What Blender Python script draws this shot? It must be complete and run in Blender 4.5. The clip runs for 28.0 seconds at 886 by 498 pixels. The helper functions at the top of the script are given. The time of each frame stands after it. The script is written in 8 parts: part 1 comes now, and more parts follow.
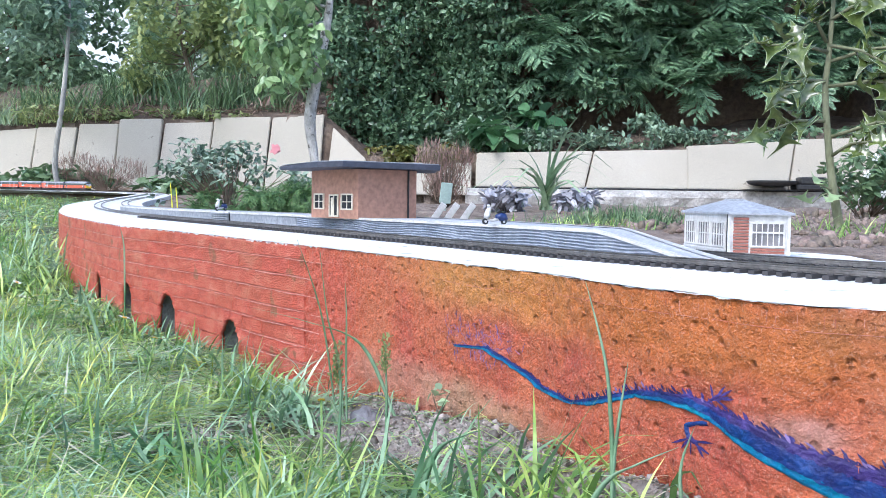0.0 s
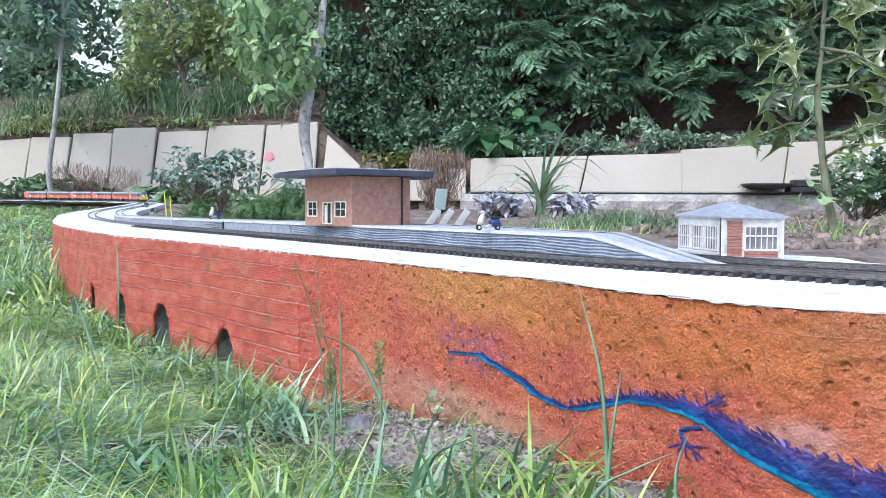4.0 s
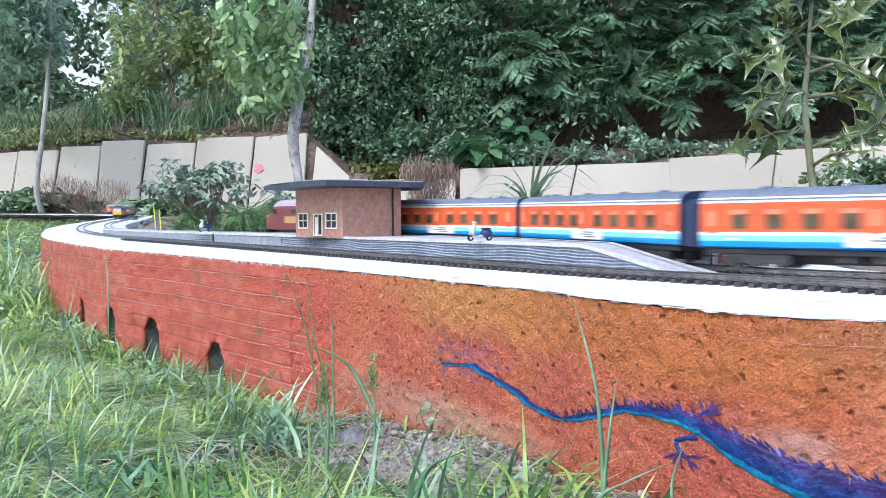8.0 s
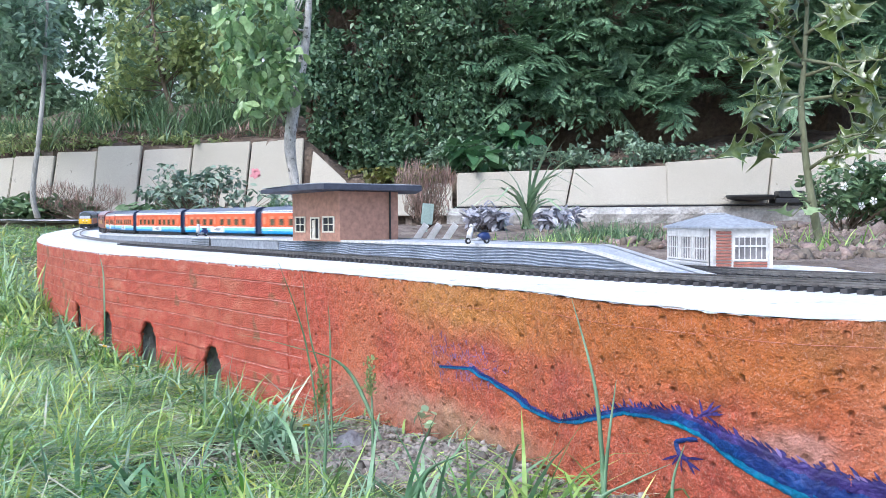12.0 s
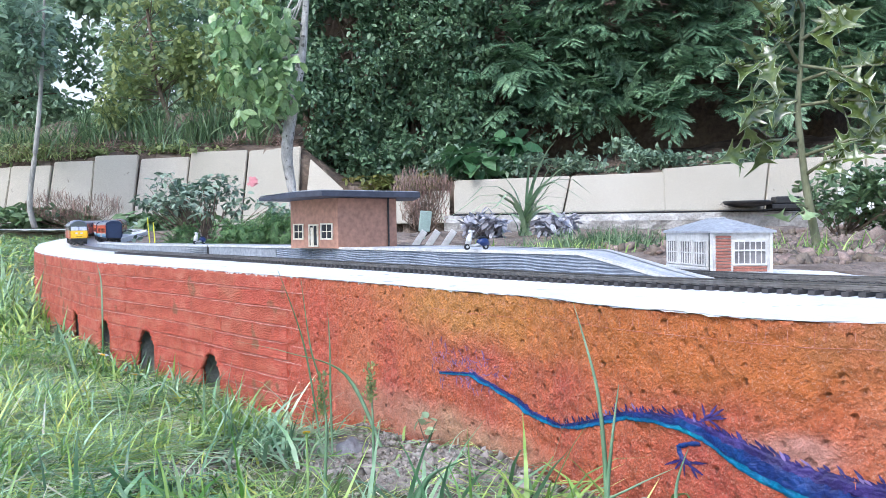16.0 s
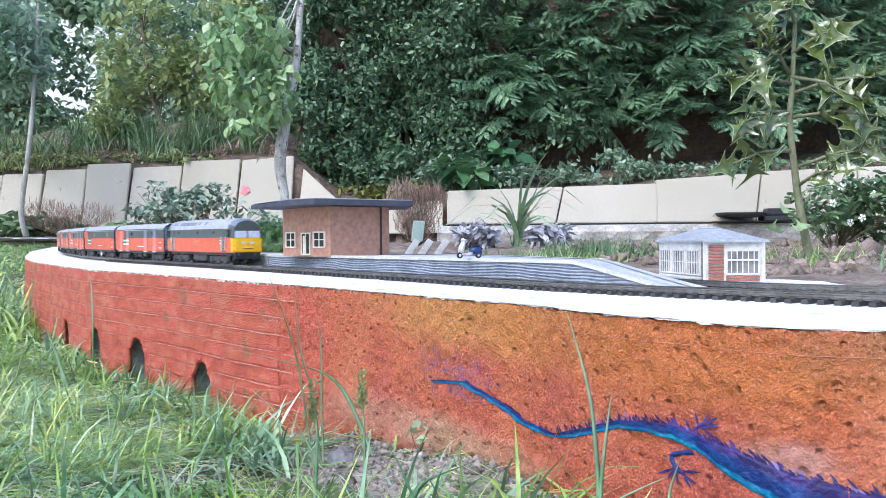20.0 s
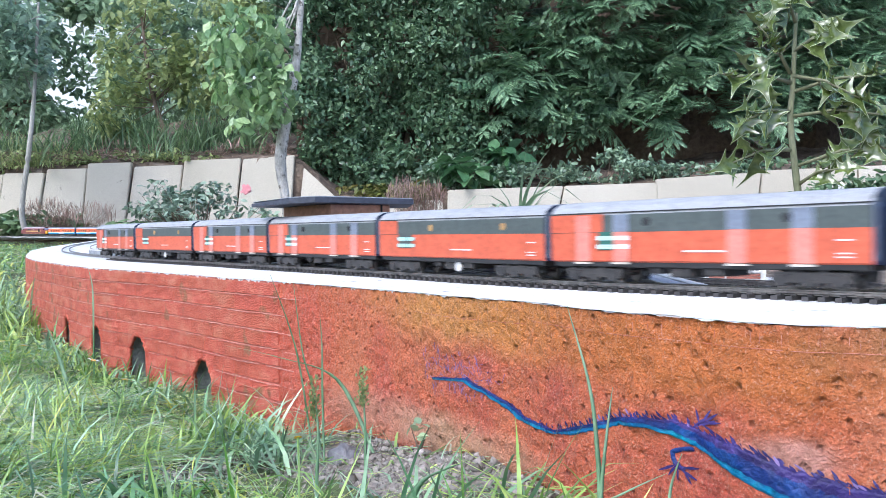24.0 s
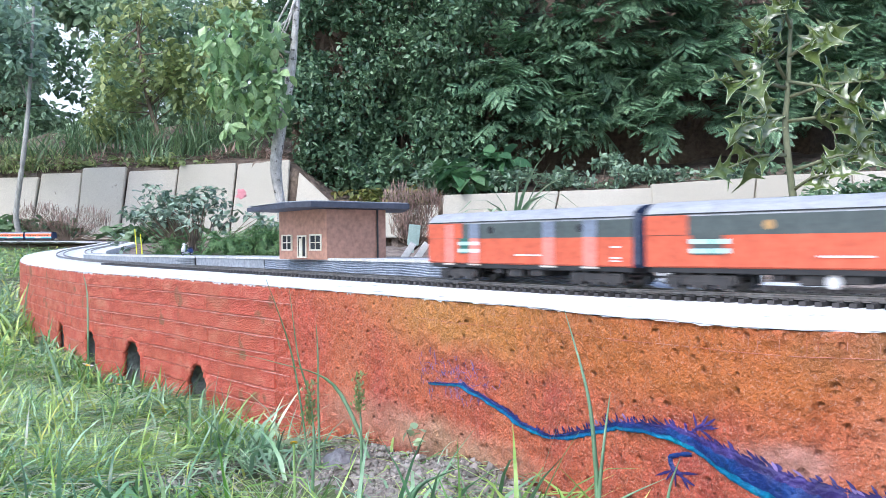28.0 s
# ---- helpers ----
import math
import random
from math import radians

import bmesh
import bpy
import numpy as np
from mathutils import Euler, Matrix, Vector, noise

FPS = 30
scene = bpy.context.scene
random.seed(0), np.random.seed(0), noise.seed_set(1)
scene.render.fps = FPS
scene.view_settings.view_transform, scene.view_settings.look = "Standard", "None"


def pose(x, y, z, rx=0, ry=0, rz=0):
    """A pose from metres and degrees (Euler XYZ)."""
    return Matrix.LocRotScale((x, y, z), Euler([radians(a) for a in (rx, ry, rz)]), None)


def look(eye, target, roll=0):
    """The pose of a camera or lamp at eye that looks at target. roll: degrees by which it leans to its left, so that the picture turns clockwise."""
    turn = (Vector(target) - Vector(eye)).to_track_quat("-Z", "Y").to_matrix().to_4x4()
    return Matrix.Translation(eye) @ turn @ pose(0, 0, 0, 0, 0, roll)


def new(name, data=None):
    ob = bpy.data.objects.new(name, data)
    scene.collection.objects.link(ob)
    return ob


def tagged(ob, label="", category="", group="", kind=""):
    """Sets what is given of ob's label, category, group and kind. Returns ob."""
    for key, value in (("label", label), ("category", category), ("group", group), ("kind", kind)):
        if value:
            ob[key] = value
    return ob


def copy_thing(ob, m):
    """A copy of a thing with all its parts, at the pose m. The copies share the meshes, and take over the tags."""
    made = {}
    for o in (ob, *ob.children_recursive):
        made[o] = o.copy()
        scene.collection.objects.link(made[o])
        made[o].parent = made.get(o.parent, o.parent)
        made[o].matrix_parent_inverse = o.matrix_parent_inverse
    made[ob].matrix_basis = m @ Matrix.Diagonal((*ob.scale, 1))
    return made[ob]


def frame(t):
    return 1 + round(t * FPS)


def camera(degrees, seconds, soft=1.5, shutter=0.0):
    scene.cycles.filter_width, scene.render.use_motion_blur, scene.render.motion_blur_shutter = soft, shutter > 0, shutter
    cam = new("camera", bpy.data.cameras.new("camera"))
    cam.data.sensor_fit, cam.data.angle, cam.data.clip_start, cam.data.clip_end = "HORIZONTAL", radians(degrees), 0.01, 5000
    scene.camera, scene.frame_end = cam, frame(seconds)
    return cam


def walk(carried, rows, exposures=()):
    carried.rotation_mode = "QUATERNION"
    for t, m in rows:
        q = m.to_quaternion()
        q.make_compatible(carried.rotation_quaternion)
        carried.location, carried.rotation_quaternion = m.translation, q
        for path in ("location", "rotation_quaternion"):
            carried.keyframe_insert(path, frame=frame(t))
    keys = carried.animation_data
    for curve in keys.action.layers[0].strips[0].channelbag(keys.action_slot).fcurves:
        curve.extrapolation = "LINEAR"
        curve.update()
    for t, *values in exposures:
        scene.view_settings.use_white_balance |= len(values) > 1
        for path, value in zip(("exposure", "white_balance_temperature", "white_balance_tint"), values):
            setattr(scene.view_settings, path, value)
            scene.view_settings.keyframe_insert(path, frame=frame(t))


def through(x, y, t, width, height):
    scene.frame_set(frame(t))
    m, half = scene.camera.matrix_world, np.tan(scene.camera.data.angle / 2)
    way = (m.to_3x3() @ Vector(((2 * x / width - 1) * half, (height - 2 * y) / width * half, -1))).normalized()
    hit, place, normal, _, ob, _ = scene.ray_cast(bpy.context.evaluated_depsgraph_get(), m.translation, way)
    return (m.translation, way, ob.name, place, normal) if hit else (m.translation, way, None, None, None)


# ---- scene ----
cam = camera(51.65, 28.0, soft=0.6, shutter=0.75)
PATH = [
    (0.0, (0.0000, 0.0000, 0.1610), (0.0000, 1.9972, 0.0544), 0.802),
    (0.5, (0.0010, -0.0008, 0.1628), (0.0021, 1.9963, 0.0554), 0.579),
    (1.0, (0.0009, 0.0002, 0.1625), (0.0092, 1.9973, 0.0553), 0.671),
    (1.5, (0.0006, -0.0002, 0.1627), (0.0171, 1.9975, 0.0680), 0.727),
    (2.0, (0.0005, 0.0002, 0.1624), (0.0035, 1.9974, 0.0580), 0.417),
    (2.5, (0.0007, 0.0005, 0.1626), (-0.0043, 1.9980, 0.0623), -0.013),
    (3.0, (0.0013, 0.0003, 0.1620), (-0.0072, 1.9978, 0.0619), 0.119),
    (3.5, (0.0014, 0.0010, 0.1613), (0.0019, 1.9987, 0.0644), 0.199),
    (5.5, (0.0018, 0.0015, 0.1619), (0.0220, 1.9994, 0.0720), 0.122),
    (6.0, (0.0016, 0.0024, 0.1615), (0.0175, 2.0000, 0.0650), -0.062),
    (6.5, (0.0011, 0.0023, 0.1612), (0.0172, 2.0001, 0.0698), -0.049),
    (7.0, (0.0008, 0.0027, 0.1612), (0.0228, 2.0006, 0.0721), -0.145),
    (7.5, (0.0010, 0.0031, 0.1614), (0.0239, 2.0013, 0.0789), -0.194),
    (8.0, (0.0000, 0.0022, 0.1620), (0.0315, 2.0007, 0.0907), -0.239),
    (8.5, (0.0002, 0.0027, 0.1618), (0.0303, 2.0013, 0.0948), -0.280),
    (9.0, (0.0001, 0.0028, 0.1618), (0.0318, 2.0014, 0.0955), -0.320),
    (9.5, (0.0002, 0.0035, 0.1611), (0.0304, 2.0020, 0.0899), -0.406),
    (10.0, (-0.0001, 0.0035, 0.1607), (0.0259, 2.0019, 0.0864), -0.441),
    (10.5, (0.0004, 0.0048, 0.1591), (0.0152, 2.0025, 0.0649), -0.427),
    (11.0, (-0.0006, 0.0049, 0.1597), (0.0276, 2.0030, 0.0784), -0.529),
    (11.5, (-0.0005, 0.0048, 0.1601), (0.0340, 2.0032, 0.0891), -0.454),
    (12.0, (-0.0005, 0.0043, 0.1604), (0.0379, 2.0030, 0.0994), -0.406),
    (12.5, (-0.0007, 0.0048, 0.1605), (0.0395, 2.0036, 0.1049), -0.550),
    (14.5, (-0.0007, 0.0059, 0.1596), (0.0387, 2.0048, 0.1061), -0.483),
    (15.0, (-0.0010, 0.0057, 0.1595), (0.0397, 2.0047, 0.1100), -0.529),
    (15.5, (-0.0012, 0.0057, 0.1592), (0.0448, 2.0047, 0.1131), -0.560),
    (16.0, (-0.0018, 0.0059, 0.1591), (0.0423, 2.0049, 0.1147), -0.723),
    (16.5, (-0.0021, 0.0072, 0.1585), (0.0409, 2.0061, 0.1086), -0.905),
    (17.0, (-0.0017, 0.0075, 0.1578), (0.0465, 2.0066, 0.1187), -0.638),
    (17.5, (-0.0014, 0.0080, 0.1573), (0.0553, 2.0070, 0.1273), -0.390),
    (18.0, (-0.0015, 0.0075, 0.1575), (0.0587, 2.0065, 0.1323), -0.332),
    (18.5, (-0.0017, 0.0079, 0.1573), (0.0622, 2.0067, 0.1329), -0.363),
    (19.0, (-0.0016, 0.0081, 0.1574), (0.0619, 2.0069, 0.1353), -0.406),
    (19.5, (-0.0014, 0.0075, 0.1576), (0.0588, 2.0064, 0.1351), -0.408),
    (20.0, (-0.0016, 0.0080, 0.1573), (0.0584, 2.0070, 0.1356), -0.462),
    (20.5, (-0.0015, 0.0078, 0.1572), (0.0577, 2.0068, 0.1352), -0.412),
    (21.0, (-0.0015, 0.0078, 0.1569), (0.0551, 2.0068, 0.1321), -0.427),
    (21.5, (-0.0016, 0.0079, 0.1570), (0.0598, 2.0068, 0.1385), -0.372),
    (23.5, (-0.0020, 0.0069, 0.1565), (0.0591, 2.0059, 0.1363), -0.373),
    (24.0, (-0.0019, 0.0077, 0.1561), (0.0573, 2.0066, 0.1329), -0.449),
    (24.5, (-0.0021, 0.0070, 0.1564), (0.0607, 2.0060, 0.1386), -0.335),
    (25.0, (-0.0016, 0.0077, 0.1569), (0.0554, 2.0067, 0.1360), -0.540),
    (25.5, (-0.0015, 0.0075, 0.1564), (0.0572, 2.0066, 0.1406), -0.426),
    (26.0, (-0.0020, 0.0072, 0.1562), (0.0606, 2.0062, 0.1432), -0.373),
    (26.5, (-0.0020, 0.0078, 0.1558), (0.0641, 2.0066, 0.1436), -0.403),
    (27.0, (-0.0020, 0.0081, 0.1557), (0.0657, 2.0069, 0.1433), -0.396),
    (27.5, (-0.0018, 0.0085, 0.1555), (0.0669, 2.0073, 0.1462), -0.424),
    (28.0, (-0.0026, 0.0092, 0.1558), (0.0671, 2.0079, 0.1434), -0.394),
]
walk(cam, [(t, look(eye, target, roll)) for t, eye, target, roll in PATH], [(0, 0.96, 5560, 10), (4, 0.88, 5560, 10), (8, 0.88, 5560, 10), (20, 0.93, 5560, 10), (28, 0.98, 5560, 10)])

# ---- world, sun and light ----
world = bpy.data.worlds.new("sky")
scene.world = world
world.use_nodes = True
wn = world.node_tree
sky = wn.nodes.new("ShaderNodeTexSky")
sky.sky_type = "NISHITA"
sky.sun_disc = False
SUN_ELEVATION, SUN_TURN = radians(48), radians(215)
sky.sun_elevation, sky.sun_rotation = SUN_ELEVATION, SUN_TURN
sky.air_density, sky.dust_density = 1.0, 3.0
wn.nodes["Background"].inputs["Strength"].default_value = 0.15
wn.links.new(sky.outputs["Color"], wn.nodes["Background"].inputs["Color"])
sun = new("sun", bpy.data.lights.new("sun", "SUN"))
sun.data.energy, sun.data.angle, sun.data.color = 0.9, radians(30), (1.0, 0.97, 0.93)
sun.matrix_world = look((0, 0, 3), (-math.sin(SUN_TURN) * 3, -math.cos(SUN_TURN) * 3, 3 - 3 * math.tan(SUN_ELEVATION)))


# ---- small tools ----
def part(name, bm, material, parent=None, label="", smooth=False):
    """One mesh object from a bmesh, under a thing or a part."""
    me = bpy.data.meshes.new(name)
    bm.normal_update()
    bm.to_mesh(me)
    bm.free()
    for m in material if isinstance(material, (list, tuple)) else [material]:
        me.materials.append(m)
    if smooth:
        me.polygons.foreach_set("use_smooth", [True] * len(me.polygons))
    ob = new(name, me)
    if parent is not None:
        ob.parent = parent
    if label:
        ob["label"] = label
    return ob


def sheet(name, verts, faces, material, parent=None, smooth=False):
    """One mesh object from plain arrays."""
    me = bpy.data.meshes.new(name)
    me.from_pydata([tuple(v) for v in verts], [], faces)
    for m in material if isinstance(material, (list, tuple)) else [material]:
        me.materials.append(m)
    if smooth:
        me.polygons.foreach_set("use_smooth", [True] * len(me.polygons))
    ob = new(name, me)
    if parent is not None:
        ob.parent = parent
    return ob


def thing(name, label, category, m=None, group="", kind=""):
    ob = new(name)
    ob.empty_display_size = 0.02
    if m is not None:
        ob.matrix_basis = m
    return tagged(ob, label, category, group, kind)


def box(bm, x0, x1, y0, y1, z0, z1, bevel=0.0, m=None, index=0):
    vs = [bm.verts.new((x, y, z)) for z in (z0, z1) for x, y in ((x0, y0), (x1, y0), (x1, y1), (x0, y1))]
    fs = [bm.faces.new([vs[i] for i in f]) for f in
          ((3, 2, 1, 0), (4, 5, 6, 7), (0, 1, 5, 4), (1, 2, 6, 5), (2, 3, 7, 6), (3, 0, 4, 7))]
    for f in fs:
        f.material_index = index
    if m is not None:
        bmesh.ops.transform(bm, matrix=m, verts=vs)
    if bevel:
        es = list({e for f in fs for e in f.edges})
        bmesh.ops.bevel(bm, geom=es, offset=bevel, segments=1, affect="EDGES", profile=0.5)
    return vs


def boxed(name, x0, x1, y0, y1, z0, z1, material, parent, bevel=0.0, label="", m=None):
    bm = bmesh.new()
    box(bm, x0, x1, y0, y1, z0, z1, bevel, m)
    return part(name, bm, material, parent, label)


def tube(bm, points, radii, sides=8, caps=True, squash=1.0):
    """A round bar through points, with a radius at each."""
    pts = [Vector(p) for p in points]
    rings = []
    up = Vector((0.13, 0.21, 1)).normalized()
    for i, p in enumerate(pts):
        d = (pts[min(i + 1, len(pts) - 1)] - pts[max(i - 1, 0)]).normalized()
        a = d.cross(up if abs(d.dot(up)) < 0.95 else Vector((1, 0, 0))).normalized()
        b = d.cross(a)
        r = radii[i] if isinstance(radii, (list, tuple)) else radii
        rings.append([bm.verts.new(p + (a * math.cos(2 * math.pi * k / sides) + b * math.sin(2 * math.pi * k / sides) * squash) * r)
                      for k in range(sides)])
    for u, v in zip(rings, rings[1:]):
        for k in range(sides):
            bm.faces.new((u[k], u[(k + 1) % sides], v[(k + 1) % sides], v[k]))
    if caps:
        bm.faces.new(rings[0][::-1])
        bm.faces.new(rings[-1])
    return rings


def disc(bm, centre, axis, radius, depth, sides=14):
    c, a = Vector(centre), Vector(axis).normalized()
    tube(bm, [c - a * depth / 2, c + a * depth / 2], radius, sides)


def spline(points, n=16):
    """A dense smooth line through points, and the length run at each."""
    p = np.array(points, float)
    out = []
    for i in range(len(p) - 1):
        a, b, c, d = p[max(i - 1, 0)], p[i], p[i + 1], p[min(i + 2, len(p) - 1)]
        for u in np.arange(n) / n:
            out.append(0.5 * (2 * b + (c - a) * u + (2 * a - 5 * b + 4 * c - d) * u * u + (3 * b - a - 3 * c + d) * u ** 3))
    out.append(p[-1])
    q = np.array(out)
    return q, np.r_[0, np.cumsum(np.linalg.norm(np.diff(q, axis=0), axis=1))]


def along(line, s):
    q, run = line
    return np.stack([np.interp(s, run, q[:, k]) for k in range(q.shape[1])], -1)


# ---- materials ----
def haze():
    """The bright hazy sky low over the horizon, seen through gaps in the trees."""
    m = bpy.data.materials.new("bright_haze")
    m.use_nodes = True
    n, ln = m.node_tree.nodes, m.node_tree.links
    e = n.new("ShaderNodeEmission")
    e.inputs["Color"].default_value, e.inputs["Strength"].default_value = (0.93, 0.95, 1.0, 1), 0.62
    ln.new(e.outputs["Emission"], n["Material Output"].inputs["Surface"])
    return m


def material(name, colors, rough=0.7, scale=40.0, fine=300.0, bump=0.15, metal=0.0, depth=0.001, island=0.0, piece=0.0,
             spec=0.5, through=0.0, stretch=(1, 1, 1), detail=6.0, contrast=(0.3, 0.7), fleck=None):
    """A surface with patches at one scale, grain at another, and relief. colors: two or three mixed by the patches."""
    m = bpy.data.materials.new(name)
    m.use_nodes = True
    n, ln = m.node_tree.nodes, m.node_tree.links
    b = n["Principled BSDF"]
    tc = n.new("ShaderNodeTexCoord")
    mp = n.new("ShaderNodeMapping")
    mp.inputs["Scale"].default_value = stretch
    ln.new(tc.outputs["Object"], mp.inputs["Vector"])
    big = n.new("ShaderNodeTexNoise")
    big.inputs["Scale"].default_value, big.inputs["Detail"].default_value, big.inputs["Roughness"].default_value = scale, detail, 0.6
    small = n.new("ShaderNodeTexNoise")
    small.inputs["Scale"].default_value, small.inputs["Detail"].default_value = fine, 4.0
    for t in (big, small):
        ln.new(mp.outputs["Vector"], t.inputs["Vector"])
    ramp = n.new("ShaderNodeValToRGB")
    ramp.color_ramp.elements[0].position, ramp.color_ramp.elements[1].position = contrast
    ramp.color_ramp.elements[0].color = (*colors[0], 1)
    ramp.color_ramp.elements[1].color = (*colors[-1], 1)
    if len(colors) == 3:
        e = ramp.color_ramp.elements.new((contrast[0] + contrast[1]) / 2)
        e.color = (*colors[1], 1)
    ln.new(big.outputs["Fac"], ramp.inputs["Fac"])
    grain = n.new("ShaderNodeMix")
    grain.data_type, grain.blend_type = "RGBA", "OVERLAY"
    grain.inputs["Factor"].default_value = 0.5
    ln.new(ramp.outputs["Color"], grain.inputs["A"])
    ln.new(small.outputs["Fac"], grain.inputs["B"])
    color = grain.outputs["Result"]
    for kind, amount in (("island", island), ("piece", piece)):
        if amount:
            if kind == "island":
                src = n.new("ShaderNodeNewGeometry").outputs["Random Per Island"]
            else:
                src = n.new("ShaderNodeObjectInfo").outputs["Random"]
            mr = n.new("ShaderNodeMapRange")
            mr.inputs["To Min"].default_value, mr.inputs["To Max"].default_value = 1 - amount, 1 + amount
            ln.new(src, mr.inputs["Value"])
            hsv = n.new("ShaderNodeHueSaturation")
            ln.new(mr.outputs["Result"], hsv.inputs["Value"])
            hm = n.new("ShaderNodeMapRange")
            hm.inputs["To Min"].default_value, hm.inputs["To Max"].default_value = 0.5 + amount * 0.06, 0.5 - amount * 0.06
            ln.new(src, hm.inputs["Value"])
            ln.new(hm.outputs["Result"], hsv.inputs["Hue"])
            ln.new(color, hsv.inputs["Color"])
            color = hsv.outputs["Color"]
    if fleck:
        spots = n.new("ShaderNodeTexNoise")
        spots.inputs["Scale"].default_value, spots.inputs["Detail"].default_value = fleck[1], 3.0
        ln.new(tc.outputs["Object"], spots.inputs["Vector"])
        sr = n.new("ShaderNodeValToRGB")
        sr.color_ramp.elements[0].position, sr.color_ramp.elements[1].position = fleck[2], fleck[2] + 0.04
        ln.new(spots.outputs["Fac"], sr.inputs["Fac"])
        fm = n.new("ShaderNodeMix")
        fm.data_type = "RGBA"
        ln.new(sr.outputs["Color"], fm.inputs["Factor"])
        ln.new(color, fm.inputs["A"])
        fm.inputs["B"].default_value = (*fleck[0], 1)
        color = fm.outputs["Result"]
    ln.new(color, b.inputs["Base Color"])
    b.inputs["Roughness"].default_value, b.inputs["Metallic"].default_value = rough, metal
    b.inputs["Specular IOR Level"].default_value = spec
    if bump:
        add = n.new("ShaderNodeMath")
        add.operation = "MULTIPLY_ADD"
        add.inputs[1].default_value = 0.6
        ln.new(small.outputs["Fac"], add.inputs[0])
        ln.new(big.outputs["Fac"], add.inputs[2])
        bp = n.new("ShaderNodeBump")
        bp.inputs["Strength"].default_value, bp.inputs["Distance"].default_value = bump, depth
        ln.new(add.outputs["Value"], bp.inputs["Height"])
        ln.new(bp.outputs["Normal"], b.inputs["Normal"])
    if through:
        tr = n.new("ShaderNodeBsdfTranslucent")
        ln.new(color, tr.inputs["Color"])
        mx = n.new("ShaderNodeMixShader")
        mx.inputs["Fac"].default_value = through
        ln.new(b.outputs["BSDF"], mx.inputs[1])
        ln.new(tr.outputs["BSDF"], mx.inputs[2])
        ln.new(mx.outputs["Shader"], n["Material Output"].inputs["Surface"])
    return m


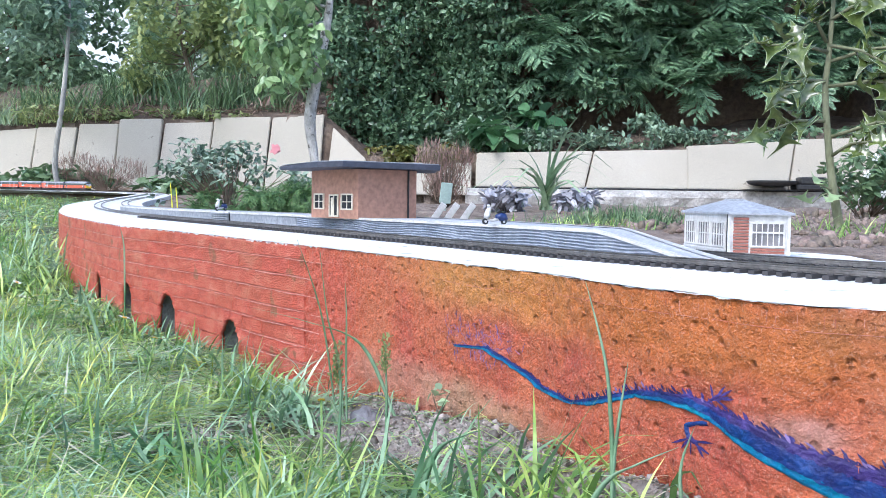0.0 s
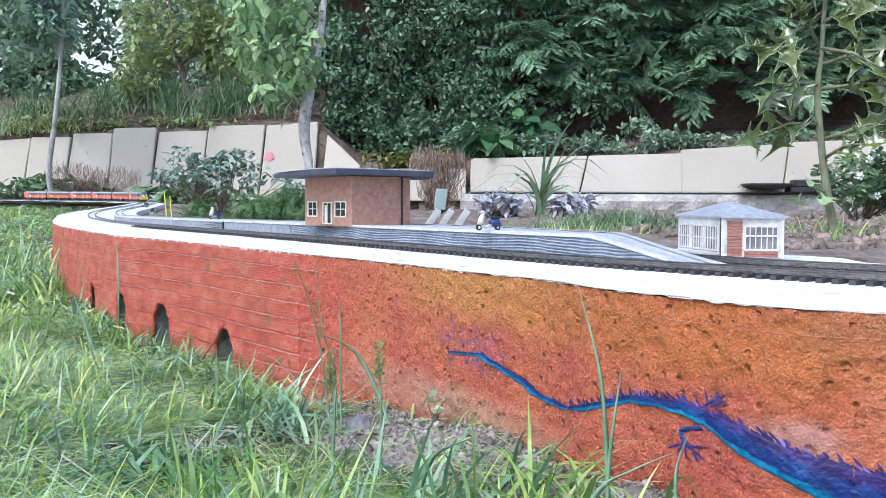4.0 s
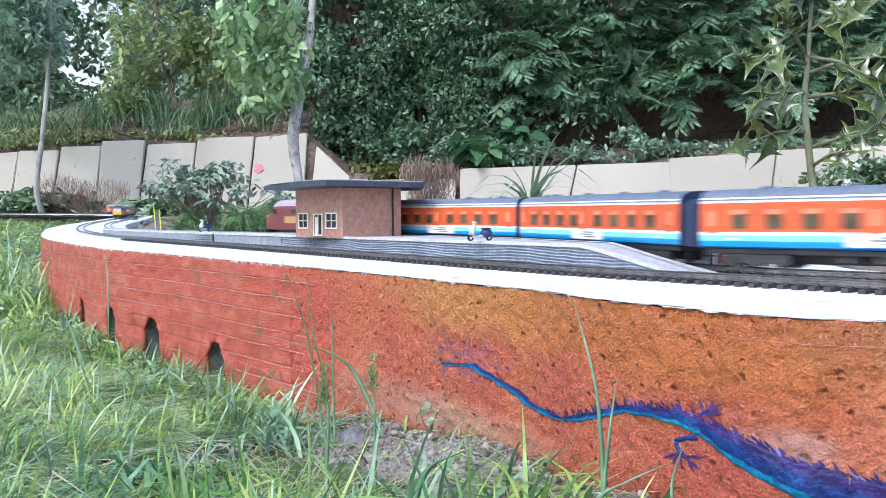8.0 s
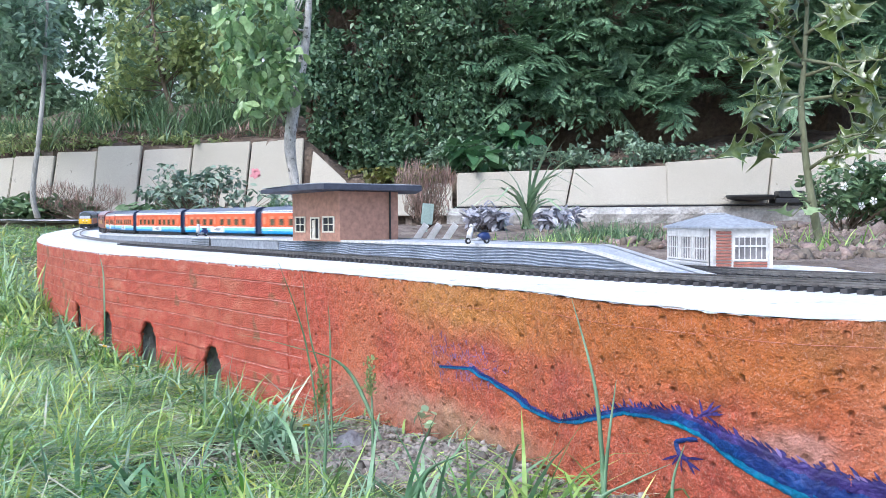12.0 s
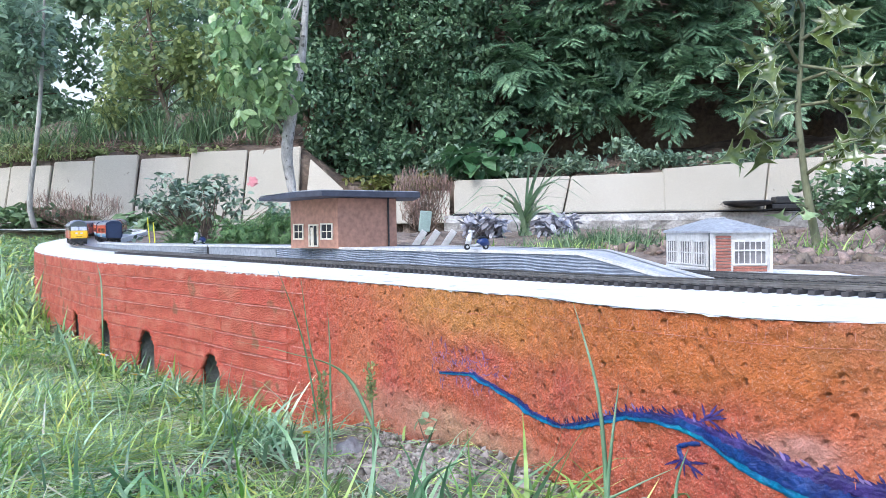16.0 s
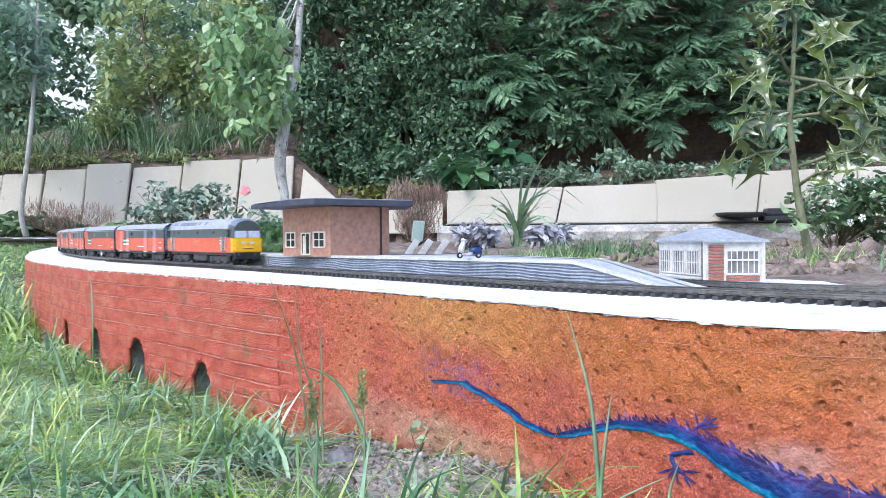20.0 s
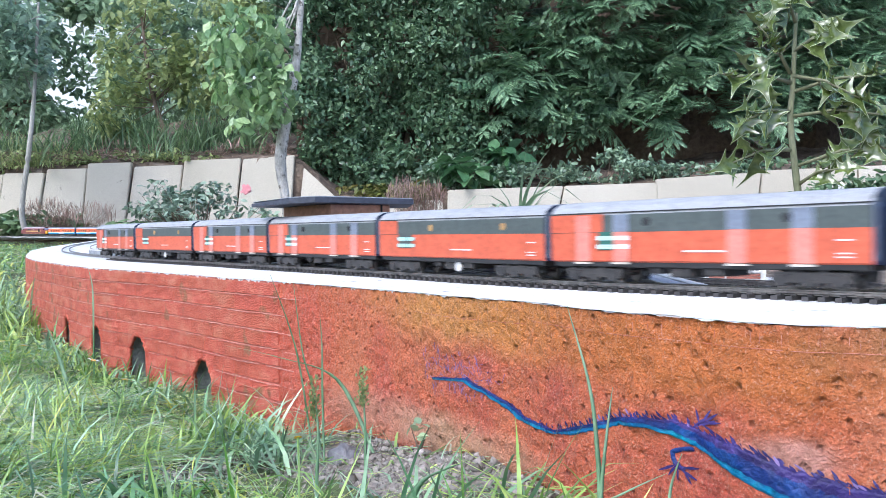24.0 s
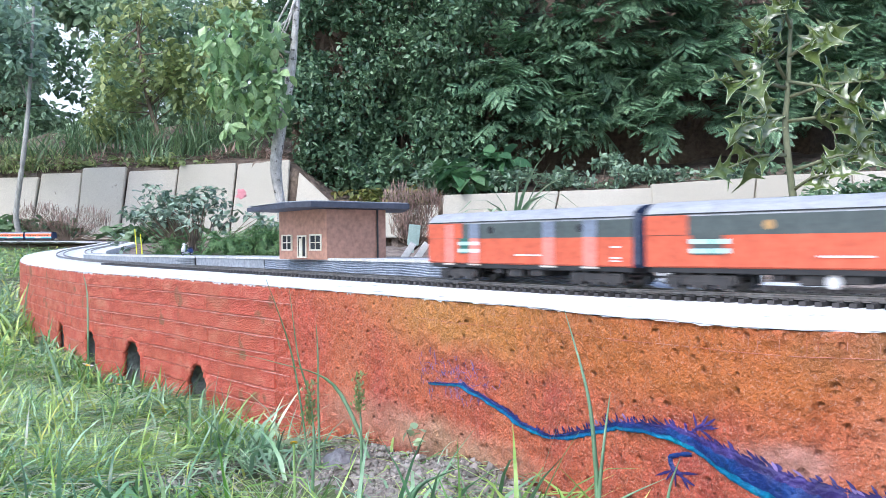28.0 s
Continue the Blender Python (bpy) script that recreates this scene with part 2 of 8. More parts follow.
M = dict(
    chalk=material("chalky_scored_line", [(0.55, 0.16, 0.12), (0.74, 0.46, 0.40)], 0.85, 70, 300, 0.3),
    deck=material("white_masonry_paint", [(0.72, 0.72, 0.72), (0.86, 0.86, 0.85)], 0.75, 18, 240, 0.4, depth=0.002, fleck=((0.35, 0.34, 0.32), 55, 0.68)),
    brick=material("red_painted_brick", [(0.48, 0.082, 0.042), (0.64, 0.135, 0.078), (0.70, 0.25, 0.16)], 0.5, 34, 520, 1.0, depth=0.006, piece=0.05, stretch=(1, 1, 2.2), fleck=((0.38, 0.15, 0.07), 24, 0.63)),
    mortar=material("pale_scratched_joint", [(0.46, 0.10, 0.06), (0.66, 0.34, 0.27)], 0.8, 60, 300, 0.6, depth=0.002),
    rock=material("grey_tunnel_concrete", [(0.20, 0.20, 0.20), (0.46, 0.45, 0.43)], 0.9, 60, 300, 0.9, depth=0.003),
    soil=material("dry_garden_soil", [(0.15, 0.125, 0.10), (0.27, 0.235, 0.20), (0.42, 0.385, 0.34)], 0.95, 22, 160, 1.0, depth=0.01),
    bed_soil=material("brown_bed_soil", [(0.13, 0.095, 0.07), (0.24, 0.185, 0.145), (0.36, 0.295, 0.24)], 0.95, 16, 160, 1.0, depth=0.012),
    bed_crumb=material("brown_bed_crumbs", [(0.15, 0.11, 0.085), (0.36, 0.29, 0.235)], 0.95, 30, 300, 0.8, depth=0.002, island=0.4),
    crumb=material("pale_dry_crumbs", [(0.17, 0.148, 0.125), (0.40, 0.365, 0.325)], 0.95, 30, 300, 0.8, depth=0.002, island=0.4),
    lawn=material("lawn_earth", [(0.055, 0.065, 0.03), (0.10, 0.13, 0.05), (0.26, 0.24, 0.17)], 0.95, 7, 160, 0.8, depth=0.006, contrast=(0.35, 0.75)),
    blade=material("grass_blade", [(0.15, 0.31, 0.045), (0.47, 0.63, 0.22)], 0.42, 9, 90, 0.0, island=0.55, through=0.25, contrast=(0.38, 0.62)),
    blue_blade=material("blue_green_grass_blade", [(0.15, 0.30, 0.14), (0.46, 0.63, 0.42)], 0.35, 9, 90, 0.0, island=0.5, through=0.2, contrast=(0.38, 0.62)),
    lime_blade=material("yellow_green_grass_blade", [(0.34, 0.42, 0.05), (0.74, 0.74, 0.22)], 0.4, 9, 90, 0.0, island=0.3, through=0.35),
    straw=material("dry_grass", [(0.50, 0.47, 0.33), (0.72, 0.70, 0.55)], 0.7, 9, 90, 0.0, island=0.3, through=0.2),
    slab=material("cream_concrete_slab", [(0.47, 0.43, 0.35), (0.56, 0.52, 0.44)], 0.85, 1.4, 200, 0.25, depth=0.004, piece=0.08, fleck=((0.24, 0.21, 0.17), 12, 0.72)),
    footing=material("rough_lime_footing", [(0.30, 0.28, 0.25), (0.62, 0.60, 0.57)], 0.9, 7, 50, 1.0, depth=0.02),
    rail=material("weathered_steel_rail", [(0.16, 0.145, 0.13), (0.30, 0.28, 0.26)], 0.38, 60, 300, 0.1, metal=0.8),
    sleeper=material("dark_plastic_sleeper", [(0.030, 0.028, 0.028), (0.075, 0.068, 0.064)], 0.65, 80, 400, 0.2, piece=0.2, island=0.2),
    platform=material("grey_platform_card", [(0.22, 0.24, 0.26), (0.33, 0.35, 0.38)], 0.7, 25, 200, 0.3),
    platform_top=material("pale_grey_platform_surface", [(0.40, 0.41, 0.43), (0.55, 0.56, 0.58)], 0.8, 25, 260, 0.3),
    corrugated=material("blue_grey_corrugated_card", [(0.23, 0.26, 0.31), (0.36, 0.39, 0.45)], 0.6, 30, 200, 0.2),
    white=material("white_gloss_paint", [(0.50, 0.49, 0.47), (0.70, 0.69, 0.66)], 0.45, 60, 300, 0.1),
    hut=material("brown_card_wall", [(0.42, 0.225, 0.155), (0.455, 0.25, 0.175)], 0.75, 22, 200, 0.1, fleck=((0.26, 0.13, 0.09), 60, 0.74)),
    hut_roof=material("dark_blue_grey_roof_edge", [(0.035, 0.04, 0.06), (0.07, 0.075, 0.10)], 0.6, 30, 200, 0.3),
    cream=material("cream_window_frame", [(0.66, 0.60, 0.46), (0.78, 0.72, 0.58)], 0.5, 60, 300, 0.1),
    glass=material("dark_window_glass", [(0.02, 0.022, 0.025), (0.05, 0.05, 0.055)], 0.12, 30, 100, 0.0),
    # signal box panes: the grey imitates reflections in dark glass
    reflect_glass=material("grey_reflection_window_glass", [(0.10, 0.095, 0.10), (0.26, 0.25, 0.25)], 0.2, 60, 100, 0.0),
    slate=material("grey_slate_roof", [(0.28, 0.30, 0.33), (0.40, 0.42, 0.45)], 0.6, 60, 300, 0.4),
    red_slat=material("brick_red_slat", [(0.24, 0.085, 0.06), (0.34, 0.13, 0.09)], 0.6, 60, 300, 0.2),
    black=material("black_satin_plastic", [(0.012, 0.012, 0.013), (0.035, 0.034, 0.034)], 0.45, 60, 300, 0.1),
    bogie=material("sooty_bogie_plastic", [(0.015, 0.015, 0.016), (0.06, 0.055, 0.05)], 0.65, 120, 500, 0.3),
    wheel=material("worn_steel_wheel", [(0.10, 0.095, 0.09), (0.30, 0.28, 0.26)], 0.35, 200, 500, 0.1, metal=0.8),
    bark=material("grey_bark", [(0.26, 0.25, 0.22), (0.50, 0.48, 0.44)], 0.9, 22, 140, 0.9, depth=0.004, stretch=(1, 1, 0.3)),
    holly_bark=material("green_grey_bark", [(0.15, 0.16, 0.085), (0.27, 0.28, 0.17)], 0.8, 40, 200, 0.6, stretch=(1, 1, 0.3)),
    pale_bark=material("pale_blotched_bark", [(0.30, 0.29, 0.26), (0.52, 0.50, 0.46), (0.70, 0.68, 0.64)], 0.9, 26, 120, 1.0, depth=0.008, stretch=(1, 1, 0.6), fleck=((0.16, 0.15, 0.13), 30, 0.62)),
    bank=material("crumbly_bank_soil", [(0.055, 0.040, 0.030), (0.13, 0.095, 0.070), (0.24, 0.185, 0.135)], 0.95, 6, 40, 1.0, depth=0.03),
    twig=material("brown_twig", [(0.12, 0.085, 0.06), (0.24, 0.18, 0.13)], 0.85, 30, 200, 0.4),
)


def plain(name, color, rough=0.4, metal=0.0, vary=0.12, bump=0.05, scale=60.0):
    lo = tuple(max(0.0, c * (1 - vary)) for c in color)
    hi = tuple(min(1.0, c * (1 + vary)) for c in color)
    return material(name, [lo, hi], rough, scale, 400, bump, metal)


def leafy(name, dark, light, rough=0.4, through=0.2, vary=0.35):
    return material(name, [dark, light], rough, 5, 60, 0.0, island=vary, through=through)


M.update(
    orange=plain("orange_coach_paint", (0.64, 0.12, 0.035), 0.35),
    pale_orange=plain("pale_orange_vent", (0.82, 0.26, 0.14), 0.4),
    cyan=plain("cyan_coach_stripe", (0.02, 0.28, 0.58), 0.35),
    pale_cyan=plain("pale_cyan_coach_stripe", (0.26, 0.64, 0.80), 0.35),
    coach_glass=material("brownish_coach_glass", [(0.05, 0.045, 0.03), (0.16, 0.13, 0.08)], 0.15, 40, 100, 0.0),
    navy=plain("deep_blue_coach_stripe", (0.02, 0.12, 0.30), 0.35),
    coach_end=plain("dark_blue_coach_end", (0.018, 0.032, 0.075), 0.45),
    coach_white=plain("white_coach_stripe", (0.80, 0.79, 0.77), 0.35),
    coach_roof=plain("blue_grey_roof", (0.17, 0.19, 0.24), 0.35),
    van_orange=plain("red_orange_van_paint", (0.55, 0.112, 0.055), 0.4),
    van_grey=plain("dark_grey_green_van_paint", (0.075, 0.09, 0.085), 0.4),
    van_roof=plain("pale_grey_van_roof", (0.37, 0.375, 0.385), 0.6),
    van_door=plain("pale_van_door", (0.62, 0.22, 0.17), 0.4),
    van_door_top=plain("grey_van_door", (0.19, 0.22, 0.28), 0.4),
    teal=plain("pale_teal_marking", (0.45, 0.75, 0.72), 0.5),
    green_mark=plain("dark_green_marking", (0.03, 0.13, 0.10), 0.5),
    maroon=plain("maroon_loco_paint", (0.17, 0.042, 0.036), 0.4),
    gold=plain("gold_loco_band", (0.46, 0.27, 0.10), 0.45),
    yellow=plain("warning_yellow", (0.85, 0.50, 0.02), 0.35),
    loco_roof=plain("pinkish_grey_loco_roof", (0.42, 0.34, 0.36), 0.4),
    # pale base colour stands in for sky mirrored in the windscreens
    loco_screen=plain("cab_glass", (0.52, 0.55, 0.66), 0.25),
    lizard=material("blue_lizard_paint", [(0.004, 0.010, 0.085), (0.005, 0.026, 0.16), (0.008, 0.07, 0.26)], 0.5, 60, 420, 0.9, depth=0.002),
    lizard_low=material("turquoise_belly_paint", [(0.004, 0.06, 0.22), (0.006, 0.15, 0.32), (0.012, 0.28, 0.40)], 0.5, 60, 420, 0.9, depth=0.002),
    lizard_dark=material("violet_back_paint", [(0.012, 0.008, 0.065), (0.026, 0.014, 0.125), (0.09, 0.055, 0.24)], 0.55, 60, 420, 0.9, depth=0.002),
    privet=leafy("dark_hedge_leaf", (0.085, 0.16, 0.085), (0.22, 0.34, 0.195), 0.3, 0.25, 0.45),
    conifer=leafy("cypress_frond", (0.10, 0.20, 0.11), (0.29, 0.45, 0.26), 0.4, 0.22, 0.4),
    far_leaf=leafy("blue_green_tree_leaf", (0.21, 0.33, 0.22), (0.47, 0.60, 0.46), 0.45, 0.35),
    light_leaf=leafy("fresh_green_leaf", (0.19, 0.33, 0.12), (0.44, 0.59, 0.32), 0.3, 0.35, 0.35),
    shrub_leaf=leafy("yellow_green_shrub_leaf", (0.22, 0.29, 0.10), (0.44, 0.50, 0.23), 0.5, 0.35),
    rose_leaf=leafy("grey_green_rose_leaf", (0.13, 0.21, 0.13), (0.40, 0.49, 0.38), 0.4, 0.2, 0.5),
    iris_leaf=leafy("pale_iris_leaf", (0.24, 0.36, 0.20), (0.40, 0.52, 0.32), 0.4, 0.25),
    bed_leaf=leafy("groundcover_leaf", (0.10, 0.18, 0.08), (0.22, 0.32, 0.16), 0.45, 0.2),
    heuchera=leafy("grey_mauve_leaf", (0.30, 0.30, 0.33), (0.56, 0.55, 0.60), 0.5, 0.15),
    dry_leaf=leafy("dry_flower_head", (0.20, 0.12, 0.09), (0.40, 0.30, 0.24), 0.8, 0.1),
    holly_leaf=material("glossy_holly_leaf", [(0.06, 0.105, 0.024), (0.16, 0.21, 0.06)], 0.16, 30, 60, 0.0, island=0.35, through=0.2, spec=1.0),
    holly_margin=leafy("pale_holly_margin", (0.34, 0.42, 0.20), (0.54, 0.60, 0.38), 0.25, 0.2, 0.1),
    petal=plain("white_petal", (0.85, 0.85, 0.82), 0.6),
    pink=plain("pink_petal", (0.62, 0.25, 0.27), 0.7),
    lime=plain("yellow_plastic_stake", (0.75, 0.72, 0.05), 0.5),
    tag=plain("pale_green_plant_label", (0.42, 0.54, 0.48), 0.5),
    wood=material("pale_weathered_wood", [(0.45, 0.40, 0.32), (0.66, 0.62, 0.55)], 0.8, 40, 200, 0.4, stretch=(1, 1, 0.2)),
    scooter_blue=plain("dark_blue_scooter", (0.02, 0.04, 0.14), 0.3),
    stone=material("grey_violet_stone", [(0.10, 0.098, 0.108), (0.24, 0.235, 0.25)], 0.85, 60, 300, 0.8, depth=0.003),
    tan=plain("bare_tan_wood", (0.45, 0.30, 0.18), 0.7),
)


def wall_paint():
    """Orange render that runs from brick red through amber to ochre, rough and pitted."""
    m = material("orange_painted_render", [(0.48, 0.092, 0.058), (0.56, 0.140, 0.056), (0.58, 0.205, 0.105)], 0.45, 14, 700, 1.0, depth=0.004,
                 contrast=(0.32, 0.72), fleck=((0.40, 0.10, 0.045), 190, 0.64))
    n, ln = m.node_tree.nodes, m.node_tree.links
    b = n["Principled BSDF"]
    color = b.inputs["Base Color"].links[0].from_socket
    tc = n.new("ShaderNodeTexCoord")
    for centre, size, tint, amount in (((0.03, 0.56, 0.112), (0.11, 0.2, 0.032), (0.58, 0.26, 0.055), 0.8),
                                       ((0.12, 0.41, 0.105), (0.16, 0.2, 0.03), (0.56, 0.17, 0.030), 0.8),
                                       ((-0.03, 0.62, 0.03), (0.14, 0.3, 0.022), (0.54, 0.26, 0.18), 0.7),
                                       ((0.145, 0.37, 0.066), (0.03, 0.04, 0.012), (0.55, 0.30, 0.25), 0.7),
                                       ((-0.105, 0.775, 0.06), (0.075, 0.11, 0.12), (0.54, 0.10, 0.055), 0.9),
                                       ((0.02, 0.57, 0.028), (0.07, 0.12, 0.022), (0.50, 0.31, 0.18), 0.7),
                                       ((0.20, 0.34, 0.112), (0.10, 0.05, 0.022), (0.40, 0.19, 0.075), 0.7)):
        mp = n.new("ShaderNodeMapping")
        mp.vector_type = "TEXTURE"
        mp.inputs["Location"].default_value, mp.inputs["Scale"].default_value = centre, size
        ln.new(tc.outputs["Object"], mp.inputs["Vector"])
        g = n.new("ShaderNodeTexGradient")
        g.gradient_type = "SPHERICAL"
        nz = n.new("ShaderNodeTexNoise")
        nz.inputs["Scale"].default_value, nz.inputs["Detail"].default_value = 45, 5
        ln.new(tc.outputs["Object"], nz.inputs["Vector"])
        mul = n.new("ShaderNodeMath")
        mul.operation = "MULTIPLY"
        ln.new(mp.outputs["Vector"], g.inputs["Vector"])
        ln.new(g.outputs["Fac"], mul.inputs[0])
        ln.new(nz.outputs["Fac"], mul.inputs[1])
        mr = n.new("ShaderNodeMapRange")
        mr.inputs["From Min"].default_value, mr.inputs["From Max"].default_value, mr.inputs["To Max"].default_value = 0.02, 0.32, amount
        ln.new(mul.outputs["Value"], mr.inputs["Value"])
        mix = n.new("ShaderNodeMix")
        mix.data_type = "RGBA"
        ln.new(mr.outputs["Result"], mix.inputs["Factor"])
        ln.new(color, mix.inputs["A"])
        mix.inputs["B"].default_value = (*tint, 1)
        color = mix.outputs["Result"]
    ln.new(color, b.inputs["Base Color"])
    pits = n.new("ShaderNodeTexVoronoi")
    pits.inputs["Scale"].default_value, pits.inputs["Randomness"].default_value = 105, 1.0
    grit = n.new("ShaderNodeTexNoise")
    grit.inputs["Scale"].default_value, grit.inputs["Detail"].default_value, grit.inputs["Roughness"].default_value = 300, 6, 0.7
    mp = n.new("ShaderNodeMapping")
    mp.inputs["Scale"].default_value = (1.0, 1.0, 1.1)
    ln.new(tc.outputs["Object"], mp.inputs["Vector"])
    for t in (pits, grit):
        ln.new(mp.outputs["Vector"], t.inputs["Vector"])
    hollow = n.new("ShaderNodeMapRange")
    hollow.inputs["From Min"].default_value, hollow.inputs["From Max"].default_value = 0.05, 0.22
    ln.new(pits.outputs["Distance"], hollow.inputs["Value"])
    both = n.new("ShaderNodeMath")
    both.operation = "MULTIPLY_ADD"
    both.inputs[1].default_value = 0.7
    ln.new(grit.outputs["Fac"], both.inputs[0])
    ln.new(hollow.outputs["Result"], both.inputs[2])
    # light on the relief put into the colour: grit crests lighter, hollows darker
    grit_light = n.new("ShaderNodeMapRange")
    grit_light.inputs["From Min"].default_value, grit_light.inputs["From Max"].default_value = 0.36, 0.66
    grit_light.inputs["To Min"].default_value, grit_light.inputs["To Max"].default_value = 0.88, 1.22
    ln.new(grit.outputs["Fac"], grit_light.inputs["Value"])
    worn = n.new("ShaderNodeHueSaturation")
    ln.new(color, worn.inputs["Color"])
    ln.new(grit_light.outputs["Result"], worn.inputs["Value"])
    # painted shade: the colour darkens towards the middle of each pit
    pit_shade = n.new("ShaderNodeMapRange")
    pit_shade.inputs["From Min"].default_value, pit_shade.inputs["From Max"].default_value, pit_shade.inputs["To Min"].default_value = 0.0, 0.16, 0.5
    ln.new(pits.outputs["Distance"], pit_shade.inputs["Value"])
    pitted = n.new("ShaderNodeHueSaturation")
    ln.new(worn.outputs["Color"], pitted.inputs["Color"])
    ln.new(pit_shade.outputs["Result"], pitted.inputs["Value"])
    # pale specks painted in as highlights on the gritty surface
    glints = n.new("ShaderNodeTexNoise")
    glints.inputs["Scale"].default_value, glints.inputs["Detail"].default_value, glints.inputs["Roughness"].default_value = 850, 2, 0.6
    ln.new(tc.outputs["Object"], glints.inputs["Vector"])
    bare = n.new("ShaderNodeMapRange")
    bare.inputs["From Min"].default_value, bare.inputs["From Max"].default_value, bare.inputs["To Max"].default_value = 0.55, 0.68, 0.5
    ln.new(glints.outputs["Fac"], bare.inputs["Value"])
    speck = n.new("ShaderNodeMix")
    speck.data_type = "RGBA"
    ln.new(bare.outputs["Result"], speck.inputs["Factor"])
    ln.new(pitted.outputs["Color"], speck.inputs["A"])
    speck.inputs["B"].default_value = (0.72, 0.40, 0.30, 1)
    ln.new(speck.outputs["Result"], b.inputs["Base Color"])
    rough = n.new("ShaderNodeBump")
    rough.inputs["Strength"].default_value, rough.inputs["Distance"].default_value = 1.0, 0.0026
    ln.new(both.outputs["Value"], rough.inputs["Height"])
    ln.new(b.inputs["Normal"].links[0].from_socket, rough.inputs["Normal"])
    ln.new(rough.outputs["Normal"], b.inputs["Normal"])
    return m


M["render"] = wall_paint()
M["pale_violet"] = plain("faded_violet_stroke", (0.22, 0.15, 0.34), 0.6)
# ---- plan: lines on the ground, in metres ----
TRACK_NEAR = spline([(2.3, -1.55), (1.5, -0.8), (0.678, 0.023), (0.492, 0.217), (0.361, 0.349), (0.289, 0.423), (0.224, 0.496), (0.181, 0.549), (0.13, 0.618),
                     (0.101, 0.661), (0.065, 0.715), (0.023, 0.779), (-0.031, 0.861), (-0.098, 0.96), (-0.178, 1.079), (-0.272, 1.218), (-0.378, 1.37),
                     (-0.499, 1.552), (-0.638, 1.797), (-0.819, 2.186), (-0.983, 2.608), (-1.12, 3.051), (-1.264, 3.64), (-1.397, 4.199), (-1.524, 4.698),
                     (-1.665, 5.151), (-1.92, 5.5), (-2.381, 5.85), (-3.099, 6.25), (-4.633, 6.95), (-6.673, 7.7)])
TRACK_FAR = spline([(2.4, -1.45), (1.6, -0.68), (0.787, 0.091), (0.59, 0.263), (0.437, 0.4), (0.339, 0.491), (0.275, 0.56), (0.235, 0.612), (0.201, 0.671),
                     (0.153, 0.789), (0.104, 0.917), (0.033, 1.04), (-0.077, 1.177), (-0.199, 1.324), (-0.322, 1.48), (-0.46, 1.674), (-0.598, 1.902),
                     (-0.767, 2.28), (-0.92, 2.646), (-1.059, 3.075), (-1.197, 3.64), (-1.333, 4.21), (-1.462, 4.72), (-1.607, 5.19), (-1.878, 5.56),
                     (-2.36, 5.91), (-3.078, 6.31), (-4.612, 7.01), (-6.672, 7.77)])
EDGE = spline([(2.2, -1.62), (1.4, -0.9), (0.62, -0.05), (0.4, 0.185), (0.26, 0.305), (0.172, 0.357), (0.151, 0.365), (0.133, 0.379), (0.117, 0.404),
                     (0.098, 0.431), (0.077, 0.468), (0.054, 0.522), (0.023, 0.569), (-0.013, 0.638), (-0.058, 0.705), (-0.118, 0.789), (-0.18, 0.87),
                     (-0.267, 0.994), (-0.371, 1.124), (-0.441, 1.222), (-0.559, 1.425), (-0.677, 1.638), (-0.819, 1.951), (-1.045, 2.517), (-1.117, 2.744),
                     (-1.217, 3.108), (-1.333, 3.63), (-1.47, 4.21), (-1.598, 4.72), (-1.737, 5.19), (-1.983, 5.45), (-2.424, 5.79), (-3.131, 6.19),
                     (-4.665, 6.89), (-6.675, 7.63)])
RAIL_TOP = 0.0058
NEAR_0 = float(TRACK_NEAR[1][2 * 16])
FAR_0 = float(TRACK_FAR[1][2 * 16])


def deck_z(y):
    return 0.12 + 0.0009 * min(1.0, max(0.0, (0.62 - y) / 0.12)) + 0.0048 * max(0.0, y - 0.69) + 0.0115 * max(0.0, y - 2.4)


def hum(x, y, f, seed=0.0):
    return noise.noise(Vector((x * f, y * f, seed)))


# where the edge line stands when the wall is measured from its near corner
EDGE_0 = float(EDGE[1][4 * 16])


def wall_point(s, out=0.0):
    """A point of the model's outer wall, s metres along it; out: metres in front of it."""
    p = along(EDGE, EDGE_0 + s)
    d = along(EDGE, EDGE_0 + s + 0.006) - along(EDGE, EDGE_0 + s - 0.006)
    d /= np.linalg.norm(d)
    return p[0] - d[1] * out, p[1] + d[0] * out, d


def signed(x, y):
    """Distance from the model's edge line: positive outside, on the lawn side."""
    q = EDGE[0]
    i = int(np.argmin((q[:, 0] - x) ** 2 + (q[:, 1] - y) ** 2))
    j, k = max(i - 1, 0), min(i + 1, len(q) - 1)
    d = q[k] - q[j]
    side = d[0] * (y - q[i, 1]) - d[1] * (x - q[i, 0])
    return math.copysign(math.hypot(x - q[i, 0], y - q[i, 1]), side)


def wall_line_y(x):
    """The garden's retaining wall runs from side to side behind the beds."""
    return float(np.interp(x, [-9, -3.4, -0.9, 0.2, 1.7, 3.1, 9], [7.9, 7.1, 6.9, 6.5, 6.35, 6.2, 5.7]))


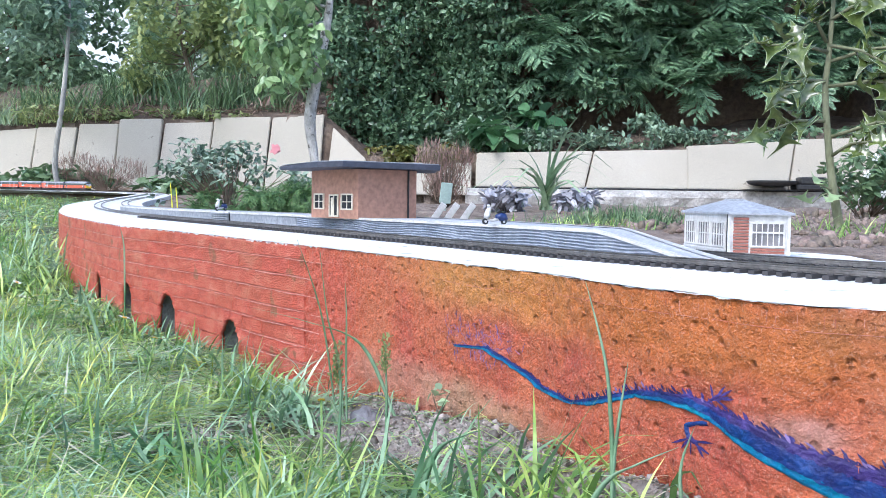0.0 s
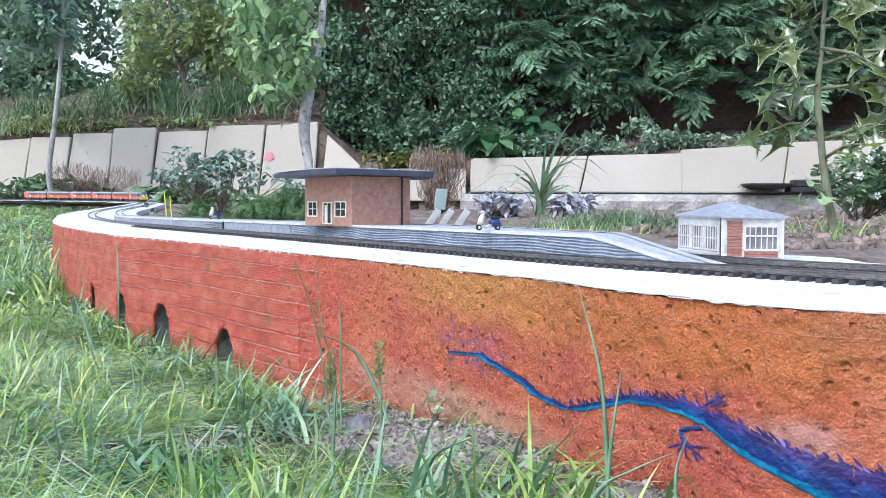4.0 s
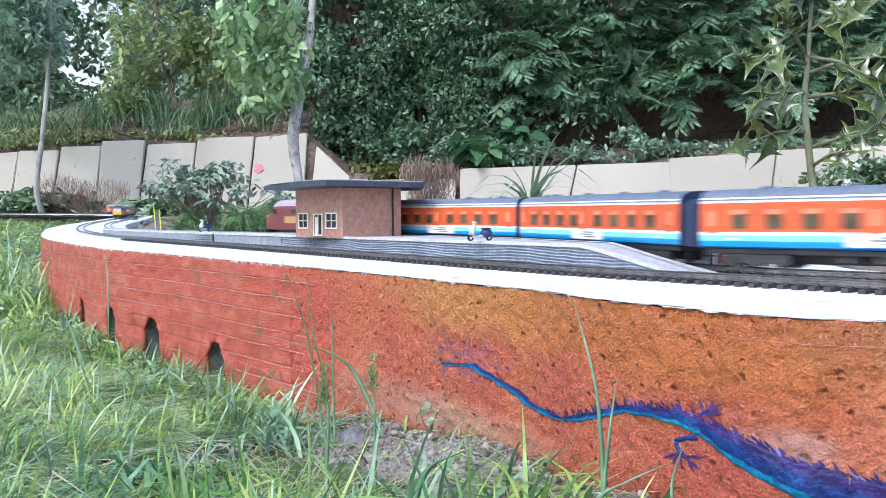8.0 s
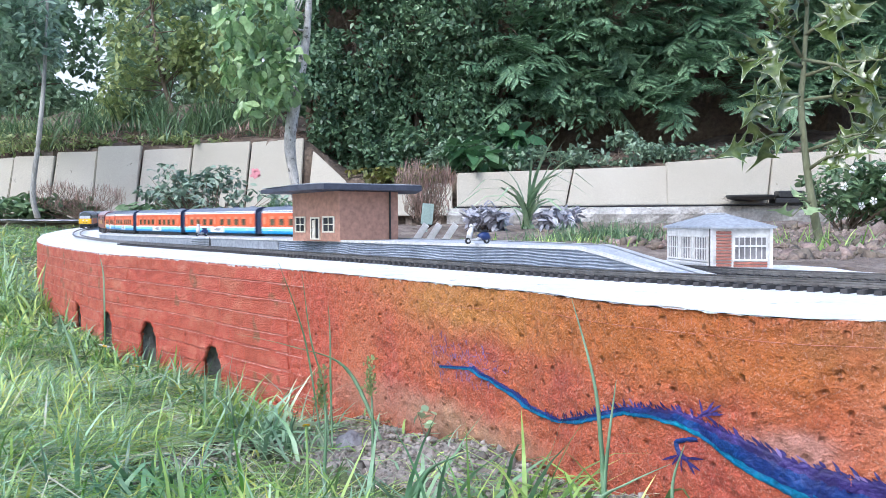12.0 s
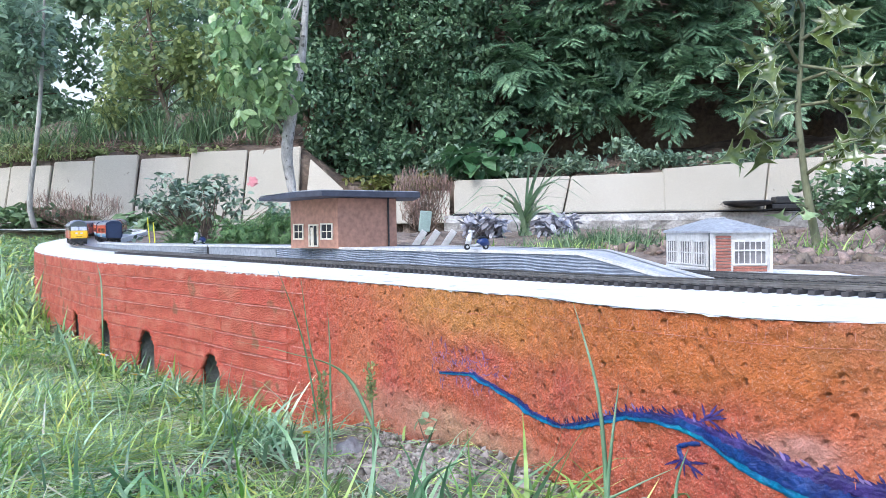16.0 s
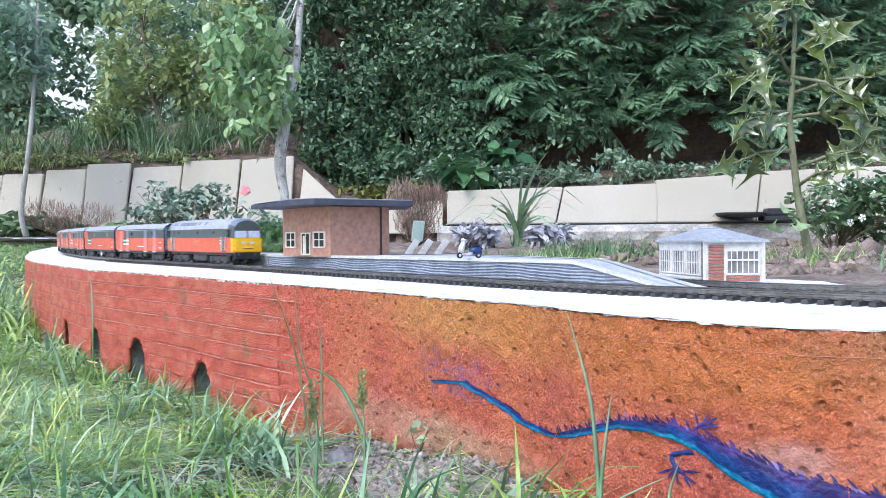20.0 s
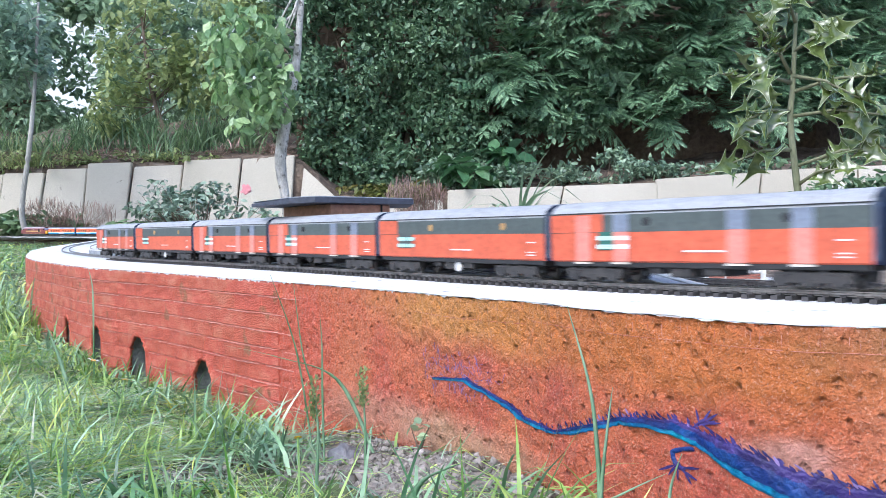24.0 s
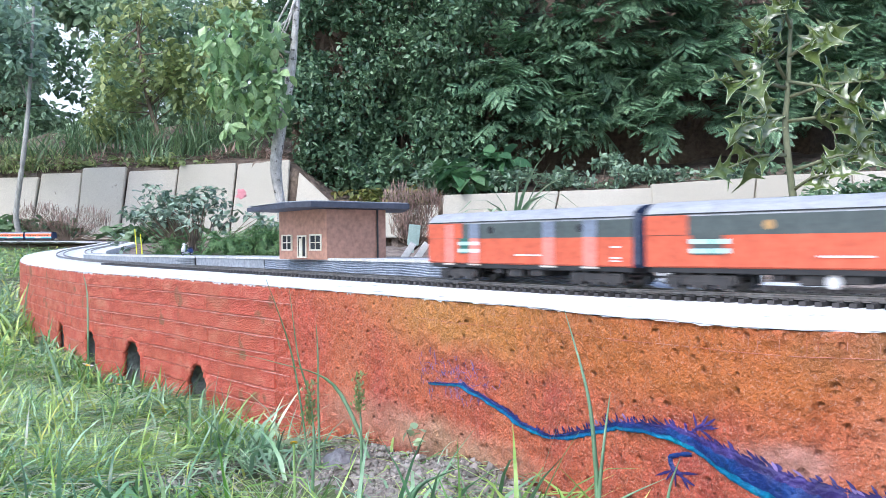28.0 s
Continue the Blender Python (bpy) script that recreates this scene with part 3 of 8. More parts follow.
def ground_z(x, y):
    out = signed(x, y) if y < 9 else -1
    if out > 0:
        z = 0.004 + 0.012 * hum(x, y, 4) + 0.006 * hum(x, y, 15, 3)
        bank = max(0.0, 1 - out / 0.10) * max(0.0, min(1.0, (0.75 - y) / 0.2))
        z -= 0.008 * max(0.0, 1 - out / 0.16) * max(0.0, min(1.0, (y - 0.66) / 0.1)) * max(0.0, min(1.0, (1.35 - y) / 0.2))
        z += 0.024 * bank + 0.02 * max(0.0, 1 - out / 0.12) * max(0.0, min(1.0, (y - 1.05) / 0.4))
        z += 0.030 * max(0.0, y - 1.6)
        if out < 0.14 and y < 0.9:
            z += 0.004 * hum(x, y, 45, 11) + 0.003 * hum(x, y, 110, 12)
            z -= 0.016 * max(0.0, 1 - out / 0.012) * max(0.0, 0.3 + hum(x, y, 30, 13))
        z = min(z, deck_z(y) - 0.012)
    elif out > -0.075:
        z = -0.02
    else:
        wy = wall_line_y(x)
        z = deck_z(y) - 0.020 + (0.012 * hum(x, y, 5) + 0.012 * hum(x, y, 14, 2) + 0.006 * hum(x, y, 33, 4)) * min(1.0, -out * 2)
        if y > 4.5 and x > -0.6:
            z = min(z, 0.13 + 0.02 * hum(x, y, 2))
        if y > wy + 0.10:
            top = float(np.interp(x, [-4, -0.95, -0.55, 0.1, 1.6, 3.2], [0.66, 0.74, 0.46, 0.46, 0.50, 0.60]))
            z = top + (0.30 if x > -0.6 else 0.30 + 0.22 * min(1.0, -0.6 - x)) * min(1.6, y - wy) * (0.62 + 0.2 * hum(x, y, 1.3)) + 0.05 * hum(x, y, 4) + 0.02 * hum(x, y, 13)
    return z


# ---- ground ----
def build_ground():
    xs = np.concatenate([[-60, -25, -12, -8], np.arange(-6, -1.2, 0.12), np.arange(-1.2, -0.2, 0.03), np.arange(-0.2, 0.2, 0.008), np.arange(0.2, 1.7, 0.03), np.arange(1.7, 4.4, 0.10), [5, 8, 14, 28, 60]])
    ys = np.concatenate([[-60, -25, -10, -4, -2, -1], np.arange(-0.5, 0.32, 0.03), np.arange(0.32, 0.78, 0.008), np.arange(0.78, 2.0, 0.03), np.arange(2.0, 9.0, 0.075), [9.5, 11, 14, 25, 60]])
    verts = []
    for y in ys:
        for x in xs:
            verts.append((float(x), float(y), ground_z(float(x), float(y))))
    w = len(xs)
    faces = [(j * w + i, j * w + i + 1, (j + 1) * w + i + 1, (j + 1) * w + i) for j in range(len(ys) - 1) for i in range(w - 1)]
    ob = sheet("ground", verts, faces, [M["lawn"], M["soil"], M["bank"], M["bed_soil"]], smooth=True)
    me = ob.data
    for p in me.polygons:
        c = p.center
        o = signed(c.x, c.y)
        p.material_index = 1 if (o < 0 or (o < 0.09 + 0.05 * hum(c.x, c.y, 9) and c.y < 0.85)) else 0
        if o < 0:
            p.material_index = 3
        if c.y > wall_line_y(c.x) + 0.08:
            p.material_index = 2
    return tagged(ob, "uneven lawn and dry soil round a model railway", "ground", kind="structure")


build_ground()
tagged(sheet("backdrop", [(-90, 58, -2), (90, 58, -2), (90, 58, 26), (-90, 58, 26)], [(0, 1, 2, 3)], haze()), "bright hazy sky low over the horizon", "sky", kind="structure")


# ---- the model's deck and outer wall ----
def build_deck():
    run = np.concatenate([np.linspace(0.03, 2.19, 70), np.arange(2.2, 4.4, 0.0026), np.linspace(4.41, EDGE[1][-1], 160)])
    a = along(EDGE, run)
    n = len(run)
    verts, faces = [], []
    q = TRACK_FAR[0]
    cols = 9
    for i in range(n):
        x, y = a[i]
        # across to the inner side of the second track
        k = int(np.argmin((q[:, 0] - x) ** 2 + (q[:, 1] - y) ** 2))
        d = q[min(k + 1, len(q) - 1)] - q[max(k - 1, 0)]
        d = d / np.linalg.norm(d)
        wide = 0.05 + 0.10 * max(0.0, 1 - abs(y - 0.62) / 0.35)
        bx, by = q[k][0] + d[1] * wide, q[k][1] - d[0] * wide
        ragged = 0.0022 * hum(x, y, 45, 5) + 0.0046 * hum(x, y, 150, 8) + 0.0030 * hum(x, y, 420, 9)
        low = 0.0006 + max(-0.0004, ragged * min(1.0, max(0.22, (y - 0.5) / 0.25)))
        z = deck_z(y)
        dx, dy = x - bx, y - by
        ln = math.hypot(dx, dy)
        ox, oy = dx / ln * (0.0016 * hum(x, y, 90) + 0.0012 * hum(x, y, 300) - 0.0008), dy / ln * (0.0016 * hum(x, y, 90) + 0.0012 * hum(x, y, 300) - 0.0008)
        verts.append((x + ox * 0.9, y + oy * 0.9, z - low))
        verts.append((x + ox, y + oy, z - 0.0003))
        for c in range(cols):
            u = c / (cols - 1)
            px, py = x + (bx - x) * u, y + (by - y) * u
            verts.append((px, py, deck_z(py) + 0.0006 * hum(px, py, 40)))
        verts.append((bx, by, deck_z(by) - 0.03))
    w = cols + 3
    for i in range(n - 1):
        for c in range(w - 1):
            faces.append((i * w + c, i * w + c + 1, (i + 1) * w + c + 1, (i + 1) * w + c))
    ob = sheet("model_deck", verts, faces, M["deck"], smooth=False)
    return tagged(ob, "white-painted concrete deck carrying two model tracks", "model deck", kind="structure")


ARCHES = ((0.790, 0.027, 0.040), (0.968, 0.026, 0.049), (1.103, 0.022, 0.052), (1.272, 0.026, 0.051))


def in_arch(s, z, grow=0.0):
    for c, half, top in ARCHES:
        h = half + grow
        if abs(s - c) < h and z < top + grow - 0.75 * half * abs((s - c) / h) ** 2.4 + 0.004 * hum(s, z, 70):
            return True
    return False


JOINT = 0.632


def relief(s, z):
    """How far the rough render stands out at a place on the wall."""
    o = 0.0022 * hum(s, z, 38, 2) + 0.0013 * hum(s, z, 110, 4) - 0.004 * max(0.0, hum(s, z, 55, 9) - 0.42)
    return o + 0.006 * max(0.0, 0.03 - z) / 0.03 * hum(s, z, 30, 7)


def build_wall():
    """The wall body: render on the near stretch, a joint face behind the bricks further on, with open arches."""
    wall = thing("model_wall", "orange rendered and red brick model wall with small arches", "wall", kind="structure")
    for name, s0, s1, step, mat, out in (("render_face", -2.65, JOINT, 0.0, M["render"], 0.0), ("joint_face", JOINT, 2.6, 0.004, M["mortar"], -0.0015)):
        if step:
            ss, zs = np.arange(s0, s1 + step * 0.5, step), np.linspace(-0.06, 0.126, 60)
        else:
            ss = np.concatenate([np.arange(s0, -0.1, 0.02), np.linspace(-0.1, s1, 430)])
            zs = np.linspace(-0.06, 0.126, 106)
        verts, faces = [], []
        for s in ss:
            for z in zs:
                o = out
                if mat is M["render"]:
                    o += relief(s, z) + 0.0016 * hum(s, z * 0.7, 300, 5) - 0.0035 * max(0.0, hum(s, z, 170, 8) - 0.34)
                x, y, d = wall_point(s, o)
                top = deck_z(y) - 0.0007
                verts.append((x, y, min(z, top) if z < 0.125 else top))
        w = len(zs)
        for i in range(len(ss) - 1):
            for j in range(w - 1):
                if step and in_arch(ss[i] + step / 2, (zs[j] + zs[j + 1]) / 2):
                    continue
                faces.append((i * w + j, (i + 1) * w + j, (i + 1) * w + j + 1, i * w + j + 1))
        part_ob = sheet(name, verts, faces, mat, wall, smooth=True)
    # the little tunnels behind the arches
    for c, half, top in ARCHES:
        bm = bmesh.new()
        rows = []
        for k, back in enumerate((0.0, -0.03, -0.07)):
            ring = []
            for t in range(13):
                a = math.pi * t / 12
                s = c - math.cos(a) * (half + 0.004)
                z = -0.05 if t in (0, 12) else top - 0.4 * half + math.sin(a) * (0.4 * half + 0.004)
                x, y, d = wall_point(s, back - 0.0035)
                ring.append(bm.verts.new((x, y, z + 0.002 * hum(s, z, 70, k))))
            rows.append(ring)
        for u, v in zip(rows, rows[1:]):
            for a, b, cc, d in zip(u, u[1:], v[1:], v):
                bm.faces.new((a, b, cc, d))
        bm.faces.new(rows[-1])
        part("tunnel", bm, M["rock"], wall, "grey tunnel hollow behind an arch")
        # broken rim of the opening
        bm = bmesh.new()
        pts = []
        for t in range(33):
            u = -1 + t / 16
            if t in (0, 32):
                pts.append((c + u * half, -0.03))
            pts.append((c + u * half * (1 + 0.10 * hum(t, c, 0.6)), top - 0.75 * half * abs(u) ** 2.4 + 0.005 * hum(t, c, 0.35, 3)))
        pts.append(pts.pop(-2))
        tube(bm, [wall_point(a, -0.0008)[:2] + (b,) for a, b in pts], [0.0028 + 0.0022 * hum(i, c, 0.9, 2) for i in range(len(pts))], 6)
        part("arch_rim", bm, M["brick"], wall, "rough red rim of an arch", True)
    return wall


def build_bricks(wall):
    """Uneven red bricks on the far stretch, each on its own."""
    rng = random.Random(4)
    z, course = 0.1225, 0
    while z > -0.02:
        h = 0.0150
        s = JOINT + (0.026 if course % 2 else 0.0)
        if course % 2:
            s -= 0.026
        first = course % 2
        while s < 2.1:
            ln = (0.028 if first else 0.052) * rng.uniform(0.92, 1.08)
            first = False
            g = 0.0
            near = any(in_arch(s + ln * k / 6, z - h * m / 2, 0.008) for k in range(7) for m in range(3))
            nk, nm = (14, 5) if near else (4, 2)
            free = {(k, m): not (near and in_arch(s + ln * (k + 0.5) / nk, z - h * (m + 0.5) / nm, 0.0)) for k in range(nk) for m in range(nm)}
            if any(free.values()):
                bm = bmesh.new()
                tilt = rng.uniform(-0.0003, 0.0003)
                lift = rng.uniform(0.0, 0.0004)
                front, back = {}, {}
                for m in range(nm + 1):
                    for k in range(nk + 1):
                        ss = s + g + (ln - 2 * g) * k / nk
                        zz = z - 0.0006 - (h - 0.0013) * m / nm + 0.0006 * hum(ss, z, 120, m)
                        x, y, d = wall_point(ss, 0.0005 + lift + tilt * (ss - s) / ln + 0.0009 * hum(ss, zz, 140, 3))
                        top = deck_z(y) - 0.0022
                        front[k, m] = bm.verts.new((x, y, min(zz, top)))
                        if k in (0, nk) or m in (0, nm):
                            x, y, d = wall_point(ss + (0.0006 if ss > s + ln / 2 else -0.0006), -0.004)
                            back[k, m] = bm.verts.new((x, y, min(zz, top)))
                for (k, m), ok in free.items():
                    if ok:
                        bm.faces.new((front[k, m], front[k, m + 1], front[k + 1, m + 1], front[k + 1, m]))
                rim = [(k, 0) for k in range(nk)] + [(nk, m) for m in range(nm)] + [(k, nm) for k in range(nk, 0, -1)] + [(0, m) for m in range(nm, 0, -1)]
                for p, q in zip(rim, rim[1:] + rim[:1]):
                    cell = (min(p[0], q[0], nk - 1), min(p[1], q[1], nm - 1))
                    if free[cell]:
                        bm.faces.new((front[p], front[q], back[q], back[p]))
                for v in [v for v in bm.verts if not v.link_faces]:
                    bm.verts.remove(v)
                part("brick", bm, M["brick"], wall)
            s += ln
        z -= h
        course += 1


deck = build_deck()
outer_wall = build_wall()


def score_courses(wall):
    """Pale broken lines scratched along the brick courses."""
    rng = random.Random(12)
    for course in range(1, 8):
        z = 0.1225 - 0.0150 * course
        s = JOINT - rng.uniform(0.0, 0.08)
        while s < 1.75:
            ln = rng.uniform(0.012, 0.10)
            bm = bmesh.new()
            pts = []
            for k in range(int(ln / 0.006) + 2):
                a = s + k * 0.006
                if in_arch(a, z, 0.003):
                    break
                pts.append(wall_point(a, 0.0016 + 0.0005 * hum(a, z, 60, 3))[:2] + (z - 0.0008 + 0.0008 * hum(a, course, 22) + 0.0006 * hum(a, course, 120),))
            if len(pts) > 2:
                tube(bm, pts, [0.00010 + 0.00046 * abs(math.sin(i * 1.7 + course)) for i in range(len(pts))], 5)
                part("scored_line", bm, M["chalk"], wall)
            else:
                bm.free()
            s += ln + rng.uniform(0.002, 0.022)


# ---- track ----
def build_track(line, name, label, near):
    track = thing(name, label, "model track", kind="structure")
    q, run = line
    # rails: a flat-bottomed section swept along the line
    for side in (-1, 1):
        bm = bmesh.new()
        prof = [(-0.0011, 0.0), (0.0011, 0.0), (0.0011, 0.0005), (0.0004, 0.0009), (0.0004, 0.0020), (0.0008, 0.0023), (0.0008, 0.0030), (-0.0008, 0.0030),
                (-0.0008, 0.0023), (-0.0004, 0.0020), (-0.0004, 0.0009), (-0.0011, 0.0005)]
        prev = None
        for s in np.concatenate([np.arange(0.6, 5.0, 0.02), np.arange(5.0, run[-1], 0.06)]):
            p, d = along(line, s), along(line, s + 0.01) - along(line, s - 0.01)
            d /= np.linalg.norm(d)
            nx, ny = d[1], -d[0]
            z = deck_z(p[1]) + RAIL_TOP - 0.0030
            ring = [bm.verts.new((p[0] + nx * (side * 0.0088 + a), p[1] + ny * (side * 0.0088 + a), z + b)) for a, b in prof]
            if prev:
                for k in range(12):
                    bm.faces.new((prev[k], prev[(k + 1) % 12], ring[(k + 1) % 12], ring[k]))
            prev = ring
        part("rail", bm, M["rail"], track, "worn steel model rail")
    # sleepers: single pieces on the stretch beside the platform, the rest joined
    bm = bmesh.new()
    box(bm, -0.0019, 0.0019, -0.0165, 0.0165, 0.0, 0.0024, 0.0)
    box(bm, -0.0016, 0.0016, -0.0112, -0.0066, 0.0024, 0.0033)
    box(bm, -0.0016, 0.0016, 0.0066, 0.0112, 0.0024, 0.0033)
    one = part("sleeper", bm, M["sleeper"], track)
    shape = one.data
    vs = np.array([v.co[:] for v in shape.vertices])
    fs = [tuple(p.vertices) for p in shape.polygons]
    s, count, verts, faces = near[0] - 0.4, 0, [], []
    rng = random.Random(7)
    pitch = 0.0089
    while s < (NEAR_0 if line is TRACK_NEAR else FAR_0) + 1.95:
        p, d = along(line, s), along(line, s + 0.01) - along(line, s - 0.01)
        turn = math.degrees(math.atan2(d[1], d[0])) + rng.uniform(-1.2, 1.2)
        m = pose(p[0], p[1], deck_z(p[1]), 0, 0, turn)
        if near[0] < s < near[1] and count < 150:
            if count == 0:
                one.matrix_basis = m
            else:
                ob = new("sleeper", shape)
                ob.parent = track
                ob.matrix_basis = m
            count += 1
        else:
            k = len(verts)
            verts += [tuple(m @ Vector(v)) for v in vs]
            faces += [tuple(i + k for i in f) for f in fs]
        s += pitch
    rest = sheet("sleepers_beyond", verts, faces, M["sleeper"], track)
    rest["kind"] = "stuff"
    return track


build_track(TRACK_NEAR, "near_track", "model railway track with dark sleepers on the white deck", (NEAR_0 + 0.45, NEAR_0 + 2.2))
build_track(TRACK_FAR, "far_track", "second model railway track behind the platform", (FAR_0 + 0.35, FAR_0 + 2.2))
# ---- platform, buildings and small things on the deck ----
def offset_line(line, s, off):
    p, d = along(line, s), along(line, s + 0.01) - along(line, s - 0.01)
    d = d / np.linalg.norm(d)
    return p[0] + d[1] * off, p[1] - d[0] * off


PLATFORM_Z = 0.1402
RAMP_0, RAMP_1 = 0.872, 0.775


def across(s):
    """Front and back of the platform at s along the near track, and its height there."""
    f = offset_line(TRACK_NEAR, NEAR_0 + s, 0.0245)
    q = TRACK_FAR[0]
    k = int(np.argmin((q[:, 0] - f[0]) ** 2 + (q[:, 1] - f[1]) ** 2))
    j = FAR_0 + float(np.interp(s, [0.775, 0.872, 1.2, 1.6, 2.4], [0.79, 0.905, 1.25, 1.72, 2.62]))
    b = offset_line(TRACK_FAR, j, -0.0245)
    z = PLATFORM_Z - 0.0012 * max(0.0, s - 1.2)
    if s < RAMP_0:
        z = 0.1222 + (z - 0.1222) * (s - RAMP_1) / (RAMP_0 - RAMP_1)
    return f, b, z


def build_platform():
    plat = thing("station_platform", "long grey model station platform with a corrugated front and ramp", "platform")
    # the body in two lengths: corrugated front near the ramp, plain boards beyond
    for name, s0, s1, mat in (("ramp", RAMP_1, RAMP_0, M["corrugated"]), ("corrugated_front", RAMP_0, 1.405, M["corrugated"]), ("plain_front", 1.407, 2.40, M["platform"])):
        verts, faces = [], []
        ss = np.arange(s0, s1 + 0.0001, (s1 - s0) / max(6, int((s1 - s0) / (0.004 if mat is M["corrugated"] else 0.02))))
        rows = 64 if mat is M["corrugated"] else 6
        for s in ss:
            f, b, z = across(float(s))
            dx, dy = b[0] - f[0], b[1] - f[1]
            ln = math.hypot(dx, dy)
            low = deck_z(f[1])
            for r in range(rows):
                u = r / (rows - 1)
                zz = low + (z - 0.0006 - low) * u
                o = 0.0
                if mat is M["corrugated"]:
                    wave = 0.0012 * math.sin(s * 38) + 0.0016 * hum(s, 0, 14, 2) + 0.0006 * hum(s, zz, 60, 2)
                    o = 0.0010 * math.sin((zz - low + wave) * 2 * math.pi / 0.0024)
                verts.append((f[0] + dx / ln * (0.001 + o), f[1] + dy / ln * (0.001 + o), zz))
        for i in range(len(ss) - 1):
            for r in range(rows - 1):
                a = i * rows + r
                faces.append((a, a + rows, a + rows + 1, a + 1))
        sheet(name, verts, faces, mat, plat, smooth=mat is M["corrugated"])
    verts, faces = [], []
    ss = np.arange(RAMP_1, 2.40, 0.02)
    for s in ss:
        f, b, z = across(float(s))
        verts += [(f[0], f[1], z - 0.0016), (f[0], f[1], z), (b[0], b[1], z), (b[0], b[1], deck_z(b[1]))]
    for i in range(len(ss) - 1):
        for r in range(3):
            a = i * 4 + r
            faces.append((a, a + 4, a + 5, a + 1))
    f, b, z = across(2.38)
    faces.append(tuple(len(verts) - 4 + k for k in (3, 2, 1, 0)))
    sheet("surface", verts, faces, M["platform_top"], plat)
    # white edge strips on both sides
    for side in (0, 1):
        verts, faces = [], []
        for s in ss:
            f, b, z = across(float(s))
            dx, dy = b[0] - f[0], b[1] - f[1]
            ln = math.hypot(dx, dy)
            wide = 0.0050 if side == 0 else 0.012
            verts.append((f[0] - dx / ln * 0.0007, f[1] - dy / ln * 0.0007, z - 0.0020) if side == 0 else (b[0] + dx / ln * 0.0007, b[1] + dy / ln * 0.0007, z - 0.0020))
            for u in (-0.0007, wide):
                o = u if side == 0 else ln - u
                verts.append((f[0] + dx / ln * o, f[1] + dy / ln * o, z + 0.0006))
        for i in range(len(ss) - 1):
            a = i * 3
            faces.append((a, a + 3, a + 4, a + 1))
            faces.append((a + 1, a + 4, a + 5, a + 2))
        sheet("white_edge", verts, faces, M["white"], plat)
    # end plate between the two fronts, and three thin boards on the plain front
    f, b, z = across(1.626)
    g, _, _ = across(1.58)
    turn = math.degrees(math.atan2(f[1] - g[1], f[0] - g[0]))
    boxed("joint_post", -0.0008, 0.0008, -0.0012, 0.001, deck_z(f[1]), z, M["black"], plat, 0, "", pose(f[0], f[1], 0, 0, 0, turn))
    for k in range(4):
        boxed("board", 0.002, 0.07, 0.0005, 0.0022, 0.127 + k * 0.0031, 0.1287 + k * 0.0031, M["platform"], plat, 0.0003, "",
              pose(f[0], f[1], 0, 0, 0, turn))
    return plat


def window_set(parent, x0, x1, z0, z1, y, frame_mat, bars=(1, 1), name="window", thick=0.0016, t=0.0016, pane=None):
    """A window on a wall facing -y: frame, glazing bars and panes."""
    bm = bmesh.new()
    box(bm, x0, x1, y - thick, y, z0, z0 + t)
    box(bm, x0, x1, y - thick, y, z1 - t, z1)
    box(bm, x0, x0 + t, y - thick, y, z0 + t, z1 - t)
    box(bm, x1 - t, x1, y - thick, y, z0 + t, z1 - t)
    win = part(name, bm, frame_mat, parent)
    for k in range(bars[0]):
        x = x0 + (x1 - x0) * (k + 1) / (bars[0] + 1)
        boxed("glazing_bar", x - t * 0.3, x + t * 0.3, y - thick * 0.8, y - 0.0002, z0 + t, z1 - t, frame_mat, win)
    for k in range(bars[1]):
        z = z0 + (z1 - z0) * (k + 1) / (bars[1] + 1)
        boxed("glazing_bar", x0 + t, x1 - t, y - thick * 0.75, y - 0.0003, z - t * 0.3, z + t * 0.3, frame_mat, win)
    boxed("pane", x0 + t, x1 - t, y - 0.0006, y + 0.0004, z0 + t, z1 - t, pane or M["glass"], win)
    return win


